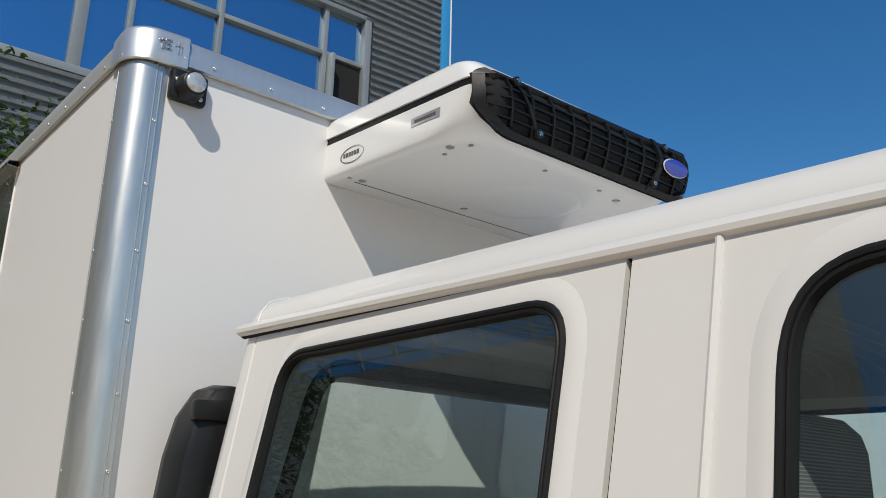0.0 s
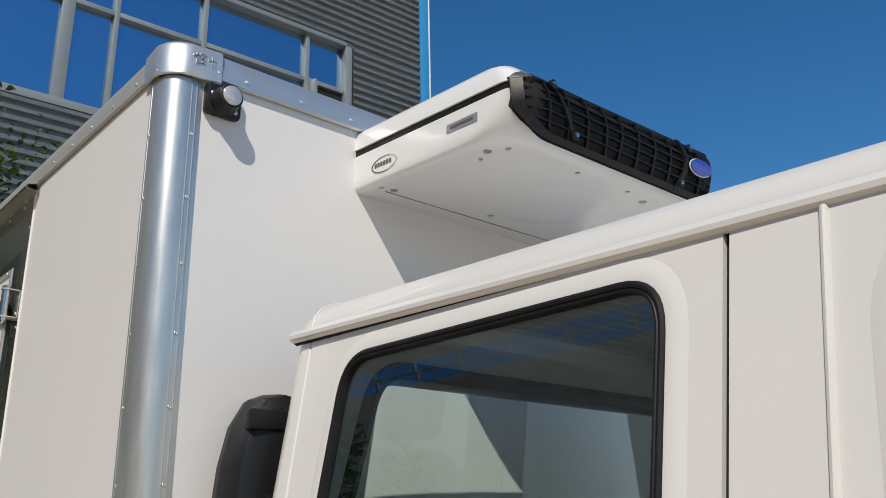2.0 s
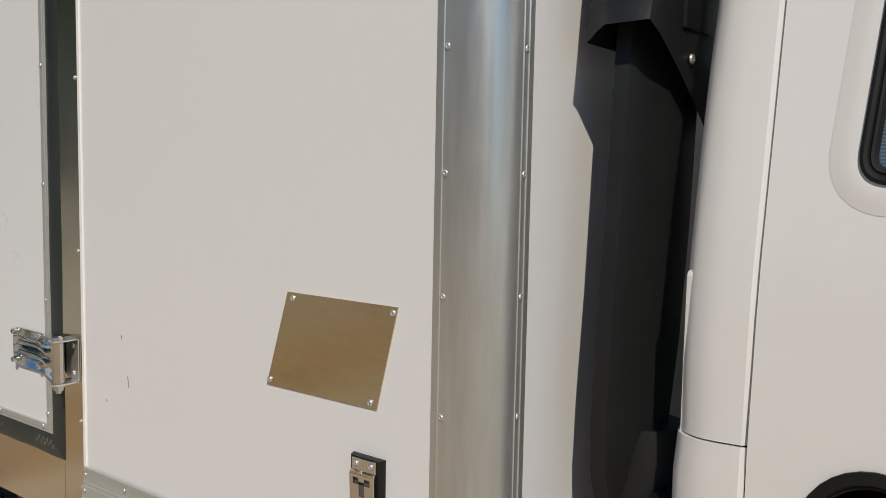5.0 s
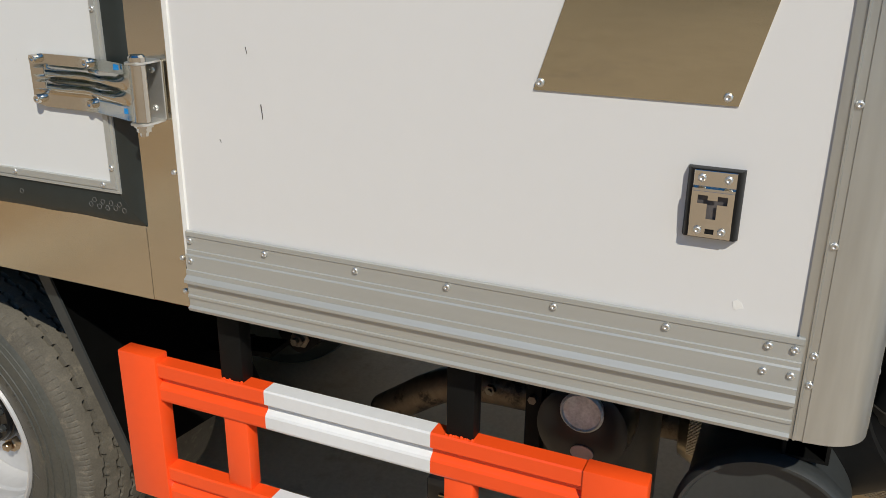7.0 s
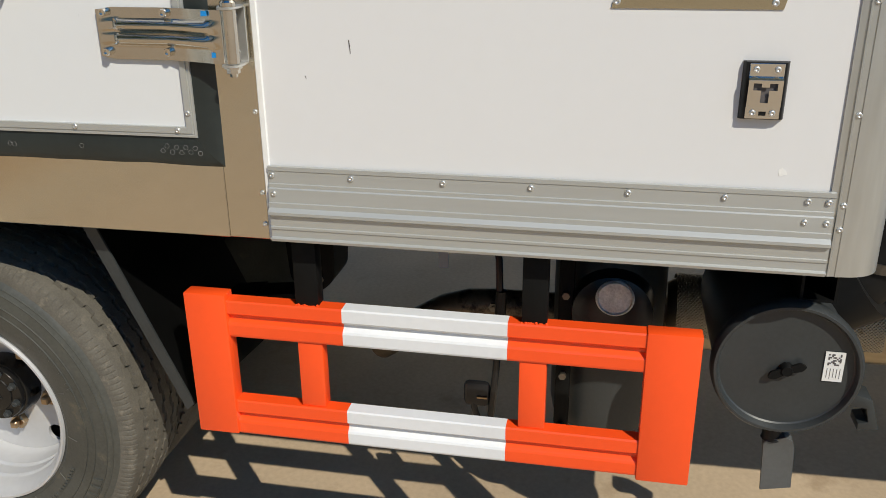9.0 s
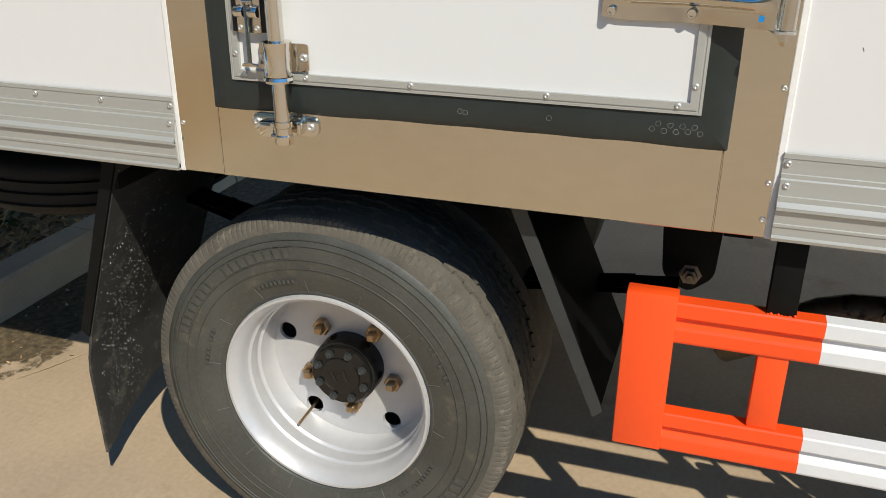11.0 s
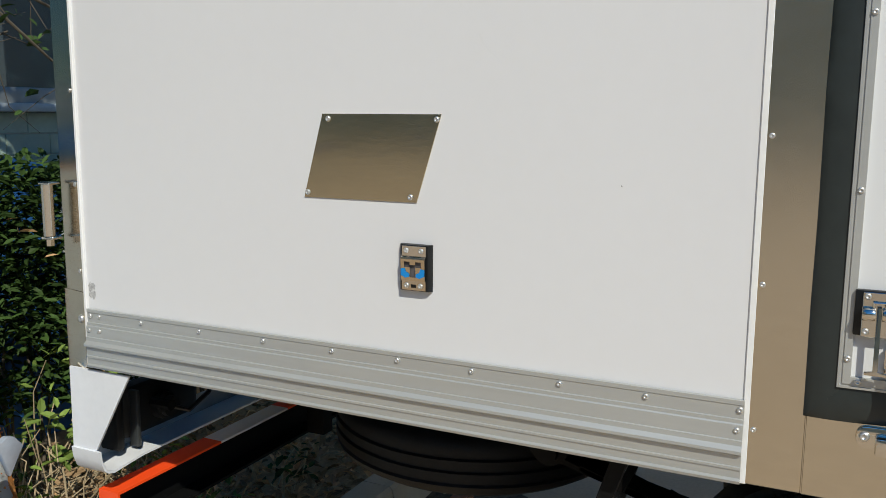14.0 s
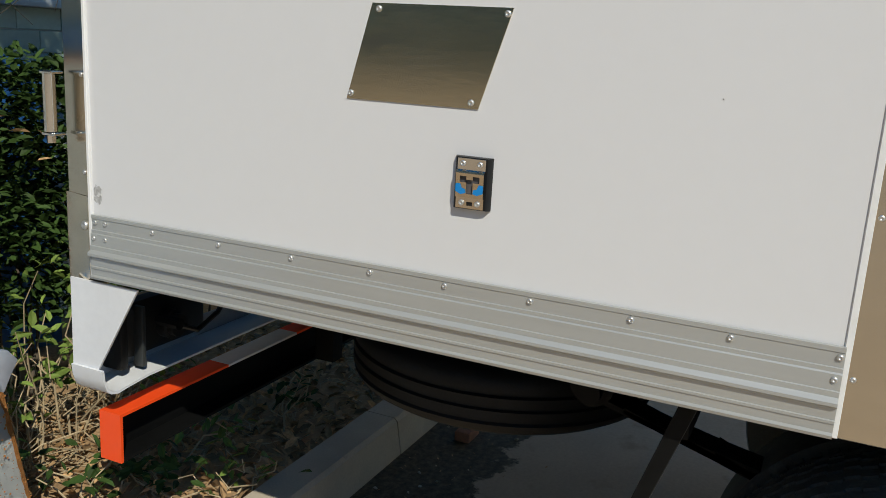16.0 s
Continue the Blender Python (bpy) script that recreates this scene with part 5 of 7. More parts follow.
    for k in range(5):
        t = radians(52 - 72 * k)
        c = (x0, cy + 0.106 * math.cos(t), cz + 0.106 * math.sin(t))
        n = lathe([(0.0250, 0.149), (0.0250, 0.1445), (0.0200, 0.1440), (0.0200, 0.126), (0.0175, 0.1235), (0.0, 0.1235)], c, "x", 6)
        nut = part("wheel_nut", n, ZINC, wheel, "yellow zinc wheel nut", smooth=0)
        part("stud", box(x0 + 0.108, x0 + 0.125, c[1] - 0.0095, c[1] + 0.0095, c[2] - 0.0095, c[2] + 0.0095, 0.003, 1), ZINC, nut)
    vt = radians(19 - 72)
    vy, vz = cy + 0.163 * math.cos(vt), cz + 0.163 * math.sin(vt)
    part("valve_stem", tube([(x0 + 0.16, vy, vz), (x0 + 0.10, vy + 0.004, vz - 0.006), (x0 + 0.075, vy + 0.010, vz - 0.016)], 0.0035, 8), ZINC, wheel)
    # inner twin tyre
    sh = 0.245
    bm = lathe([(0.20, sh), (0.30, sh - 0.012), (0.345, sh - 0.006), (0.378, sh + 0.012), (R, sh + 0.028), (R, sh + 0.17), (R - 0.03, sh + 0.2), (0.25, sh + 0.205), (0.20, sh + 0.2)], (x0, cy, cz), "x", 96)
    part("inner_tyre", bm, TREAD, wheel, "inner twin tyre")
    bm = bmesh.new()
    for k in range(72):
        t = 2 * math.pi * k / 72
        own = box(-0.010, 0.010, -0.010, 0.010, -0.004, 0.004)
        join(bm, own, Matrix.Translation((x0 + sh + 0.018, cy + 0.384 * math.cos(t), cz + 0.384 * math.sin(t))) @ Matrix.Rotation(t - math.pi / 2, 4, "X") @ Matrix.Rotation(0.8, 4, "Y"))
    part("shoulder_block", bm, TREAD, wheel, smooth=0)["kind"] = "stuff"
    return wheel


CY, CZ, TR = 1.778, 0.393, 0.391
dual_wheel(0.402, Matrix.LocRotScale((0.086, CY, CZ), None, (1.0, 0.9735, 0.9735)))
# far twin wheel, plain
part("far_tyre", lathe([(0.2, 1.26), (0.34, 1.25), (0.385, 1.28), (TR, 1.30), (TR, 1.60), (0.36, 1.65), (0.2, 1.65)], (0, CY, CZ), "x", 64), TYRE, truck)
part("front_tyre", lathe([(0.1, 0.14), (0.34, 0.13), (0.385, 0.15), (TR, 0.17), (TR, 0.30), (0.36, 0.33), (0.1, 0.33)], (0, -1.95, CZ), "x", 64), TYRE, truck)
part("front_tyre", lathe([(0.1, 1.40), (0.36, 1.40), (TR, 1.43), (TR, 1.56), (0.36, 1.60), (0.1, 1.60)], (0, -1.95, CZ), "x", 64), TYRE, truck)
part("axle", tube([(0.3, CY, CZ), (1.4, CY, CZ)], 0.065, 20), CHASSIS, truck, "rear axle tube")
part("axle_housing", lathe([(0.06, 0.66), (0.15, 0.72), (0.18, 0.82), (0.15, 0.94), (0.06, 1.0)], (0, CY, CZ), "x", 28), CHASSIS, truck)


def chassis():
    for x in (0.47, 1.18):
        part("chassis_rail", box(x + 0.03, x + 0.095, -2.2, 3.30, 0.69, 0.85, 0.006), CHASSIS, truck, "black steel chassis rail")
    for y in (-0.3, 0.55, 1.25, 2.3, 2.95):
        part("cross_member", box(0.565, 1.21, y, y + 0.07, 0.73, 0.84, 0.005), CHASSIS, truck)
    for y in (0.2, 0.62, 1.0, 2.15, 2.55, 2.9, 3.15):
        part("floor_bearer", box(0.25, XF - 0.25, y, y + 0.05, 0.78, 0.862), CHASSIS, truck)
    # leaf spring with eye bolt
    for k in range(6):
        z = 0.60 - 0.014 * k
        span = 0.66 - 0.09 * k
        path = [(0.40, CY - span + 2 * span * i / 14, z + 0.12 * (0.5 + (i / 14 - 0.5) * span / 0.66) - 0.07 * (1 - ((i - 7) / 7) ** 2)) for i in range(15)]
        rings = [[(p[0] - 0.035, p[1], p[2] - 0.006), (p[0] + 0.035, p[1], p[2] - 0.006), (p[0] + 0.035, p[1], p[2] + 0.006), (p[0] - 0.035, p[1], p[2] + 0.006)] for p in path]
        part("leaf_spring", ring_mesh(rings), CHASSIS, truck, smooth=0)
    part("spring_hanger", prism(rounded([(1.04, 0.80), (1.17, 0.80), (1.155, 0.60), (1.10, 0.565), (1.050, 0.605)], 0.02, 4), "x", 0.45, 0.56, 0.0), CHASSIS, truck, "black spring hanger")
    part("eye_bolt", lathe([(0.0, 0.422), (0.0085, 0.422), (0.0085, 0.432), (0.0155, 0.432), (0.0155, 0.446), (0.024, 0.447), (0.024, 0.455), (0.0, 0.455)], (0, 1.098, 0.608), "x", 6), WORN, truck, "worn steel spring bolt", smooth=0)
    part("spring_hanger", prism(rounded([(2.36, 0.84), (2.47, 0.84), (2.455, 0.725), (2.415, 0.695), (2.37, 0.72)], 0.02, 4), "x", 0.34, 0.45), CHASSIS, truck)
    part("eye_bolt", lathe([(0.0, 0.32), (0.024, 0.32), (0.024, 0.345), (0.0, 0.345)], (0, 2.412, 0.735), "x", 12), CHASSIS, truck)
    part("cross_tube", tube([(0.40, 1.05, 0.76), (0.55, 0.60, 0.775), (0.62, 0.35, 0.77)], 0.022, 12), CHASSIS, truck)
    part("brake_hose", tube([(0.30, 0.655, 0.82), (0.28, 0.640, 0.756), (0.28, 0.636, 0.639), (0.28, 0.643, 0.508), (0.28, 0.654, 0.383), (0.28, 0.664, 0.363), (0.28, 0.676, 0.365), (0.28, 0.690, 0.415), (0.28, 0.692, 0.449)], 0.0075, 8), BLACK, truck, "black hanging hose")
    cl = part("hose_clip", box(0.272, 0.294, 0.655, 0.712, 0.415, 0.475, 0.012), BLACK, truck, "black hose clip")
    part("clip_tab", box(0.268, 0.272, 0.660, 0.682, 0.440, 0.4435), ZINC, cl)
    part("hose_sleeve", tube([(0.28, 0.6345, 0.69), (0.28, 0.639, 0.56)], 0.0115, 10), PLASTIC, cl)
    part("pipe_bolt", lathe([(0.0, 0.545), (0.006, 0.545), (0.006, 0.552), (0.012, 0.552), (0.012, 0.562), (0.0, 0.562)], (0, 0.688, 0.520), "x", 6), WORN, truck)
    part("hose_bracket", prism(rounded([(0.742, 0.795), (0.762, 0.795), (0.760, 0.735), (0.741, 0.737)], 0.003, 3), "x", 0.268, 0.272), GREY_STEEL, truck, "small grey hose bracket")
    part("exhaust_bend", tube([(0.66, 1.00, 0.34), (0.62, 0.93, 0.40), (0.60, 0.865, 0.452), (0.60, 0.81, 0.485), (0.60, 0.75, 0.503), (0.60, 0.68, 0.507), (0.605, 0.55, 0.507), (0.61, 0.28, 0.515)], 0.040, 20), SCORCHED, truck, "heat-stained exhaust bend")
    # muffler: smooth drum, pressed shields over its upper half, raised band between them
    mc = (0.608, 0.522)
    m = part("muffler", lathe([(0.0, -1.0), (0.075, -1.0), (0.086, -0.97), (0.086, 0.25), (0.070, 0.285), (0.0, 0.29)], (mc[0], 0, mc[1]), "y", 40), EXHAUST, truck, "tan stained exhaust muffler with pressed shields")
    for ya, yb in ((-0.176, 0.265), (-0.226, -0.184), (-0.62, -0.306)):
        rings = [[(mc[0] - 0.0905 * math.cos(radians(a)), y, mc[1] + 0.0905 * math.sin(radians(a))) for a in range(-16, 175, 6)] for y in (ya, yb)]
        bm = ring_mesh(rings, False, False)
        bmesh.ops.solidify(bm, geom=bm.faces[:], thickness=0.0015)
        part("heat_shield", bm, MUFFLER, m, "pressed metal heat shield")
    part("muffler_band", lathe([(0.087, -0.296), (0.0925, -0.292), (0.0925, -0.276), (0.0895, -0.270), (0.0895, -0.252), (0.0925, -0.247), (0.0925, -0.234), (0.087, -0.230)], (mc[0], 0, mc[1]), "y", 40), EXHAUST, m)
    boss = part("shield_boss", lathe([(0.017, 0.528), (0.017, 0.518), (0.013, 0.514), (0.009, 0.518), (0.0, 0.520)], (0, -0.204, 0.555), "x", 18), SCORCHED, m)
    part("lock_wire", tube([(0.517, -0.204, 0.552), (0.512, -0.214, 0.575), (0.520, -0.200, 0.600), (0.535, -0.190, 0.615)], 0.0014, 6), WORN, boss)
    # upright drum-shaped tank with its mounting channel
    part("air_tank", lathe([(0.0, 0.34), (0.08, 0.35), (0.110, 0.375), (0.116, 0.41), (0.116, 0.735), (0.108, 0.765), (0.06, 0.785), (0.0, 0.79)], (0.395, 0.418, 0), "z", 36), CANISTER, truck, "dusty black tank behind the side guard")
    ch = part("tank_channel", box(0.262, 0.29, 0.488, 0.518, 0.36, 0.80, 0.004), CHASSIS, truck, "black mounting channel")
    for z in (0.40, 0.52, 0.70):
        part("channel_bolt", lathe([(0.0, 0.252), (0.008, 0.252), (0.008, 0.262), (0.0, 0.262)], (0, 0.503, z), "x", 6), WORN, ch)
    t = part("tank_drum", lathe([(0.0, 0.235), (0.058, 0.235), (0.078, 0.245), (0.082, 0.285), (0.082, 0.335), (0.0, 0.335)], (0, 0.412, 0.672), "x", 32), BLACK, truck, "black drum with a worn alloy cap")
    part("alloy_cap", lathe([(0.034, 0.238), (0.037, 0.224), (0.033, 0.220), (0.031, 0.224), (0.0, 0.226)], (0, 0.409, 0.716), "x", 28), REFLECTOR, t, "worn alloy cap")
    part("tank_label", prism([(0.406 + 0.02 * math.cos(i * math.pi / 8), 0.634 + 0.014 * math.sin(i * math.pi / 8)) for i in range(16)], "x", 0.2325, 0.2355), BADGE_SILVER, t)
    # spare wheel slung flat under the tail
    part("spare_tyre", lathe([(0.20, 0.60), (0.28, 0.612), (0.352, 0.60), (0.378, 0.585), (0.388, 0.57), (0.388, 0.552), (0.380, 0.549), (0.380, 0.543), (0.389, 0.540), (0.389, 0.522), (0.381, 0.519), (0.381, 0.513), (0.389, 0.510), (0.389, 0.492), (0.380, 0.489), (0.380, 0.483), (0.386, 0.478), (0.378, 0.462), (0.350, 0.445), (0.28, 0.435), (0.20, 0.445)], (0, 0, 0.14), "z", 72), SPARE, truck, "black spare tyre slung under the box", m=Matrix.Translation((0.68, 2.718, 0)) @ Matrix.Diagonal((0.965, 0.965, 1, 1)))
    part("spare_carrier", tube([(0.68, 2.705, 0.56), (0.68, 2.705, 0.86)], 0.03, 12), CHASSIS, truck)


chassis()


def side_guard():
    """Orange and white guard: end plates, two fluted rails, posts and hangers."""
    x = 0.022
    g = part("side_guard", box(x - 0.004, x + 0.03, 1.110, 1.192, 0.462, 0.758, 0.003), ORANGE, truck, "orange and white painted side guard")
    part("end_plate", box(x - 0.004, x + 0.03, 0.264, 0.355, 0.456, 0.750, 0.003), ORANGE, g)
    for zc in (0.7085, 0.4985):
        prof = [(x + 0.03, zc + 0.0375), (x + 0.002, zc + 0.0375), (x, zc + 0.0345), (x, zc + 0.012), (x + 0.003, zc + 0.009), (x + 0.010, zc + 0.004), (x + 0.010, zc - 0.002), (x + 0.002, zc - 0.008), (x, zc - 0.012), (x, zc - 0.032), (x + 0.002, zc - 0.036), (x + 0.03, zc - 0.036)]
        for y0, y1, mat in ((0.355, 0.590, ORANGE), (0.590, 0.889, WHITE), (0.889, 1.110, ORANGE)):
            part("guard_rail", prism(prof, "y", y0, y1), mat, g, smooth=20)
    for y in (0.545, 0.955):
        part("guard_post", box(x + 0.005, x + 0.034, y - 0.024, y + 0.024, 0.536, 0.672, 0.003), ORANGE, g)
        part("guard_hanger", box(x + 0.006, x + 0.036, y - 0.022, y + 0.022, 0.746, 0.87, 0.002), CHASSIS, g, "black guard hanger")
        bm = bmesh.new()
        rnd = random.Random(int(y * 100))
        for k in range(9):
            own = bmesh.new()
            bmesh.ops.create_icosphere(own, subdivisions=1, radius=rnd.uniform(0.0014, 0.0032))
            join(bm, own, Matrix.Translation((x + 0.005, y - 0.02 + 0.005 * k + rnd.uniform(-0.002, 0.002), 0.7465 + rnd.uniform(-0.001, 0.0015))))
        part("weld", bm, ORANGE, g)


side_guard()


def mud_flaps():
    # rear flap: rubber hung from a slanting bar, curled at the foot, speckled with dry splashes
    def back(z):
        if z > 0.475:
            return 2.178 + 0.335 * (0.872 - z)
        return 2.311 + 0.026 * min(1.0, (0.475 - z) / 0.1)
    rings = []
    for i in range(21):
        t = i / 20
        ring = []
        for j in range(11):
            q = j / 10
            z = 0.872 - t * (0.735 - 0.13 * q * (1 if q > 0.1 else 0.6))
            curl = 0.045 * max(0.0, t - 0.5) * math.sin(q * 3.14)
            ring.append((0.056 + 0.43 * q + 0.02 * max(0.0, t - 0.6) * (1 - q), back(z) + 0.012 * q + curl, z))
        rings.append(ring)
    bm = ring_mesh(rings, False, False)
    bmesh.ops.solidify(bm, geom=bm.faces[:], thickness=0.006)
    part("mud_flap", bm, FLAP, truck, "black rubber mud flap speckled with dried splashes")
    part("flap_bar", prism([(2.172, 0.876), (2.200, 0.876), (2.330, 0.470), (2.312, 0.456)], "x", 0.048, 0.053), CHASSIS, truck, "slanting flat steel flap bar")
    part("flap_stay", box(0.06, 0.50, 2.185, 2.205, 0.80, 0.86, 0.004), CHASSIS, truck)
    # dried splashes on the flap
    rnd = random.Random(8)
    bm = bmesh.new()
    for k in range(650):
        q = min(1.0, abs(rnd.gauss(0.27, 0.13)))
        t = min(0.97, rnd.betavariate(2.2, 1.6))
        z = 0.872 - t * (0.735 - 0.13 * q)
        c = Vector((0.056 + 0.43 * q, back(z) + 0.012 * q + 0.045 * max(0.0, t - 0.5) * math.sin(q * 3.14) - 0.0065, z))
        r = 0.0004 + 0.0013 * rnd.random() ** 3
        a = [bm.verts.new(c + Vector((r * math.cos(u), -0.0006, r * 1.2 * math.sin(u)))) for u in (0.3, 1.5, 2.8, 4.0, 5.2)]
        bm.faces.new(a)
    part("dried_splash", bm, PAPER, truck, smooth=0)["kind"] = "stuff"
    # front flap: hung from a slanting flat bar
    part("flap_bar", prism([(1.402, 0.876), (1.375, 0.876), (1.215, 0.50), (1.232, 0.485)], "x", 0.048, 0.053), CANISTER, truck, "slanting flat steel flap bar")
    bm2 = bmesh.new()
    a = [bm2.verts.new(p) for p in ((0.055, 1.398, 0.87), (0.055, 1.222, 0.49), (0.47, 1.222, 0.45), (0.47, 1.41, 0.87))]
    bm2.faces.new(a)
    bmesh.ops.solidify(bm2, geom=bm2.faces[:], thickness=0.005)
    part("mud_flap", bm2, CHASSIS, truck, "black rubber front mud flap")
    part("inner_arch", prism([(2.25, 0.862), (1.15, 0.862), (1.15, 0.85), (2.25, 0.85)], "x", 0.20, 0.50), CHASSIS, truck)


mud_flaps()


def air_cleaner():
    c = (0, 0.1135, 0.665)
    a = part("air_cleaner", lathe([(0.116, 0.44), (0.116, 0.125), (0.124, 0.122), (0.1265, 0.105), (0.1255, 0.092), (0.121, 0.085), (0.1165, 0.085), (0.1140, 0.090), (0.1130, 0.098), (0.1105, 0.1005), (0.104, 0.1010), (0.045, 0.0985), (0.020, 0.0965), (0.0, 0.096)], c, "x", 64), CANISTER, truck, "black round air cleaner with a wing nut")
    part("wing_nut", lathe([(0.013, 0.098), (0.013, 0.090), (0.009, 0.083), (0.0, 0.083)], c, "x", 10), CHASSIS, a)
    for s in (-1, 1):
        own = prism(rounded([(0.0, -0.005), (0.024 * s, -0.009), (0.034 * s, -0.003), (0.026 * s, 0.007), (0.0, 0.006)], 0.003, 3), "x", 0.0855, 0.0905)
        part("nut_wing", own, CHASSIS, a, m=Matrix.Translation((0, c[1], c[2])) @ Matrix.Rotation(radians(-24), 4, "X"))
    lab = part("label", box(0.0965, 0.0985, 0.021, 0.053, 0.647, 0.703), LABEL, a, "white paper label with print")
    rnd = random.Random(17)
    for k in range(5):
        part("print_bar", box(0.0960, 0.0964, 0.026 + 0.0052 * k, 0.0268 + 0.0052 * k, 0.651 + 0.004 * rnd.random(), 0.672), INK, lab)
    # block of small squares
    bm = bmesh.new()
    for i in range(8):
        for k in range(8):
            if rnd.random() < 0.52:
                box(0.0960, 0.0964, 0.0265 + 0.0027 * i, 0.0292 + 0.0027 * i, 0.678 + 0.0027 * k, 0.6807 + 0.0027 * k, bm=bm)
    part("print_block", bm, INK, lab, smooth=0)
    # rubber duckbill valve below
    part("valve_neck", lathe([(0.017, 0.560), (0.017, 0.500), (0.019, 0.494), (0.0, 0.494)], (0.145, 0.110, 0), "z", 18), PLASTIC, a)
    bill = [[(0.142 - d, y - w, z + 0.008), (0.142 - d, y + w, z - 0.004), (0.142 + d, y + w, z - 0.004), (0.142 + d, y - w, z + 0.008)] for z, y, w, d in ((0.498, 0.106, 0.017, 0.014), (0.490, 0.099, 0.025, 0.011), (0.470, 0.095, 0.027, 0.006), (0.384, 0.090, 0.027, 0.003))]
    part("dust_valve", ring_mesh(bill), VALVE, a, "grey rubber duckbill dust valve")
    part("cleaner_bracket", prism([(-0.020, 0.590), (-0.057, 0.579), (-0.077, 0.518), (-0.040, 0.514), (-0.040, 0.528), (-0.057, 0.532), (-0.050, 0.560), (-0.020, 0.562)], "x", 0.165, 0.215, 0.001), CANISTER, a, "black steel bracket")
    # square bearer tube, open at its end
    bm = bmesh.new()
    for y0, y1, z0, z1 in ((0.046, 0.051, 0.787, 0.862), (0.101, 0.106, 0.787, 0.862), (0.051, 0.101, 0.787, 0.792), (0.051, 0.101, 0.857, 0.862)):
        box(0.112, 0.40, y0, y1, z0, z1, bm=bm)
    part("bearer_tube", bm, CHASSIS, a)
    # rubber elbow up to the intake duct
    el = part("intake_elbow", tube([(0.30, 0.08, 0.72), (0.28, 0.0, 0.74), (0.27, -0.06, 0.80), (0.265, -0.08, 0.92), (0.262, -0.085, 1.06)], 0.062, 20), RUBBER, truck, "black rubber intake elbow")
    part("elbow_body", tube([(0.33, 0.11, 0.69), (0.29, 0.02, 0.72), (0.27, -0.045, 0.77)], 0.075, 20), RUBBER, el)
    for z, y, x in ((0.815, -0.068, 0.267), (1.03, -0.085, 0.262)):
        part("hose_clamp", lathe([(0.0645, z - 0.009), (0.067, z - 0.009), (0.067, z + 0.009), (0.0645, z + 0.009)], (x, y, 0), "z", 28), WORN if z < 1 else CHASSIS, el, "steel hose clamp")
    part("clamp_screw", tube([(0.20, -0.10, 1.03), (0.205, -0.155, 1.028)], 0.007, 8), ZINC, el, "brass clamp screw")
    part("clamp_screw", tube([(0.21, -0.06, 0.815), (0.215, -0.12, 0.82)], 0.007, 8), ZINC, el)
    part("elbow_sleeve", lathe([(0.064, 1.05), (0.0685, 1.056), (0.0690, 1.15), (0.066, 1.20), (0.055, 1.26)], (0.26, -0.088, 0), "z", 28), PLASTIC, el)


air_cleaner()


# the stack is drawn upright and set a little forward and up
PLACE = Matrix(((1, 0, 0, -0.005), (0, 1, 0, -0.010), (0, 0, 1.09, 1.823 - 1.09 * 1.803), (0, 0, 0, 1)))


def intake_duct():
    """Moulded intake stack behind the cab: hooded head on a tapering duct."""
    # outline in x, z at the front; the hood flares to a slanted open mouth
    SH = 0.028
    prof = [(0.088, 1.776), (0.096, 1.83), (0.112, 1.95), (0.135, 2.03), (0.175, 2.085), (0.215, 2.098), (0.40, 2.075), (0.40, 1.66), (0.30, 1.70), (0.262, 1.735), (0.205, 1.775), (0.155, 1.80), (0.125, 1.80)]
    rings = []
    # the hood leans in from its outer edge towards the cab
    for y, k, kz, lip in ((-0.124, 0.30, 0.80, 1.68), (-0.122, 0.45, 0.90, 1.715), (-0.118, 0.62, 0.95, 1.752), (-0.112, 0.78, 0.98, 1.787), (-0.104, 0.84, 0.985, 1.803), (-0.050, 0.91, 1.0, 1.798), (-0.036, 0.90, 0.995, 1.79), (-0.022, 0.895, 0.99, 1.778)):
        ring = []
        for x, z in prof:
            xx = SH + 0.38 + (x - 0.38) * k
            # the lower lip falls away towards the cab
            ring.append((xx, y, 1.80 + (z - 1.80) * kz if z > 1.83 else max(lip, 1.805) + 0.02 if z > 1.801 else lip))
        rings.append(ring)
    hood = ring_mesh(rings)
    hood.normal_update()
    low = [f for f in hood.faces if f.calc_center_median().z < 1.86 and f.normal.z < -0.25 and f.calc_center_median().x < 0.36]
    bmesh.ops.delete(hood, geom=low, context="FACES")
    h = part("intake_head", hood, PLASTIC, truck, "black plastic air intake stack behind the cab")
    part("head_step", box(0.235, 0.36, -0.126, -0.112, 1.80, 1.895, 0.005), PLASTIC, h)
    part("head_ledge", box(0.19, 0.38, -0.1245, -0.09, 2.018, 2.060, 0.006, 2), PLASTIC, h)
    duct = [(1.86, 0.205, 0.36), (1.76, 0.192, 0.35), (1.70, 0.188, 0.35), (1.55, 0.178, 0.34), (1.40, 0.163, 0.32), (1.30, 0.158, 0.295), (1.22, 0.165, 0.27), (1.19, 0.18, 0.255)]
    rings = []
    for z, xa, xb in duct:
        rings.append([(xa, -0.042, z), (xa + 0.006, -0.062, z), (xa + 0.06, -0.098, z), (xb - 0.02, -0.108, z), (xb, -0.10, z), (xb, -0.05, z)])
    part("duct", ring_mesh(rings), PLASTIC, h, "tapering black duct")
    part("duct_bracket", box(0.18, 0.29, -0.165, -0.12, 1.17, 1.215, 0.005), CHASSIS, h)
    part("bracket_bolt", tube([(0.24, -0.162, 1.165), (0.24, -0.185, 1.163)], 0.008, 8), STEEL, h)
    rivets([(0.262, -0.1225, 1.765)], h, "-y", 0.007)


intake_duct()
PLACE = Matrix.Identity(4)


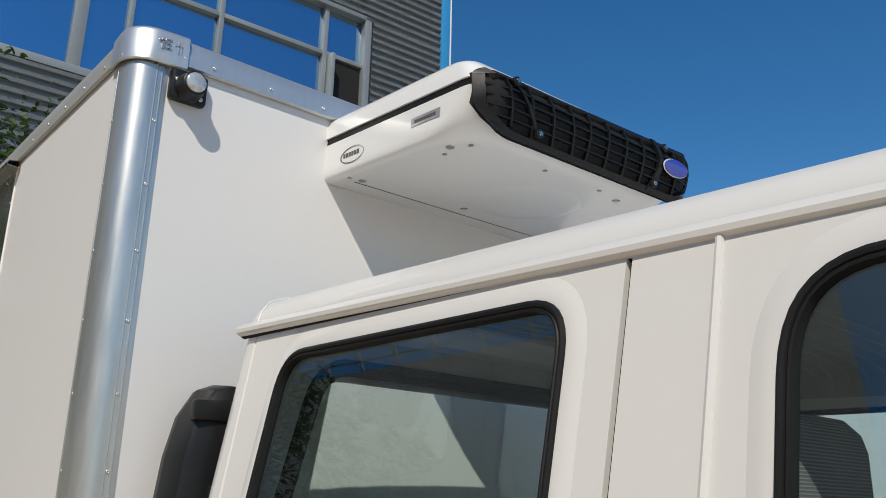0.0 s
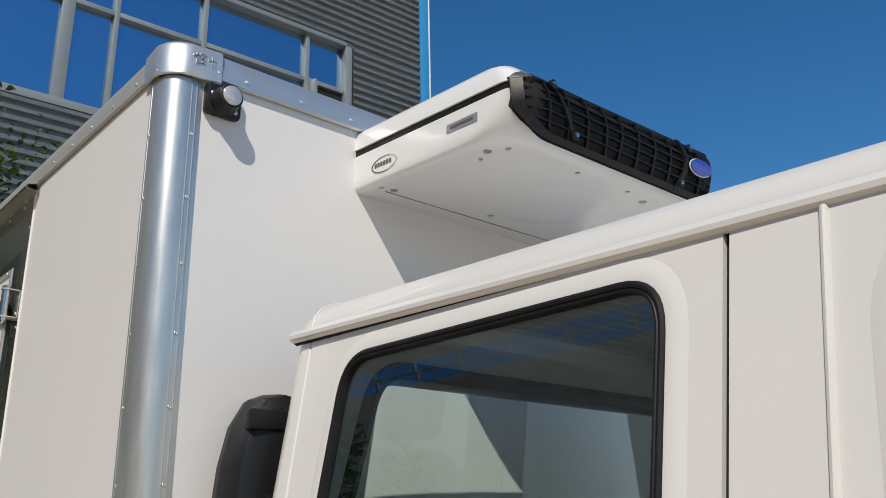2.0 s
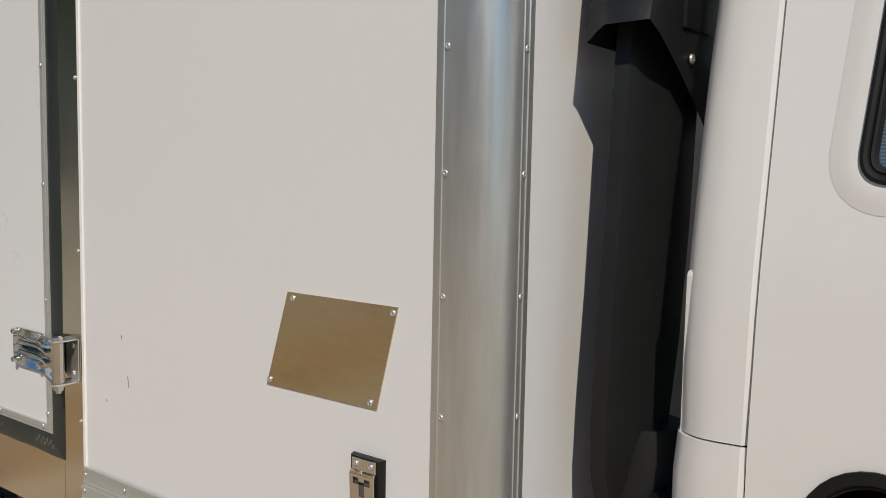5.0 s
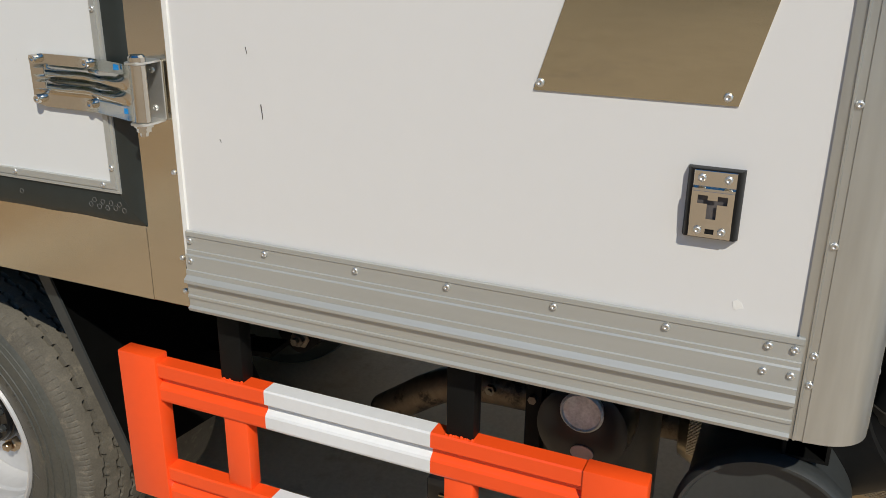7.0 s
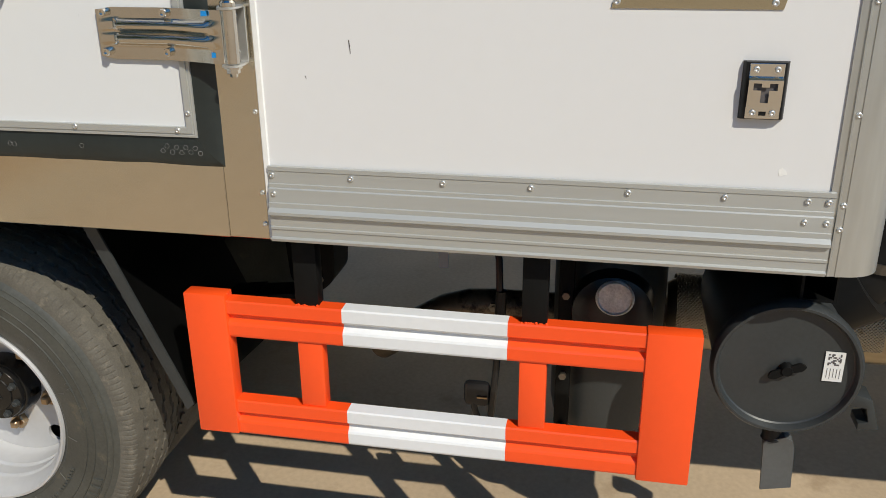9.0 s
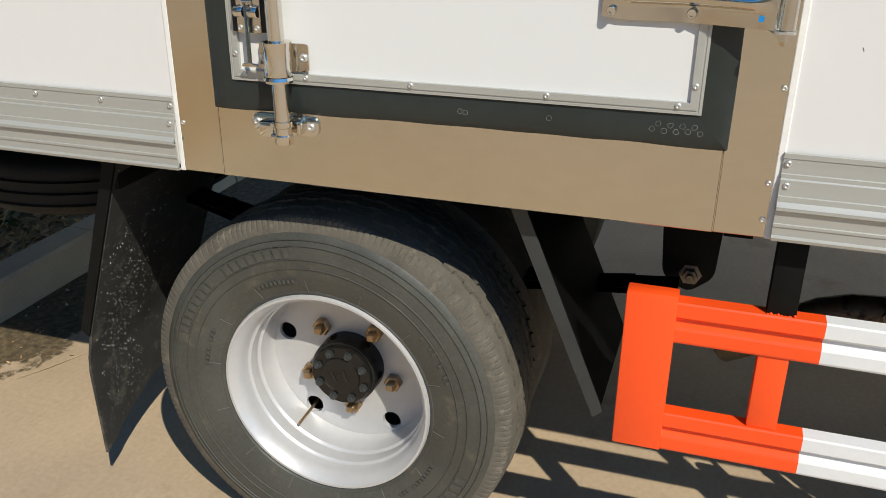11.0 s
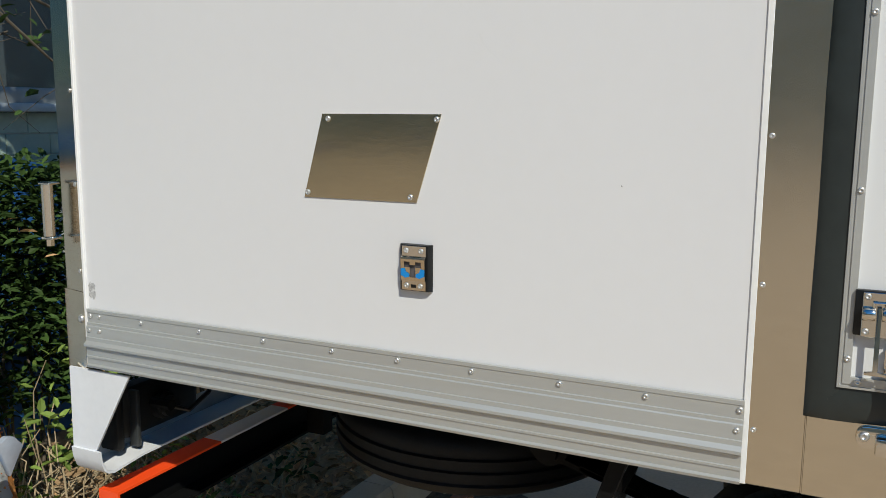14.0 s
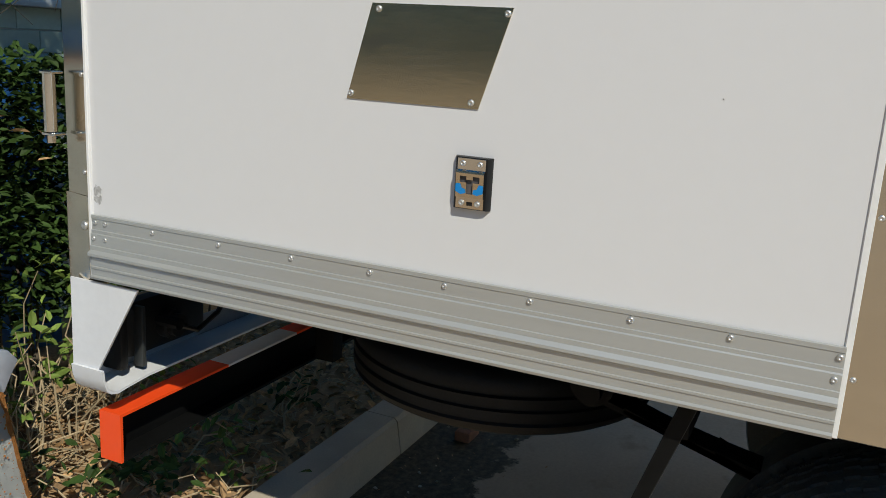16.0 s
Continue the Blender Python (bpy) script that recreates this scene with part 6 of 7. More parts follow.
def marker_lamp():
    l = part("marker_lamp", box(0.090, 0.186, -0.010, 0.021, 2.836, 2.918, 0.010), PLASTIC, truck, "small round marker lamp in a black housing", smooth=30)
    part("housing", lathe([(0.037, -0.008), (0.036, -0.022), (0.0315, -0.034), (0.0310, -0.05), (0.0265, -0.053)], (0.135, 0, 2.87), "y", 28), PLASTIC, l)
    part("lens", lathe([(0.0268, -0.050), (0.0250, -0.056), (0.0165, -0.061), (0.0, -0.0625)], (0.135, 0, 2.87), "y", 28), LENS, l, "clear ribbed lens")
    rivets([(0.104, -0.010, 2.885), (0.167, -0.010, 2.85)], l, "-y", 0.006)


marker_lamp()


# ---- refrigeration unit on the front wall ----
def cold_unit():
    m = Matrix.LocRotScale((0.964, 0.012, 2.7455), Euler((radians(3.0), 0, 0)), (1.075, 1.09, 1.03))
    u = new("refrigeration_unit")
    u.parent = truck
    u.matrix_basis = m
    u["label"] = "white refrigeration unit with a black grille on the front wall"
    HW = 0.375
    # section in y (out from wall) and z for bottom shell, mid stripe, top shell
    def shell(zs, name, mat, lab=""):
        rings = []
        for z, inset, front in zs:
            r = 0.045 + 0.10 * max(0.0, 1 - max(z, 0.0) / 0.105) ** 1.6
            pts = [(-HW - 0.004 + inset, 0.03), (-HW + inset, -front), (HW - inset, -front), (HW + 0.004 - inset, 0.03)]
            rings.append([(x, y, z) for x, y in rounded(pts, [0, r, r, 0], 10)])
        bm = ring_mesh(rings)
        return part(name, bm, mat, u, lab, smooth=38)
    shell([(-0.004, 0.022, 0.487), (-0.002, 0.012, 0.500), (0.004, 0.004, 0.514), (0.012, 0.001, 0.525), (0.030, 0.0, 0.541), (0.06, 0.0, 0.553), (0.100, 0.0, 0.559)], "lower_shell", UNIT, "glossy white lower shell")
    shell([(0.100, 0.004, 0.555), (0.121, 0.005, 0.553)], "stripe", RUBBER, "black seam stripe")
    shell([(0.121, 0.0, 0.553), (0.150, 0.002, 0.541), (0.172, 0.008, 0.521), (0.185, 0.020, 0.495), (0.192, 0.045, 0.455), (0.194, 0.09, 0.41)], "upper_shell", UNIT, "glossy white upper shell")
    # grille: a slanted rounded panel wrapped over the front
    def onface(a, b, lift=0.0):
        # a along x, b from 0 at the foot to 1 at the top
        z = -0.008 + 0.143 * b
        y = -0.540 - 0.034 * math.sin(min(1, b * 1.2) * math.pi / 2) + 0.06 * max(0, b - 0.6) ** 1.3
        wrap = max(0, abs(a) - 0.325) ** 2 * 15.0
        return (a, y - 0.012 - lift + wrap, z)
    gx = 0.378
    def corners(d, e):
        # stadium-like outline: big lower corners, tight upper ones
        pts = []
        for ca, cb, ra, rb, t0 in ((-gx + d + 0.105, e + 0.52 - e, 0.105, 0.52 - e, 180), (gx - d - 0.085, 0.48, 0.085, 0.48 - e, 270), (gx - d - 0.05, 0.62, 0.05, 0.38 - e, 0), (-gx + d + 0.02, 0.88, 0.02, 0.12 - e, 90)):
            for k in range(9):
                t = radians(t0 + 90 * k / 8)
                pts.append((ca + ra * math.cos(t), cb + rb * math.sin(t)))
        return pts
    outline = corners(0.0, 0.0)
    inner = corners(0.017, 0.10)
    rows = []
    for i in range(37):
        a = -gx + 0.002 + (2 * gx - 0.004) * i / 36
        k0 = min(1.0, max(0.0, (-gx + 0.105 - a) / 0.105, (a - gx + 0.085) / 0.085))
        k1 = min(1.0, max(0.0, (-gx + 0.02 - a) / 0.02, (a - gx + 0.05) / 0.05))
        lo = 0.52 * (1 - math.sqrt(1 - k0 * k0))
        hi = 1.0 - (0.12 if a < 0 else 0.38) * (1 - math.sqrt(1 - k1 * k1))
        rows.append([onface(a, lo + (hi - lo) * q / 8, 0.002) for q in range(9)])
    # no real recess: this black sheet paints its shade behind the bars
    part("grille_back", ring_mesh(rows, False, False), DARK, u, "near-black sheet behind the grille, painted as recess shade")
    part("grille_frame", sheet_with_hole(outline, [inner], lambda a, b: onface(a, b, 0.013), 0.012), PLASTIC, u, "black plastic grille frame")
    def span(a):
        lo = 0.10
        if a < -gx + 0.12:
            k = min(1.0, (-gx + 0.12 - a) / 0.105)
            lo = 0.10 + 0.42 * (1 - math.sqrt(max(0.0, 1 - k * k)))
        return lo, 0.90
    def bar(pts, w, name):
        rings = []
        for a, b in pts:
            p = Vector(onface(a, b, 0.010))
            rings.append([p + Vector((0, 0, w)), p + Vector((0, 0.012, w)), p + Vector((0, 0.012, -w)), p + Vector((0, 0, -w))])
        part(name, ring_mesh(rings), PLASTIC, u, smooth=0)
    for b in (0.27, 0.42, 0.57, 0.72):
        a0 = -gx + 0.016 + 0.105 * (1 - math.sqrt(max(0.0, 1 - (max(0.0, 0.52 - b) / 0.44) ** 2)))
        bar([(a0 + (gx - 0.02 - a0) * i / 12, b) for i in range(13)], 0.0022, "grille_bar")
    def vbar(pts, w, name="grille_bar", lift=0.012):
        rings = []
        for a, b in pts:
            p = Vector(onface(a, b, lift))
            rings.append([p + Vector((w, 0, 0)), p + Vector((w, 0.013, 0)), p + Vector((-w, 0.013, 0)), p + Vector((-w, 0, 0))])
        return part(name, ring_mesh(rings), PLASTIC, u, smooth=0)
    for k in range(10):
        a = -0.315 + 0.066 * k
        lean = -0.03 + 0.004 * k
        lo, hi = span(a)
        vbar([(a - lean * 0.0 + (0.03 * (1 - t)) * (1 if k < 4 else 0.4), lo + (hi - lo) * t) for t in (0, 0.25, 0.5, 0.75, 1)], 0.0026)
    vbar([(-0.292 + 0.085 * t, 0.88 - 0.70 * t) for t in (0, 0.25, 0.5, 0.75, 1)], 0.0055, "grille_band", 0.014)
    # broad slanted band before the badge
    vbar([(0.196 + 0.02 * math.sin(t * 3.1), 0.03 + 0.96 * t) for t in (0, 0.2, 0.4, 0.6, 0.8, 1)], 0.008, "grille_band", 0.016)
    ov = [(0.268 + 0.046 * math.cos(2 * math.pi * i / 32), 0.54 + 0.14 * math.sin(2 * math.pi * i / 32)) for i in range(32)]
    part("badge", sheet_with_hole(ov, [], lambda a, b: onface(a, b, 0.020), 0.004), BADGE_BLUE, u, "blue oval badge with a pale edge")
    rim = [(0.268 + 0.0495 * math.cos(2 * math.pi * i / 32), 0.54 + 0.155 * math.sin(2 * math.pi * i / 32)) for i in range(32)]
    part("badge_rim", sheet_with_hole(rim, [], lambda a, b: onface(a, b, 0.0185), 0.002), LABEL, u)
    for a0, a1 in ((0.244, 0.252), (0.255, 0.264), (0.267, 0.274), (0.277, 0.285), (0.288, 0.299)):
        part("badge_bar", sheet_with_hole([(a0, 0.50), (a1, 0.50), (a1, 0.58), (a0, 0.58)], [], lambda a, b: onface(a, b, 0.0218), 0.001), LABEL, u)
    for a, b in ((-0.292, 0.86), (-0.207, 0.19), (0.205, 0.16), (0.232, 0.88)):
        p = onface(a, b, 0.013)
        part("grille_boss", lathe([(0.011, 0.0), (0.011, -0.008), (0.008, -0.010), (0.0, -0.010)], p, "y", 16), PLASTIC, u)
        part("grille_screw", lathe([(0.006, -0.008), (0.0055, -0.0125), (0.0, -0.0125)], p, "y", 10), CHROME, u)
    # name plate and round mark on the side, plain
    part("side_plate", box(-HW - 0.0028, -HW + 0.002, -0.445, -0.345, 0.050, 0.072), BADGE_SILVER, u, "grey rating plate")
    part("plate_print", box(-HW - 0.0034, -HW - 0.0027, -0.432, -0.358, 0.057, 0.065), INK, u)
    oval = [(-0.115 + 0.050 * math.cos(2 * math.pi * i / 28), 0.045 + 0.022 * math.sin(2 * math.pi * i / 28)) for i in range(28)]
    inn = [(-0.1165 + 0.0482 * math.cos(2 * math.pi * i / 28), 0.0453 + 0.0206 * math.sin(2 * math.pi * i / 28)) for i in range(28)]
    part("side_mark", sheet_with_hole(oval, [inn], lambda a, b: (-HW - 0.0048 + 0.05 * max(0, 0.03 - b), a, b), 0.001), INK, u, "thin oval mark")
    for k in range(6):
        y = -0.078 - 0.0115 * k
        part("mark_bar", box(-HW - 0.0048, -HW + 0.003, y - 0.0075, y, 0.042, 0.053), INK, u)
    # underside: shallow drum bulge, screw wells
    part("bulge", lathe([(0.15, 0.0), (0.13, -0.003), (0.09, -0.005), (0.0, -0.0055)], (0.08, -0.27, -0.003), "z", 48), UNIT, u)
    for x, y in ((-0.324, -0.424), (0.21, -0.461), (-0.32, -0.083), (0.004, -0.107)):
        part("screw_well", lathe([(0.010, -0.004), (0.010, -0.0065), (0.0065, -0.007), (0.0, -0.005)], (x, y, 0), "z", 14), BADGE_SILVER, u)
    for x, y in ((-0.30, -0.466), (-0.303, -0.381), (-0.075, -0.478), (0.12, -0.48), (-0.354, -0.076)):
        part("screw_well", lathe([(0.006, -0.004), (0.006, -0.006), (0.0, -0.006)], (x, y, 0), "z", 10), BADGE_SILVER, u)
    part("seam", box(-0.33, 0.33, -0.062, -0.060, -0.0052, -0.003), INK, u)


cold_unit()


# ---- the cab ----
# cab coordinates to yard coordinates: the roof line falls a little towards the rear
PLACE = Matrix(((1, 0, 0, 0.015), (0, 1.04, 0, -0.212 + 1.04 * 0.2), (0, -0.037 * 1.04, 1.0897, 1.293 - 1.0897 * 1.3085 - 0.037 * 1.04 * 0.2), (0, 0, 0, 1)))
CX = 0.945   # middle of the cab


def cabx(z):
    pts = [(0.83, 0.118), (1.02, 0.098), (1.30, 0.098), (1.48, 0.110), (1.56, 0.122), (2.30, 0.247)]
    for (a, xa), (b, xb) in zip(pts, pts[1:]):
        if z <= b:
            return xa + (xb - xa) * (z - a) / (b - a)
    return pts[-1][1]


def drip(y):
    return 2.183 + 0.071 * (y + 0.215)


def near(u, v):
    return (cabx(v), u, v)


def far(u, v):
    return (2 * CX - cabx(v), u, v)


def lower_skin(ya, yb, place, z0=0.84, dx=0.0):
    rings = []
    zs = [z0, 0.87, 0.93, 1.0, 1.1, 1.2, 1.30, 1.38, 1.45, 1.5, 1.532]
    for z in zs:
        rings.append([(place(y, z)[0] + dx + (0.02 if z == z0 else 0.0) * (1 if place is near else -1), y, z) for y in (ya, (ya + yb) / 2, yb)])
    bm = ring_mesh(rings, False, False)
    return thicken(bm, Vector((0.012 if place is near else -0.012, 0, 0)))


def thicken(bm, by):
    """Give an open sheet a back face, moved by a vector."""
    ret = bmesh.ops.extrude_face_region(bm, geom=bm.faces[:], use_keep_orig=True)
    for v in ret["geom"]:
        if isinstance(v, bmesh.types.BMVert):
            v.co += by
    bmesh.ops.recalc_face_normals(bm, faces=bm.faces[:])
    return bm


def upper_skin(ya, yb, hole, place, la=0.0, lb=0.0):
    outer = [(ya + la, 1.53), (yb + lb, 1.53), (yb, drip(yb) - 0.010), ((ya + yb) / 2, drip((ya + yb) / 2) - 0.010), (ya, drip(ya) - 0.010)]
    return thicken(sheet_with_hole(outer, [hole] if hole else [], place, 0), Vector((0.012 if place is near else -0.012, 0, 0)))


LEAN = 0.032   # how far the pillars run back towards the sill
REAR_HOLE = rounded([(-0.360, 1.598), (-1.094, 1.588), (-1.116, 2.072), (-0.398, 2.108)], [0.035, 0.06, 0.075, 0.075], 8)
FRONT_HOLE = rounded([(-1.385, 1.575), (-2.0, 1.57), (-1.93, 2.02), (-1.40, 2.046)], [0.06, 0.05, 0.05, 0.11], 9)


def inset(loop, d):
    out = []
    n = len(loop)
    c = (sum(p[0] for p in loop) / n, sum(p[1] for p in loop) / n)
    for i in range(n):
        p = Vector(loop[i])
        t = (Vector(loop[(i + 1) % n]) - Vector(loop[i - 1])).normalized()
        nrm = Vector((t.y, -t.x))
        if nrm.dot(Vector(c) - p) < 0:
            nrm = -nrm
        out.append(tuple(p + nrm * d))
    return out


def cab_side(place, sign, prefix):
    """Rear corner, rear door, pillar and front door of one side, with rubber-framed panes."""
    lift = -sign
    def proud(k):
        return lambda u, v: (place(u, v)[0] + lift * k, u, v)
    shell = part("cab_door", upper_skin(-0.266, -1.199, REAR_HOLE, place, 0.0, LEAN), CAB, truck, "cream white rear cab door")
    part("door_skin", lower_skin(-0.266, -1.199 + LEAN, place), CAB, shell)
    front = part("cab_door", upper_skin(-1.332, -2.06, FRONT_HOLE, place, LEAN, 0.0), CAB, truck, "cream white front cab door")
    part("door_skin", lower_skin(-1.332 + LEAN, -2.06, place), CAB, front)
    pil = part("cab_pillar", upper_skin(-1.208, -1.328, None, place, LEAN, LEAN), CAB, truck, "cream white cab pillar")
    part("pillar_skin", lower_skin(-1.208 + LEAN, -1.328 + LEAN, place), CAB, pil)
    part("pillar_bead", tube([(place(0, z)[0] + lift * 0.001, -1.328 + LEAN * min(1.0, (2.10 - z) / 0.57), z) for z in (0.9, 1.1, 1.3, 1.48, 1.53, 1.8, drip(-1.328) - 0.012)], 0.0055, 8), CAB, pil)
    # rounded rear corner, in two stacked panels
    for name, za, zb, out in (("cab_corner", 1.3095, None, 0.0), ("cab_corner_lower", 0.84, 1.3075, 0.003)):
        rings = []
        top = zb if zb else drip(-0.2) - 0.008
        n = 10
        for i in range(n + 1):
            z = za + (top - za) * i / n
            xs = place(0, z)[0] + lift * out
            lean = -0.03 * max(0.0, z - 1.7)
            soft = 0.003 if (i == 0 and zb is None) or (i == n and zb) else 0.0
            ring = [(xs + lift * -soft, -0.258, z)]
            for k in range(7):
                t = k / 6 * math.pi / 2
                ring.append((xs + sign * (0.055 - 0.055 * math.cos(t)) + sign * soft, -0.225 + lean + (0.060 + out) * math.sin(t) - soft, z))
            ring.append((xs + sign * 0.25, -0.163 + lean + out - soft, z))
            rings.append(ring)
        bm = ring_mesh(rings, False, False)
        thicken(bm, Vector((sign * 0.006, -0.006, 0)))
        part(name, bm, CAB, truck, "rounded cream white cab corner")
    # dark gaps between the panels
    for ya, yb, k in ((-0.2575, -0.2665, 0.0), (-1.1985, -1.2085, 1.0)):
        rings = [[(place(y, z)[0] + sign * 0.010, y + k * LEAN * min(1.0, (2.10 - z) / 0.57), z) for y in (ya, yb)] for z in (0.86, 1.1, 1.3, 1.5, 1.53, drip(ya) - 0.012)]
        part("panel_gap", ring_mesh(rings, False, False), DARK, truck)
    # pressed edge, rubber and pane of each window
    for hole, own in ((REAR_HOLE, shell), (FRONT_HOLE, front)):
        steps = [(0.0, 0.0035), (-0.010, 0.0045), (-0.022, 0.003), (-0.034, 0.0002)]
        rings = [[proud(k)(*p) for p in inset(hole, d)] for d, k in steps]
        rr = ring_mesh([r + r[:1] for r in rings], False, False)
        part("pressed_edge", rr, CAB, own)
        rings = [[proud(k)(*p) for p in inset(hole, d)] for d, k in ((-0.003, 0.001), (-0.002, 0.007), (0.002, 0.0090), (0.006, 0.008), (0.0075, 0.0055), (0.0095, 0.0072), (0.0125, 0.0065), (0.014, 0.002), (0.015, -0.008))]
        part("window_rubber", ring_mesh([r + r[:1] for r in rings], False, False), RUBBER, own, "black rubber window seal")
        pane = sheet_with_hole(inset(hole, 0.012), [], proud(-0.004), 0)
        g = part("pane", pane, GLASS, own, "tinted cab window pane", smooth=0)
        g.visible_shadow = False
    # small print etched in the lower corner of the rear pane, as bars
    if prefix == "near":
        for a, b, c, d in ((-0.420, -0.430, 1.632, 1.636), (-0.434, -0.444, 1.631, 1.637), (-0.423, -0.444, 1.6245, 1.627), (-0.423, -0.443, 1.619, 1.6215), (-0.418, -0.421, 1.620, 1.6235)):
            part("etched_bar", sheet_with_hole([(a, c), (b, c), (b, d), (a, d)], [], proud(-0.0035), 0), BADGE_SILVER, shell)


cab_side(near, 1, "near")
cab_side(far, -1, "far")


def cab_roof():
    prof = [(0.216, 0.0), (0.217, 0.012), (0.224, 0.034), (0.242, 0.056), (0.28, 0.070), (0.36, 0.080), (0.50, 0.088), (0.70, 0.094), (CX, 0.096)]
    prof = prof + [(2 * CX - x, h) for x, h in prof[-2::-1]]
    rings = []
    for y, drop, shrink in ((-0.205, 0.055, 0.05), (-0.215, 0.028, 0.02), (-0.235, 0.010, 0.006), (-0.27, 0.002, 0.0), (-0.6, 0.0, 0.0), (-1.0, 0.0, 0.0), (-1.4, 0.0, 0.0), (-1.56, 0.0, 0.0), (-1.9, 0.003, 0.0), (-2.15, 0.025, 0.02), (-2.25, 0.06, 0.05)):
        rings.append([(CX + (x - CX) * (1 - shrink * 0.4), y, drip(y) - 0.004 + max(0.0, h - drop) ) for x, h in prof])
    bm = ring_mesh(rings, False, False)
    bmesh.ops.solidify(bm, geom=bm.faces[:], thickness=0.008)
    roof = part("cab_roof", bm, CAB, truck, "cream white cab roof")
    # folded drip rail along each side
    for s in (1, -1):
        rings = []
        for y in (-0.200, -0.206, -0.3, -0.6, -0.9, -1.2, -1.5, -1.8, -2.1):
            x = CX - s * (CX - 0.214)
            z = drip(y)
            k = 0.5 if y == -0.200 else 1.0
            rings.append([(x, y, z + 0.010 * k), (x - s * 0.008 * k, y, z + 0.004 * k), (x - s * 0.011 * k, y, z - 0.001), (x - s * 0.010 * k, y, z - 0.008 * k), (x - s * 0.004, y, z - 0.012 * k), (x + s * 0.008, y, z - 0.016)])
        part("drip_rail", ring_mesh(rings, False, False), CAB, roof)
        # black strip below the rail, painting the shade it throws
        rings = []
        for y in (-0.206, -0.6, -1.2, -2.1):
            x = CX - s * (CX - 0.214)
            z = drip(y)
            rings.append([(x + s * 0.001, y, z - 0.0135), (x + s * 0.010, y, z - 0.018)])
        part("drip_shade_strip", ring_mesh(rings, False, False), DARK, roof)
    # shallow bead over the roof
    for y in (-1.565,):
        part("roof_bead", tube([(CX + (x - CX), y, drip(y) - 0.002 + h) for x, h in prof], 0.007, 8), CAB, roof)
    part("roof_joint", tube([(CX + (x - CX), -0.272, drip(-0.272) - 0.0035 + h) for x, h in prof], 0.0016, 6), SEALANT, roof)
    rings = [[(CX + (x - CX) * 0.97, y, drip(y) - 0.03 + h) for x, h in prof] for y in (-0.33, -0.6, -1.0, -1.5, -2.1)]
    bm = ring_mesh(rings, False, False)
    bmesh.ops.solidify(bm, geom=bm.faces[:], thickness=0.005)
    part("roof_liner", bm, LINER, truck, "grey ribbed roof lining")
    for k in range(16):
        y = -0.38 - 0.045 * k
        part("liner_rib", tube([(CX + (x - CX) * 0.96, y, drip(y) - 0.034 + h) for x, h in prof[1:-1]], 0.005, 6), LINER, truck)


cab_roof()


def cab_rear():
    def lean(u, v):
        return (u, -0.235 - 0.19 * max(0.0, v - 1.72), v)
    hole = rounded([(0.285, 1.775), (1.495, 1.775), (1.435, 2.105), (0.345, 2.105)], [0.05, 0.05, 0.07, 0.07], 7)
    outer = [(0.20, 1.60), (2 * CX - 0.20, 1.60), (2 * CX - 0.20, 1.72), (2 * CX - 0.235, 2.19), (0.235, 2.19), (0.20, 1.72)]
    wall = part("cab_rear_wall", sheet_with_hole(outer, [hole], lean, 0.02), CAB, truck, "cream white rear cab wall")
    part("rear_lining", sheet_with_hole([(0.16, 1.60), (2 * CX - 0.16, 1.60), (2 * CX - 0.16, 1.72), (2 * CX - 0.25, 2.17), (0.25, 2.17), (0.16, 1.72)], [inset(hole, -0.02)], lambda u, v: (u, lean(u, v)[1] - 0.026, v), 0.004), LINER, wall)
    part("rear_wall_lower", box(0.19, 2 * CX - 0.19, -0.225, -0.205, 0.86, 1.62), CAB, wall)
    rings = [[lean(*p)[:1] + (lean(*p)[1] + k, p[1]) for p in inset(hole, d)] for d, k in ((-0.022, 0.012), (-0.018, 0.024), (-0.004, 0.026), (0.012, 0.020), (0.018, 0.0), (0.012, -0.036), (-0.004, -0.044), (-0.02, -0.040), (-0.024, -0.024))]
    part("rear_window_rubber", ring_mesh([r + r[:1] for r in rings], False, False), RUBBER, wall, "black rubber window seal")
    g = part("rear_pane", sheet_with_hole(inset(hole, 0.008), [], lambda u, v: (u, lean(u, v)[1] - 0.008, v), 0), REAR_GLASS, wall, "clear rear window pane", smooth=0)
    g.visible_shadow = False
    part("cab_floor", box(0.13, 2 * CX - 0.13, -2.2, -0.22, 0.86, 0.92), CHASSIS, truck)


cab_rear()
part("cab_rear_skirt", prism(rounded([(0.13, 0.805), (0.320, 0.738), (0.368, 0.775), (0.385, 1.50), (0.13, 1.50)], [0.015, 0.02, 0.02, 0.01, 0.01], 5), "y", -0.200, -0.172, 0.004), CAB, truck, "cream white panel at the foot of the cab rear")


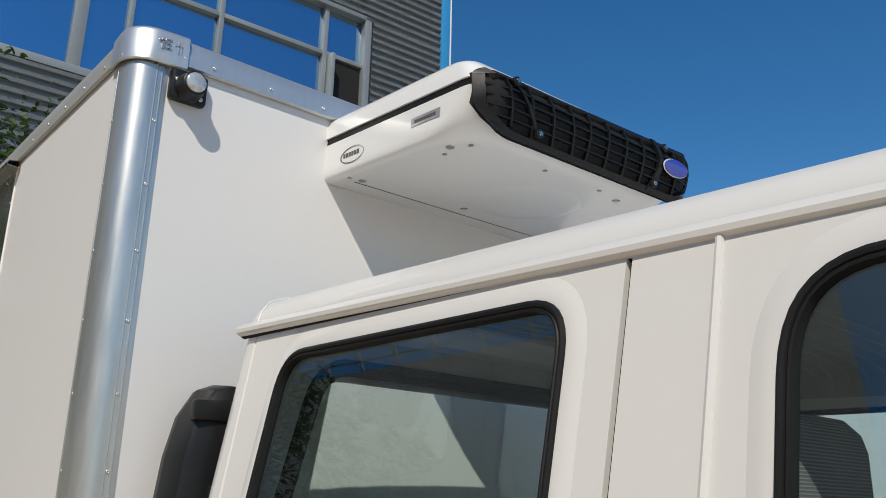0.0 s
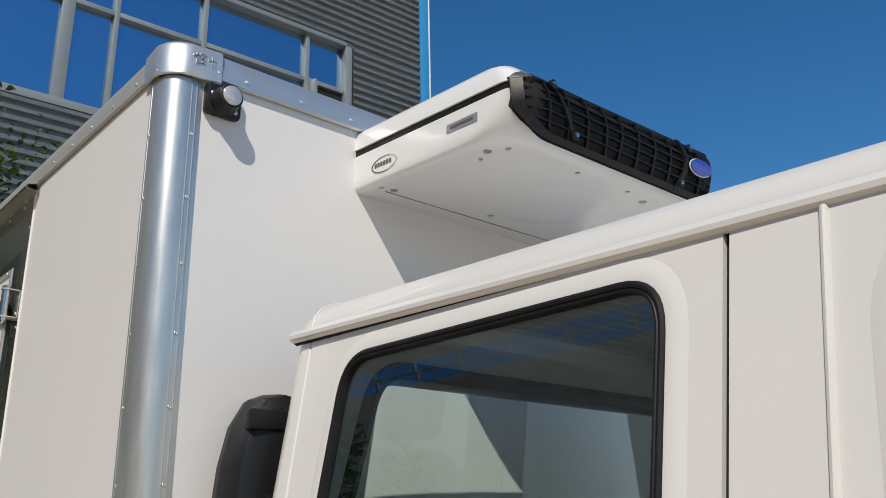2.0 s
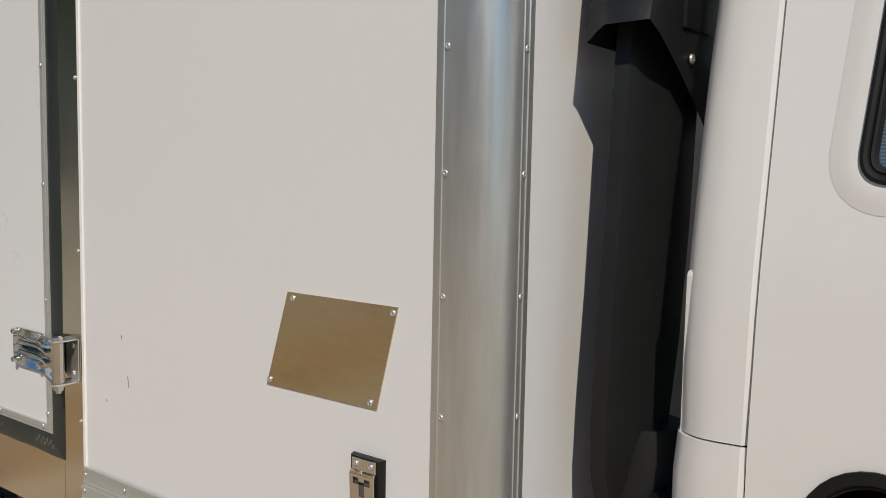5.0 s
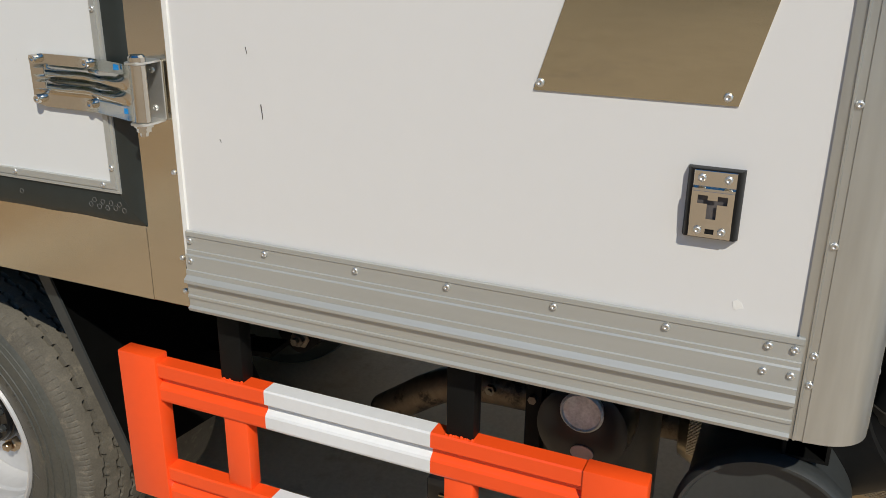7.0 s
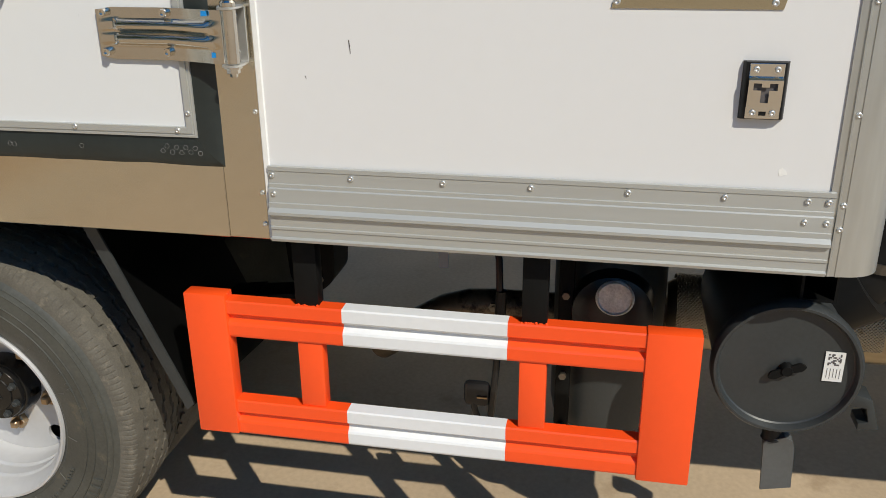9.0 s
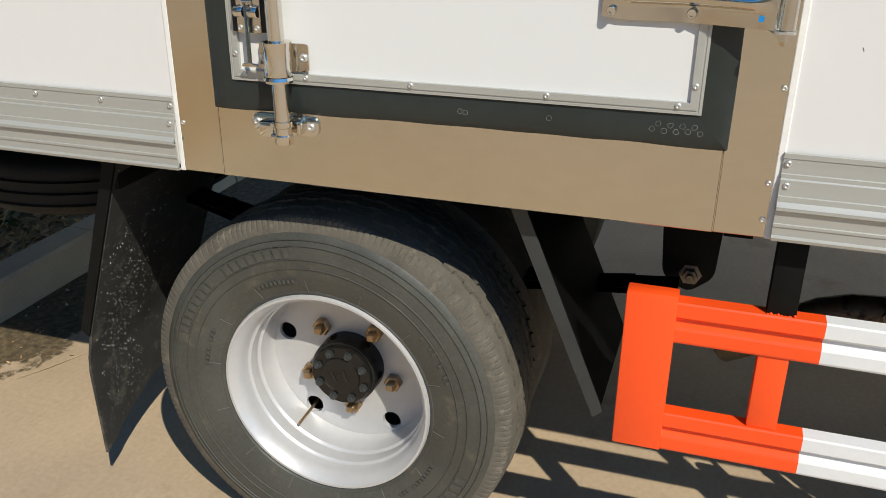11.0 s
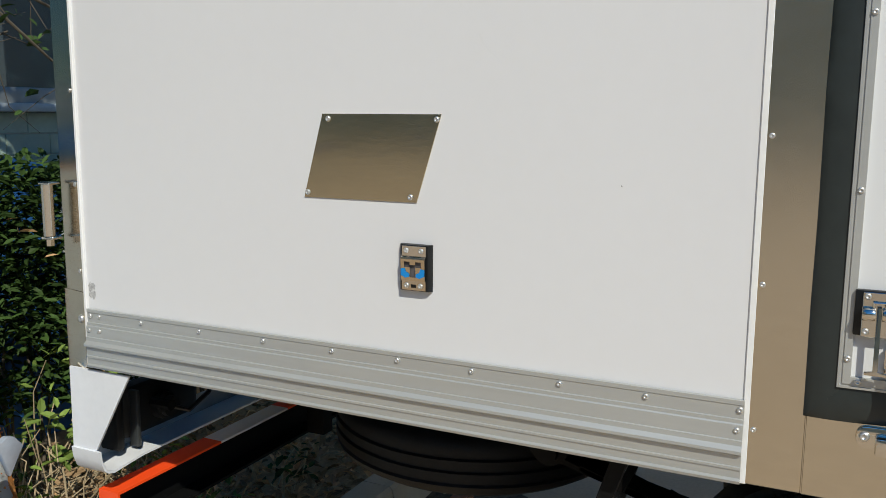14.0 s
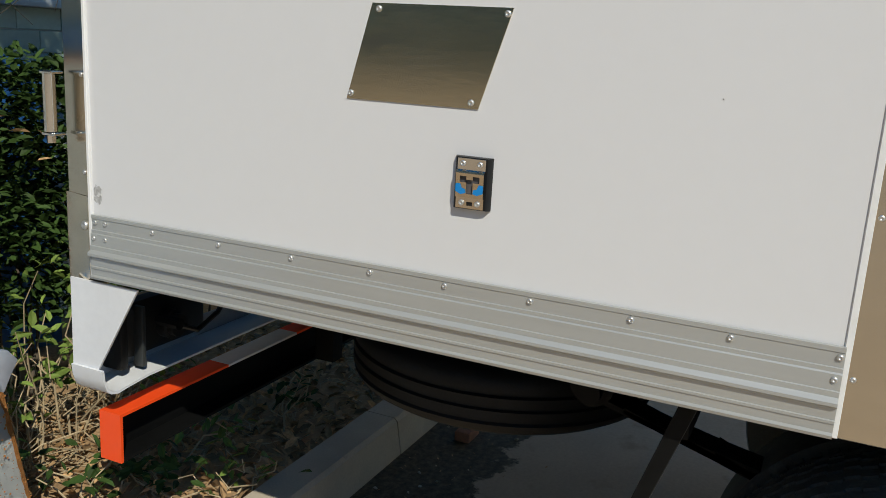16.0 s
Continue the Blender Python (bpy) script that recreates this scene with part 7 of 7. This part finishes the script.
def cab_front():
    part("dashboard", box(0.14, 2 * CX - 0.14, -2.30, -2.0, 0.9, 1.55, 0.04), PLASTIC, truck, "dark dashboard")
    part("cab_nose", box(0.12, 2 * CX - 0.12, -2.42, -2.28, 0.55, 1.56, 0.05), CAB, truck, "cream white cab nose")
    for s in (1, -1):
        x = CX - s * (CX - 0.16)
        part("windscreen_pillar", tube([(x - s * 0.03, -2.36, 1.55), (x + s * 0.05, -2.16, 2.06)], 0.035, 12), CAB, truck)
    bm = bmesh.new()
    bm.faces.new([bm.verts.new(p) for p in ((0.16, -2.37, 1.56), (2 * CX - 0.16, -2.37, 1.56), (2 * CX - 0.22, -2.17, 2.06), (0.22, -2.17, 2.06))])
    g = part("windscreen", bm, REAR_GLASS, truck, smooth=0)
    g.visible_shadow = False
    # seats: rear bench under clear film, two front seats
    bench = part("rear_bench", box(0.17, 2 * CX - 0.17, -0.44, -0.34, 1.12, 1.738, 0.03, 3), SEAT, truck, "dark striped rear bench under clear plastic film")
    part("bench_cushion", box(0.17, 2 * CX - 0.17, -0.95, -0.42, 1.02, 1.22, 0.04, 3), SEAT, bench)
    rings = []
    nx = 460
    for j in range(31):
        z = 1.745 - 0.60 * j / 30
        ring = []
        for i in range(nx + 1):
            x = 0.172 + (2 * CX - 0.344) * i / nx
            fold = 0.011 * noise.noise((x * 30 + z * 9 + 2.2 * noise.noise((x * 3, z * 4, 1)), z * 5.0, 0)) + 0.005 * noise.noise((x * 110 + z * 20 + 3 * noise.noise((x * 9, z * 7, 2)), z * 16, 5))
            ring.append((x, -0.450 - abs(fold) * (0.6 + 0.4 * min(1.0, j / 8)), z))
        rings.append(ring)
    film = part("plastic_film", ring_mesh(rings, False, False), FILM_CLEAR, bench, "crinkled clear plastic film")
    film.visible_shadow = False
    for x in (0.40, 1.32):
        st = part("front_seat", box(x - 0.24, x + 0.24, -1.36, -1.22, 1.10, 1.70, 0.05, 3), SEAT, truck, "dark front seat")
        part("headrest", box(x - 0.13, x + 0.13, -1.34, -1.24, 1.74, 1.93, 0.045, 3), SEAT, st)
        part("seat_cushion", box(x - 0.24, x + 0.24, -1.80, -1.30, 1.02, 1.18, 0.04, 3), SEAT, st)
    part("coat_hook", lathe([(0.0, -0.29), (0.014, -0.29), (0.012, -0.31), (0.0, -0.315)], (1.640, 0, 1.885), "y", 12), BLACK, truck)


cab_front()


def tank_cap():
    c = part("filler_ring", lathe([(0.079, 0.0), (0.079, -0.004), (0.066, -0.006), (0.060, 0.002)], (cabx(1.2) - 0.001, -0.402, 1.228), "x", 32), RUBBER, truck, "black round filler ring on the cab")
    part("filler_cap", lathe([(0.060, 0.0), (0.058, 0.006), (0.0, 0.007)], (cabx(1.2) - 0.001, -0.402, 1.228), "x", 32), BLACK, c)


tank_cap()


def wing_mirror():
    """Mirror housing folded back along the front door."""
    rings = []
    for x, k in ((-0.060, 0.86), (-0.052, 0.95), (-0.03, 1.0), (-0.008, 0.97), (0.0, 0.88)):
        loop = rounded([(-1.655, 1.965), (-1.70, 1.945), (-1.90, 1.90), (-1.96, 1.99), (-1.88, 2.06), (-1.70, 2.015)], 0.02, 5)
        rings.append([(x, -1.78 + (y + 1.78) * k, 1.98 + (z - 1.98) * k) for y, z in loop])
    m = part("wing_mirror", ring_mesh(rings), MIRROR_SHELL, truck, "dark grey folded wing mirror housing")
    part("mirror_arm", tube([(-0.03, -1.84, 2.05), (0.02, -1.98, 2.02), (0.17, -2.06, 2.0)], 0.012, 10), BLACK, m)


wing_mirror()


PLACE = Matrix.Identity(4)


# ---- neighbouring truck, seen through the cab and under the box ----
def neighbour():
    t = thing("parked_truck", "white box truck parked alongside on the far side", "truck")
    part("box_body", box(3.25, 5.05, -3.6, 2.2, 0.95, 2.85, 0.01, 1), PANEL, t)
    for k in range(7):
        part("sign_bar", box(3.246, 3.25, -1.9 + 0.26 * k, -1.72 + 0.26 * k, 2.56, 2.74), INK, t, "dark sign lettering as bars")
    part("skirt_rail", box(3.24, 5.06, -3.6, 2.2, 0.86, 0.98, 0.006), ALU_LONG, t)
    part("chassis_rail", box(3.7, 3.8, -3.5, 2.1, 0.6, 0.86), CHASSIS, t)
    for y in (1.0, -2.6):
        part("tyre", lathe([(0.0, 3.32), (0.2, 3.32), (0.34, 3.3), (0.385, 3.33), (TR, 3.36), (TR, 3.58), (0.3, 3.6), (0.0, 3.6)], (0, y, TR), "x", 48), TYRE, t)


neighbour()


# ---- plants and loose things behind the truck ----
def leaf_cloud(count, pick, size, seed, droop=0.3):
    """Many folded leaves as one mesh."""
    rnd = random.Random(seed)
    vs, fs = [], []
    for _ in range(count):
        c = pick(rnd)
        if c is None:
            continue
        L = size * rnd.uniform(0.6, 1.25)
        W = L * rnd.uniform(0.36, 0.5)
        yaw, pitch, roll = rnd.uniform(0, 2 * math.pi), rnd.uniform(-0.5, 0.9), rnd.uniform(-0.9, 0.9)
        m = Matrix.Translation(c) @ Euler((roll, -pitch, yaw)).to_matrix().to_4x4()
        k = len(vs)
        for p in ((0, 0, 0), (0.35 * L, W / 2, 0.12 * W), (0.75 * L, W * 0.36, 0.1 * W), (L, 0, -droop * 0.3 * L), (0.75 * L, -W * 0.36, 0.1 * W), (0.35 * L, -W / 2, 0.12 * W), (0.5 * L, 0, -0.05 * W)):
            vs.append(m @ Vector(p))
        fs += [(k, k + 1, k + 6), (k + 1, k + 2, k + 6), (k + 2, k + 3, k + 6), (k + 3, k + 4, k + 6), (k + 4, k + 5, k + 6), (k + 5, k, k + 6)]
    me = bpy.data.meshes.new("leaves")
    me.from_pydata(vs, [], fs)
    return me


def mesh_part(name, me, mat, parent, label="", kind=""):
    me.materials.append(mat)
    ob = new(name, me)
    ob.parent = parent
    if label:
        ob["label"] = label
    if kind:
        ob["kind"] = kind
    return ob


def hedge():
    h = thing("hedge", "dense dark green clipped hedge before the wall", "hedge")
    def pick(rnd):
        x, y = rnd.uniform(-1.4, 3.2), rnd.uniform(4.22, 4.78)
        top = 1.275 + 0.06 * noise.noise((x * 4, y * 4, 0)) + 0.03 * noise.noise((x * 14, y * 14, 2))
        z = 0.42 + (top - 0.42) * rnd.random() ** 0.8
        front = 4.24 + 0.06 * noise.noise((x * 5, z * 5, 7))
        if y < front:
            return None
        if noise.noise((x * 7, z * 7, y * 3)) < -0.28:
            return None
        # most leaves sit near the outside
        if rnd.random() < 0.42:
            y = front + abs(rnd.gauss(0, 0.05))
        return (x, y, z)
    mesh_part("leaves", leaf_cloud(46000, pick, 0.046, 11), LEAF, h, kind="stuff")
    rnd = random.Random(4)
    bm = bmesh.new()
    for k in range(120):
        x, y = rnd.uniform(-1.4, 3.2), rnd.uniform(4.3, 4.65)
        p = [(x, y, 0.05)]
        for i in range(4):
            p.append((p[-1][0] + rnd.gauss(0, 0.05), p[-1][1] + rnd.gauss(0, 0.03), 0.05 + 0.25 * (i + 1)))
        tube(p, 0.006, 5, bm, 0.5)
    part("stem_growth", bm, BARK, h)["kind"] = "stuff"
    def red(rnd):
        x = rnd.uniform(-0.5, 1.6)
        return (x, 4.2 + rnd.uniform(-0.02, 0.03), rnd.uniform(0.95, 1.2))
    mesh_part("turning_leaves", leaf_cloud(26, red, 0.05, 12), LITTER, h)


hedge()


def shrub(x, y, z0, height, spread, count, seed, mat, size=0.05):
    s = thing("shrub", "young light green shrub in the soil bed", "shrub", "shrubs in the bed")
    rnd = random.Random(seed)
    tips = []
    for k in range(5):
        p = [(x + rnd.gauss(0, 0.02), y + rnd.gauss(0, 0.02), z0 - 0.03)]
        for i in range(5):
            p.append((p[-1][0] + rnd.gauss(0, spread * 0.18), p[-1][1] + rnd.gauss(0, spread * 0.18), z0 + height * (i + 1) / 5 * rnd.uniform(0.85, 1.0)))
        tips += p[2:]
        part("stem", tube(p, 0.004, 5, None, 0.4), TWIG, s)
    def pick(r):
        t = r.choice(tips)
        q = size * 0.6
        return (t[0] + r.gauss(0, q), t[1] + r.gauss(0, q), t[2] + abs(r.gauss(0, q)))
    mesh_part("leaves", leaf_cloud(count, pick, size, seed + 1), mat, s)


shrub(0.55, 4.05, 0.08, 0.62, 0.32, 110, 21, LEAF_YOUNG)
shrub(0.80, 4.14, 0.08, 0.62, 0.3, 170, 23, LEAF_YOUNG)
shrub(0.36, 4.02, 0.08, 0.45, 0.3, 70, 25, LEAF_YOUNG)
shrub(0.20, 4.08, 0.07, 0.45, 0.2, 60, 27, LEAF_YOUNG)
shrub(0.30, 3.75, 0.07, 0.20, 0.15, 50, 29, LEAF)
shrub(0.0, 4.10, 0.07, 0.30, 0.2, 60, 31, LEAF_YOUNG)
shrub(0.68, 3.80, 0.07, 0.25, 0.25, 60, 35, LEAF_YOUNG)
shrub(0.42, 3.56, 0.07, 0.16, 0.2, 70, 39, LEAF)
shrub(0.60, 3.50, 0.07, 0.14, 0.2, 30, 41, LEAF_YOUNG)
shrub(1.05, 3.62, 0.07, 0.20, 0.2, 40, 43, LEAF)
shrub(-0.16, 3.50, 0.07, 0.24, 0.12, 26, 47, LEAF)
shrub(-0.30, 3.47, 0.07, 0.26, 0.12, 36, 51, LEAF_YOUNG)
shrub(0.06, 3.52, 0.07, 0.20, 0.10, 16, 49, LEAF_YOUNG)
shrub(0.265, 3.235, 0.0, 0.05, 0.03, 16, 37, LEAF_YOUNG, 0.02)


def tree():
    t = thing("small_tree", "small tree with thin branches before the building", "tree", "trees in the bed")
    bm = bmesh.new()
    rnd = random.Random(9)
    base = [(0.18, 4.55, 0.05), (0.20, 4.56, 0.8), (0.24, 4.55, 1.6), (0.22, 4.52, 2.4), (0.3, 4.5, 3.2)]
    tube(base, 0.035, 10, bm, 0.5)
    tips = []
    limbs = [((0.24, 4.55, 2.15), (0.42, 4.45, 1.98), (0.60, 4.40, 1.78), (0.80, 4.38, 1.62), (0.98, 4.36, 1.55)),
             ((0.42, 4.45, 1.98), (0.62, 4.42, 1.88), (0.85, 4.42, 1.80), (1.10, 4.40, 1.78)),
             ((0.22, 4.54, 2.0), (0.02, 4.40, 2.1), (-0.2, 4.3, 2.0), (-0.45, 4.3, 2.1)),
             ((0.22, 4.52, 2.4), (0.5, 4.42, 2.6), (0.75, 4.4, 2.9)),
             ((0.22, 4.52, 2.5), (-0.1, 4.45, 2.9), (-0.35, 4.4, 3.4)),
             ((0.3, 4.5, 3.2), (0.35, 4.45, 3.8), (0.28, 4.4, 4.15)),
             ((0.3, 4.5, 3.1), (0.0, 4.45, 3.7), (-0.2, 4.4, 4.0)),
             ((0.35, 4.45, 3.8), (0.5, 4.42, 4.2), (0.55, 4.4, 4.55)),
             ((0.30, 4.5, 3.2), (0.5, 4.42, 3.7), (0.6, 4.4, 4.1)),
             ((0.25, 4.55, 1.75), (0.45, 4.40, 1.62), (0.62, 4.36, 1.70))]
    for limb in limbs:
        tube(limb, 0.0085, 7, bm, 0.4)
        for k in range(14):
            i = rnd.randrange(len(limb) - 1)
            a, b = Vector(limb[i]), Vector(limb[i + 1])
            p = a.lerp(b, rnd.random())
            d = Vector((rnd.gauss(0, 1), rnd.gauss(0, 0.6), rnd.gauss(0.1, 0.7))).normalized()
            q = p + d * rnd.uniform(0.08, 0.28)
            r = q + (d + Vector((rnd.gauss(0, 0.5), rnd.gauss(0, 0.4), rnd.gauss(0, 0.5)))).normalized() * rnd.uniform(0.05, 0.2)
            tube([p, q, r], 0.0022, 5, bm, 0.4)
            tips += [q, r]
    part("trunk", bm, BARK, t)
    high = [p for p in tips if p.z > 2.2]
    lowp = [p for p in tips if p.z <= 2.2]
    def pick(r):
        p = r.choice(high)
        return (p.x + r.gauss(0, 0.08), p.y + r.gauss(0, 0.08), p.z + r.gauss(0, 0.08))
    mesh_part("crown", leaf_cloud(2600, pick, 0.075, 51), LEAF_TREE, t, kind="stuff")
    # extra unseen foliage and branches, added up-sun to shade the wall behind
    def over(r):
        x, y, z = r.uniform(-1.6, 0.35), r.uniform(3.85, 4.6), r.uniform(2.45, 3.7)
        if noise.noise((x * 2.1, y * 2.1, z * 2.1)) < -0.12:
            return None
        return (x, y, z)
    mesh_part("crown", leaf_cloud(3300, over, 0.085, 57), LEAF_TREE, t, kind="stuff")
    for k in range(12):
        a = Vector((0.24, 4.52, rnd.uniform(2.2, 3.2)))
        b = Vector((rnd.uniform(-1.5, 0.2), rnd.uniform(3.9, 4.6), rnd.uniform(2.6, 3.6)))
        part("branch", tube([a, a.lerp(b, 0.5) + Vector((0, 0, 0.12)), b], 0.010, 6, None, 0.3), BARK, t)
    def pick2(r):
        p = r.choice(lowp)
        return (p.x + r.gauss(0, 0.02), p.y + r.gauss(0, 0.02), p.z + r.gauss(0, 0.02))
    mesh_part("low_leaves", leaf_cloud(70, pick2, 0.06, 53), LEAF_TREE, t)
    return t


first_tree = tree()
copy_thing(first_tree, Matrix.Translation((-2.1, 0.05, 0.0)))


def leaning_sheet():
    # rusty-edged sheet that leans on the hedge
    a, b, c, d = (-0.95, 3.62, 0.10), (0.085, 3.66, 0.10), (0.050, 3.95, 1.297), (-0.95, 3.93, 1.315)
    s = thing("metal_sheet", "grey galvanised sheet with rusty edges leaning on the hedge", "metal sheet")
    bm = bmesh.new()
    n = 24
    A, B, C, D = map(Vector, (a, b, c, d))
    vs = [[bm.verts.new(A.lerp(B, i / n).lerp(D.lerp(C, i / n), j / n) + Vector((0, 0.008 * noise.noise((i * 0.3, j * 0.3, 0)), 0))) for i in range(n + 1)] for j in range(n + 1)]
    for j in range(n):
        for i in range(n):
            bm.faces.new((vs[j][i], vs[j][i + 1], vs[j + 1][i + 1], vs[j + 1][i]))
    bmesh.ops.solidify(bm, geom=bm.faces[:], thickness=0.003)
    part("sheet", bm, RUSTY, s)
    def edge(P, Q, inward, w, seed, name):
        rnd = random.Random(seed)
        bm = bmesh.new()
        k = 70
        r0, r1 = [], []
        for i in range(k + 1):
            p = P.lerp(Q, i / k) + Vector((0, -0.0055, 0))
            ww = w * (0.45 + 0.9 * abs(noise.noise((i * 0.23, seed, 0))) + 0.25 * rnd.random())
            r0.append(bm.verts.new(p))
            r1.append(bm.verts.new(p + inward * ww))
        for i in range(k):
            bm.faces.new((r0[i], r0[i + 1], r1[i + 1], r1[i]))
        bmesh.ops.solidify(bm, geom=bm.faces[:], thickness=0.001)
        part(name, bm, RUST, s, "orange rust along the edge", smooth=0)
    edge(B, C, Vector((-1, 0, 0)), 0.015, 3, "rusty_edge")
    edge(D, C, Vector((0, -0.22, -1)).normalized(), 0.014, 5, "rusty_edge")
    # rust spots and speckle near the edges
    rnd = random.Random(31)
    bm = bmesh.new()
    for k in range(700):
        f = 1 - min(0.98, abs(rnd.gauss(0, 0.07))) if k > 14 else rnd.random()
        g = rnd.random()
        c = A.lerp(B, f).lerp(D.lerp(C, f), g) + Vector((0, -0.0125, 0))
        r = 0.0012 + (0.0035 if k > 14 else 0.008) * rnd.random() ** 3
        bm.faces.new([bm.verts.new(c + Vector((r * rnd.uniform(0.7, 1.2) * math.cos(q), 0.22 * r * math.sin(q), r * rnd.uniform(0.7, 1.2) * math.sin(q)))) for q in (0.2, 1.2, 2.3, 3.3, 4.4, 5.4)])
    part("rust_spot", bm, RUST, s, smooth=0)["kind"] = "stuff"
    # blue board with torn white paper, lying against the foot
    p = thing("blue_board", "bright blue board with torn white paper on it", "board")
    part("board", prism([(-1.07, 0.705), (-0.10, 0.700), (-0.085, 0.675), (-0.082, 0.625), (-0.30, 0.612), (-1.07, 0.600)], "y", 3.585, 3.735, 0.003), BLUE_PLASTIC, p)
    part("torn_paper", prism([(-1.07, 0.70), (-1.07, 0.76), (-0.62, 0.73), (-0.45, 0.755), (-0.33, 0.722), (-0.29, 0.745), (-0.25, 0.722), (-0.20, 0.768), (-0.18, 0.781), (-0.149, 0.787), (-0.13, 0.74), (-0.112, 0.699), (-0.25, 0.693)], "y", 3.572, 3.578), PAPER, p, "torn white paper")
    part("grey_tape", prism([(-0.10, 0.694), (-0.072, 0.707), (-0.054, 0.702), (-0.031, 0.674), (-0.05, 0.645), (-0.07, 0.61), (-0.085, 0.655)], "y", 3.566, 3.584, 0.003), GREY_STEEL, p, "folded grey tape end")
    # blue tarpaulin in front of the wall
    t = thing("blue_tarpaulin", "blue tarpaulin heap behind the hedge", "tarpaulin")
    rings = []
    for j in range(8):
        y = 4.92 + 0.012 * j
        rings.append([(-0.6 + 1.85 * i / 20, y, 1.375 - 0.16 * max(0.0, (i - 9) / 11) ** 1.5 - 0.010 * j + 0.008 * noise.noise((i * 0.5, j * 0.5, 0))) for i in range(21)])
    rings.insert(0, [(p[0], 4.91, 0.02) for p in rings[0]])
    bm = ring_mesh(rings, False, False)
    bmesh.ops.solidify(bm, geom=bm.faces[:], thickness=0.004)
    part("sheet", bm, BLUE_TARP, t)


leaning_sheet()


def litter():
    rnd = random.Random(77)
    def pick(r):
        x, y = r.uniform(-1.2, 3.0), r.uniform(3.40, 4.3)
        z = 0.085 + 0.045 * noise.noise((x * 1.3, y * 1.3, 0)) + 0.025 * noise.noise((x * 6, y * 6, 3))
        return (x, y, z + r.uniform(0.0, 0.022))
    ob = tagged(new("leaf_litter", leaf_cloud(4200, pick, 0.055, 61)), "dead brown leaves scattered over the soil bed", "leaf litter", kind="stuff")
    ob.data.materials.append(LITTER)
    def yard(r):
        x = r.uniform(-0.1, 2.0)
        y = 3.22 - abs(r.gauss(0, 0.16))
        return (x, y, 0.004 + r.uniform(0, 0.006))
    ob = tagged(new("kerb_litter", leaf_cloud(110, yard, 0.013, 63)), "small leaf scraps along the kerb", "leaf litter", kind="stuff")
    ob.data.materials.append(LITTER)
    bm = bmesh.new()
    for k in range(330):
        x, y = rnd.uniform(-0.6, 2.2), rnd.uniform(3.42, 4.25)
        z = 0.10 + 0.045 * noise.noise((x * 1.3, y * 1.3, 0)) + 0.025 * noise.noise((x * 6, y * 6, 3))
        t = rnd.uniform(0, math.pi)
        L = rnd.uniform(0.04, 0.16)
        d = Vector((math.cos(t), math.sin(t), rnd.uniform(-0.12, 0.2))) * L
        c = Vector((x, y, z))
        tube([c - d / 2, c + Vector((rnd.gauss(0, 0.01), rnd.gauss(0, 0.01), 0.006)), c + d / 2], rnd.uniform(0.0012, 0.003), 5, bm, 0.6)
    for k in range(420):
        x, y = rnd.uniform(-0.4, 1.0), rnd.uniform(3.9, 4.35)
        z = 0.10 + 0.16 * rnd.random() ** 2
        t = rnd.uniform(0, math.pi)
        L = rnd.uniform(0.08, 0.30)
        d = Vector((math.cos(t), 0.5 * math.sin(t), rnd.gauss(0.0, 0.3))) * L
        c = Vector((x, y, z))
        tube([c - d / 2, c + Vector((rnd.gauss(0, 0.02), rnd.gauss(0, 0.02), 0.02)), c + d / 2], rnd.uniform(0.0012, 0.0028), 5, bm, 0.6)
    for k in range(16):
        x, y = rnd.uniform(0.0, 0.75), rnd.uniform(3.95, 4.2)
        p = [(x, y, 0.06)]
        for i in range(4):
            p.append((p[-1][0] + rnd.gauss(0, 0.025), p[-1][1] + rnd.gauss(0, 0.02), p[-1][2] + rnd.uniform(0.07, 0.14)))
        tube(p, rnd.uniform(0.002, 0.0045), 5, bm, 0.5)
    tagged(link("twigs", bm, TWIG), "dry twigs and straw on the soil bed", "twigs", kind="stuff")
    bm = bmesh.new()
    for k in range(36):
        x, y = rnd.uniform(-0.3, 1.6), 3.22 - abs(rnd.gauss(0, 0.14))
        own = bmesh.new()
        bmesh.ops.create_icosphere(own, subdivisions=1, radius=1)
        for v in own.verts:
            v.co *= rnd.uniform(0.7, 1.2)
        r = rnd.uniform(0.003, 0.009)
        join(bm, own, Matrix.LocRotScale((x, y, r * 0.5), Euler((rnd.random(), rnd.random(), rnd.random())), (r, r * 0.9, r * 0.6)))
    tagged(link("grit", bm, KERB, smooth=0), "grit and pebbles along the kerb", "grit", kind="stuff")
    # one broken brick under the truck and a long straw on the yard
    bm = box(1.40, 1.50, 3.08, 3.14, 0.0, 0.04, 0.008)
    tagged(link("brick_piece", bm, RUST_CLAY), "broken reddish brick piece by the kerb", "brick")
    bm = tube([(0.42, 2.95, 0.003), (0.50, 2.90, 0.006), (0.60, 2.86, 0.003)], 0.0014, 5)
    tagged(link("straw", bm, TWIG), "dry straw on the concrete", "straw")


litter()


wall_tiles()
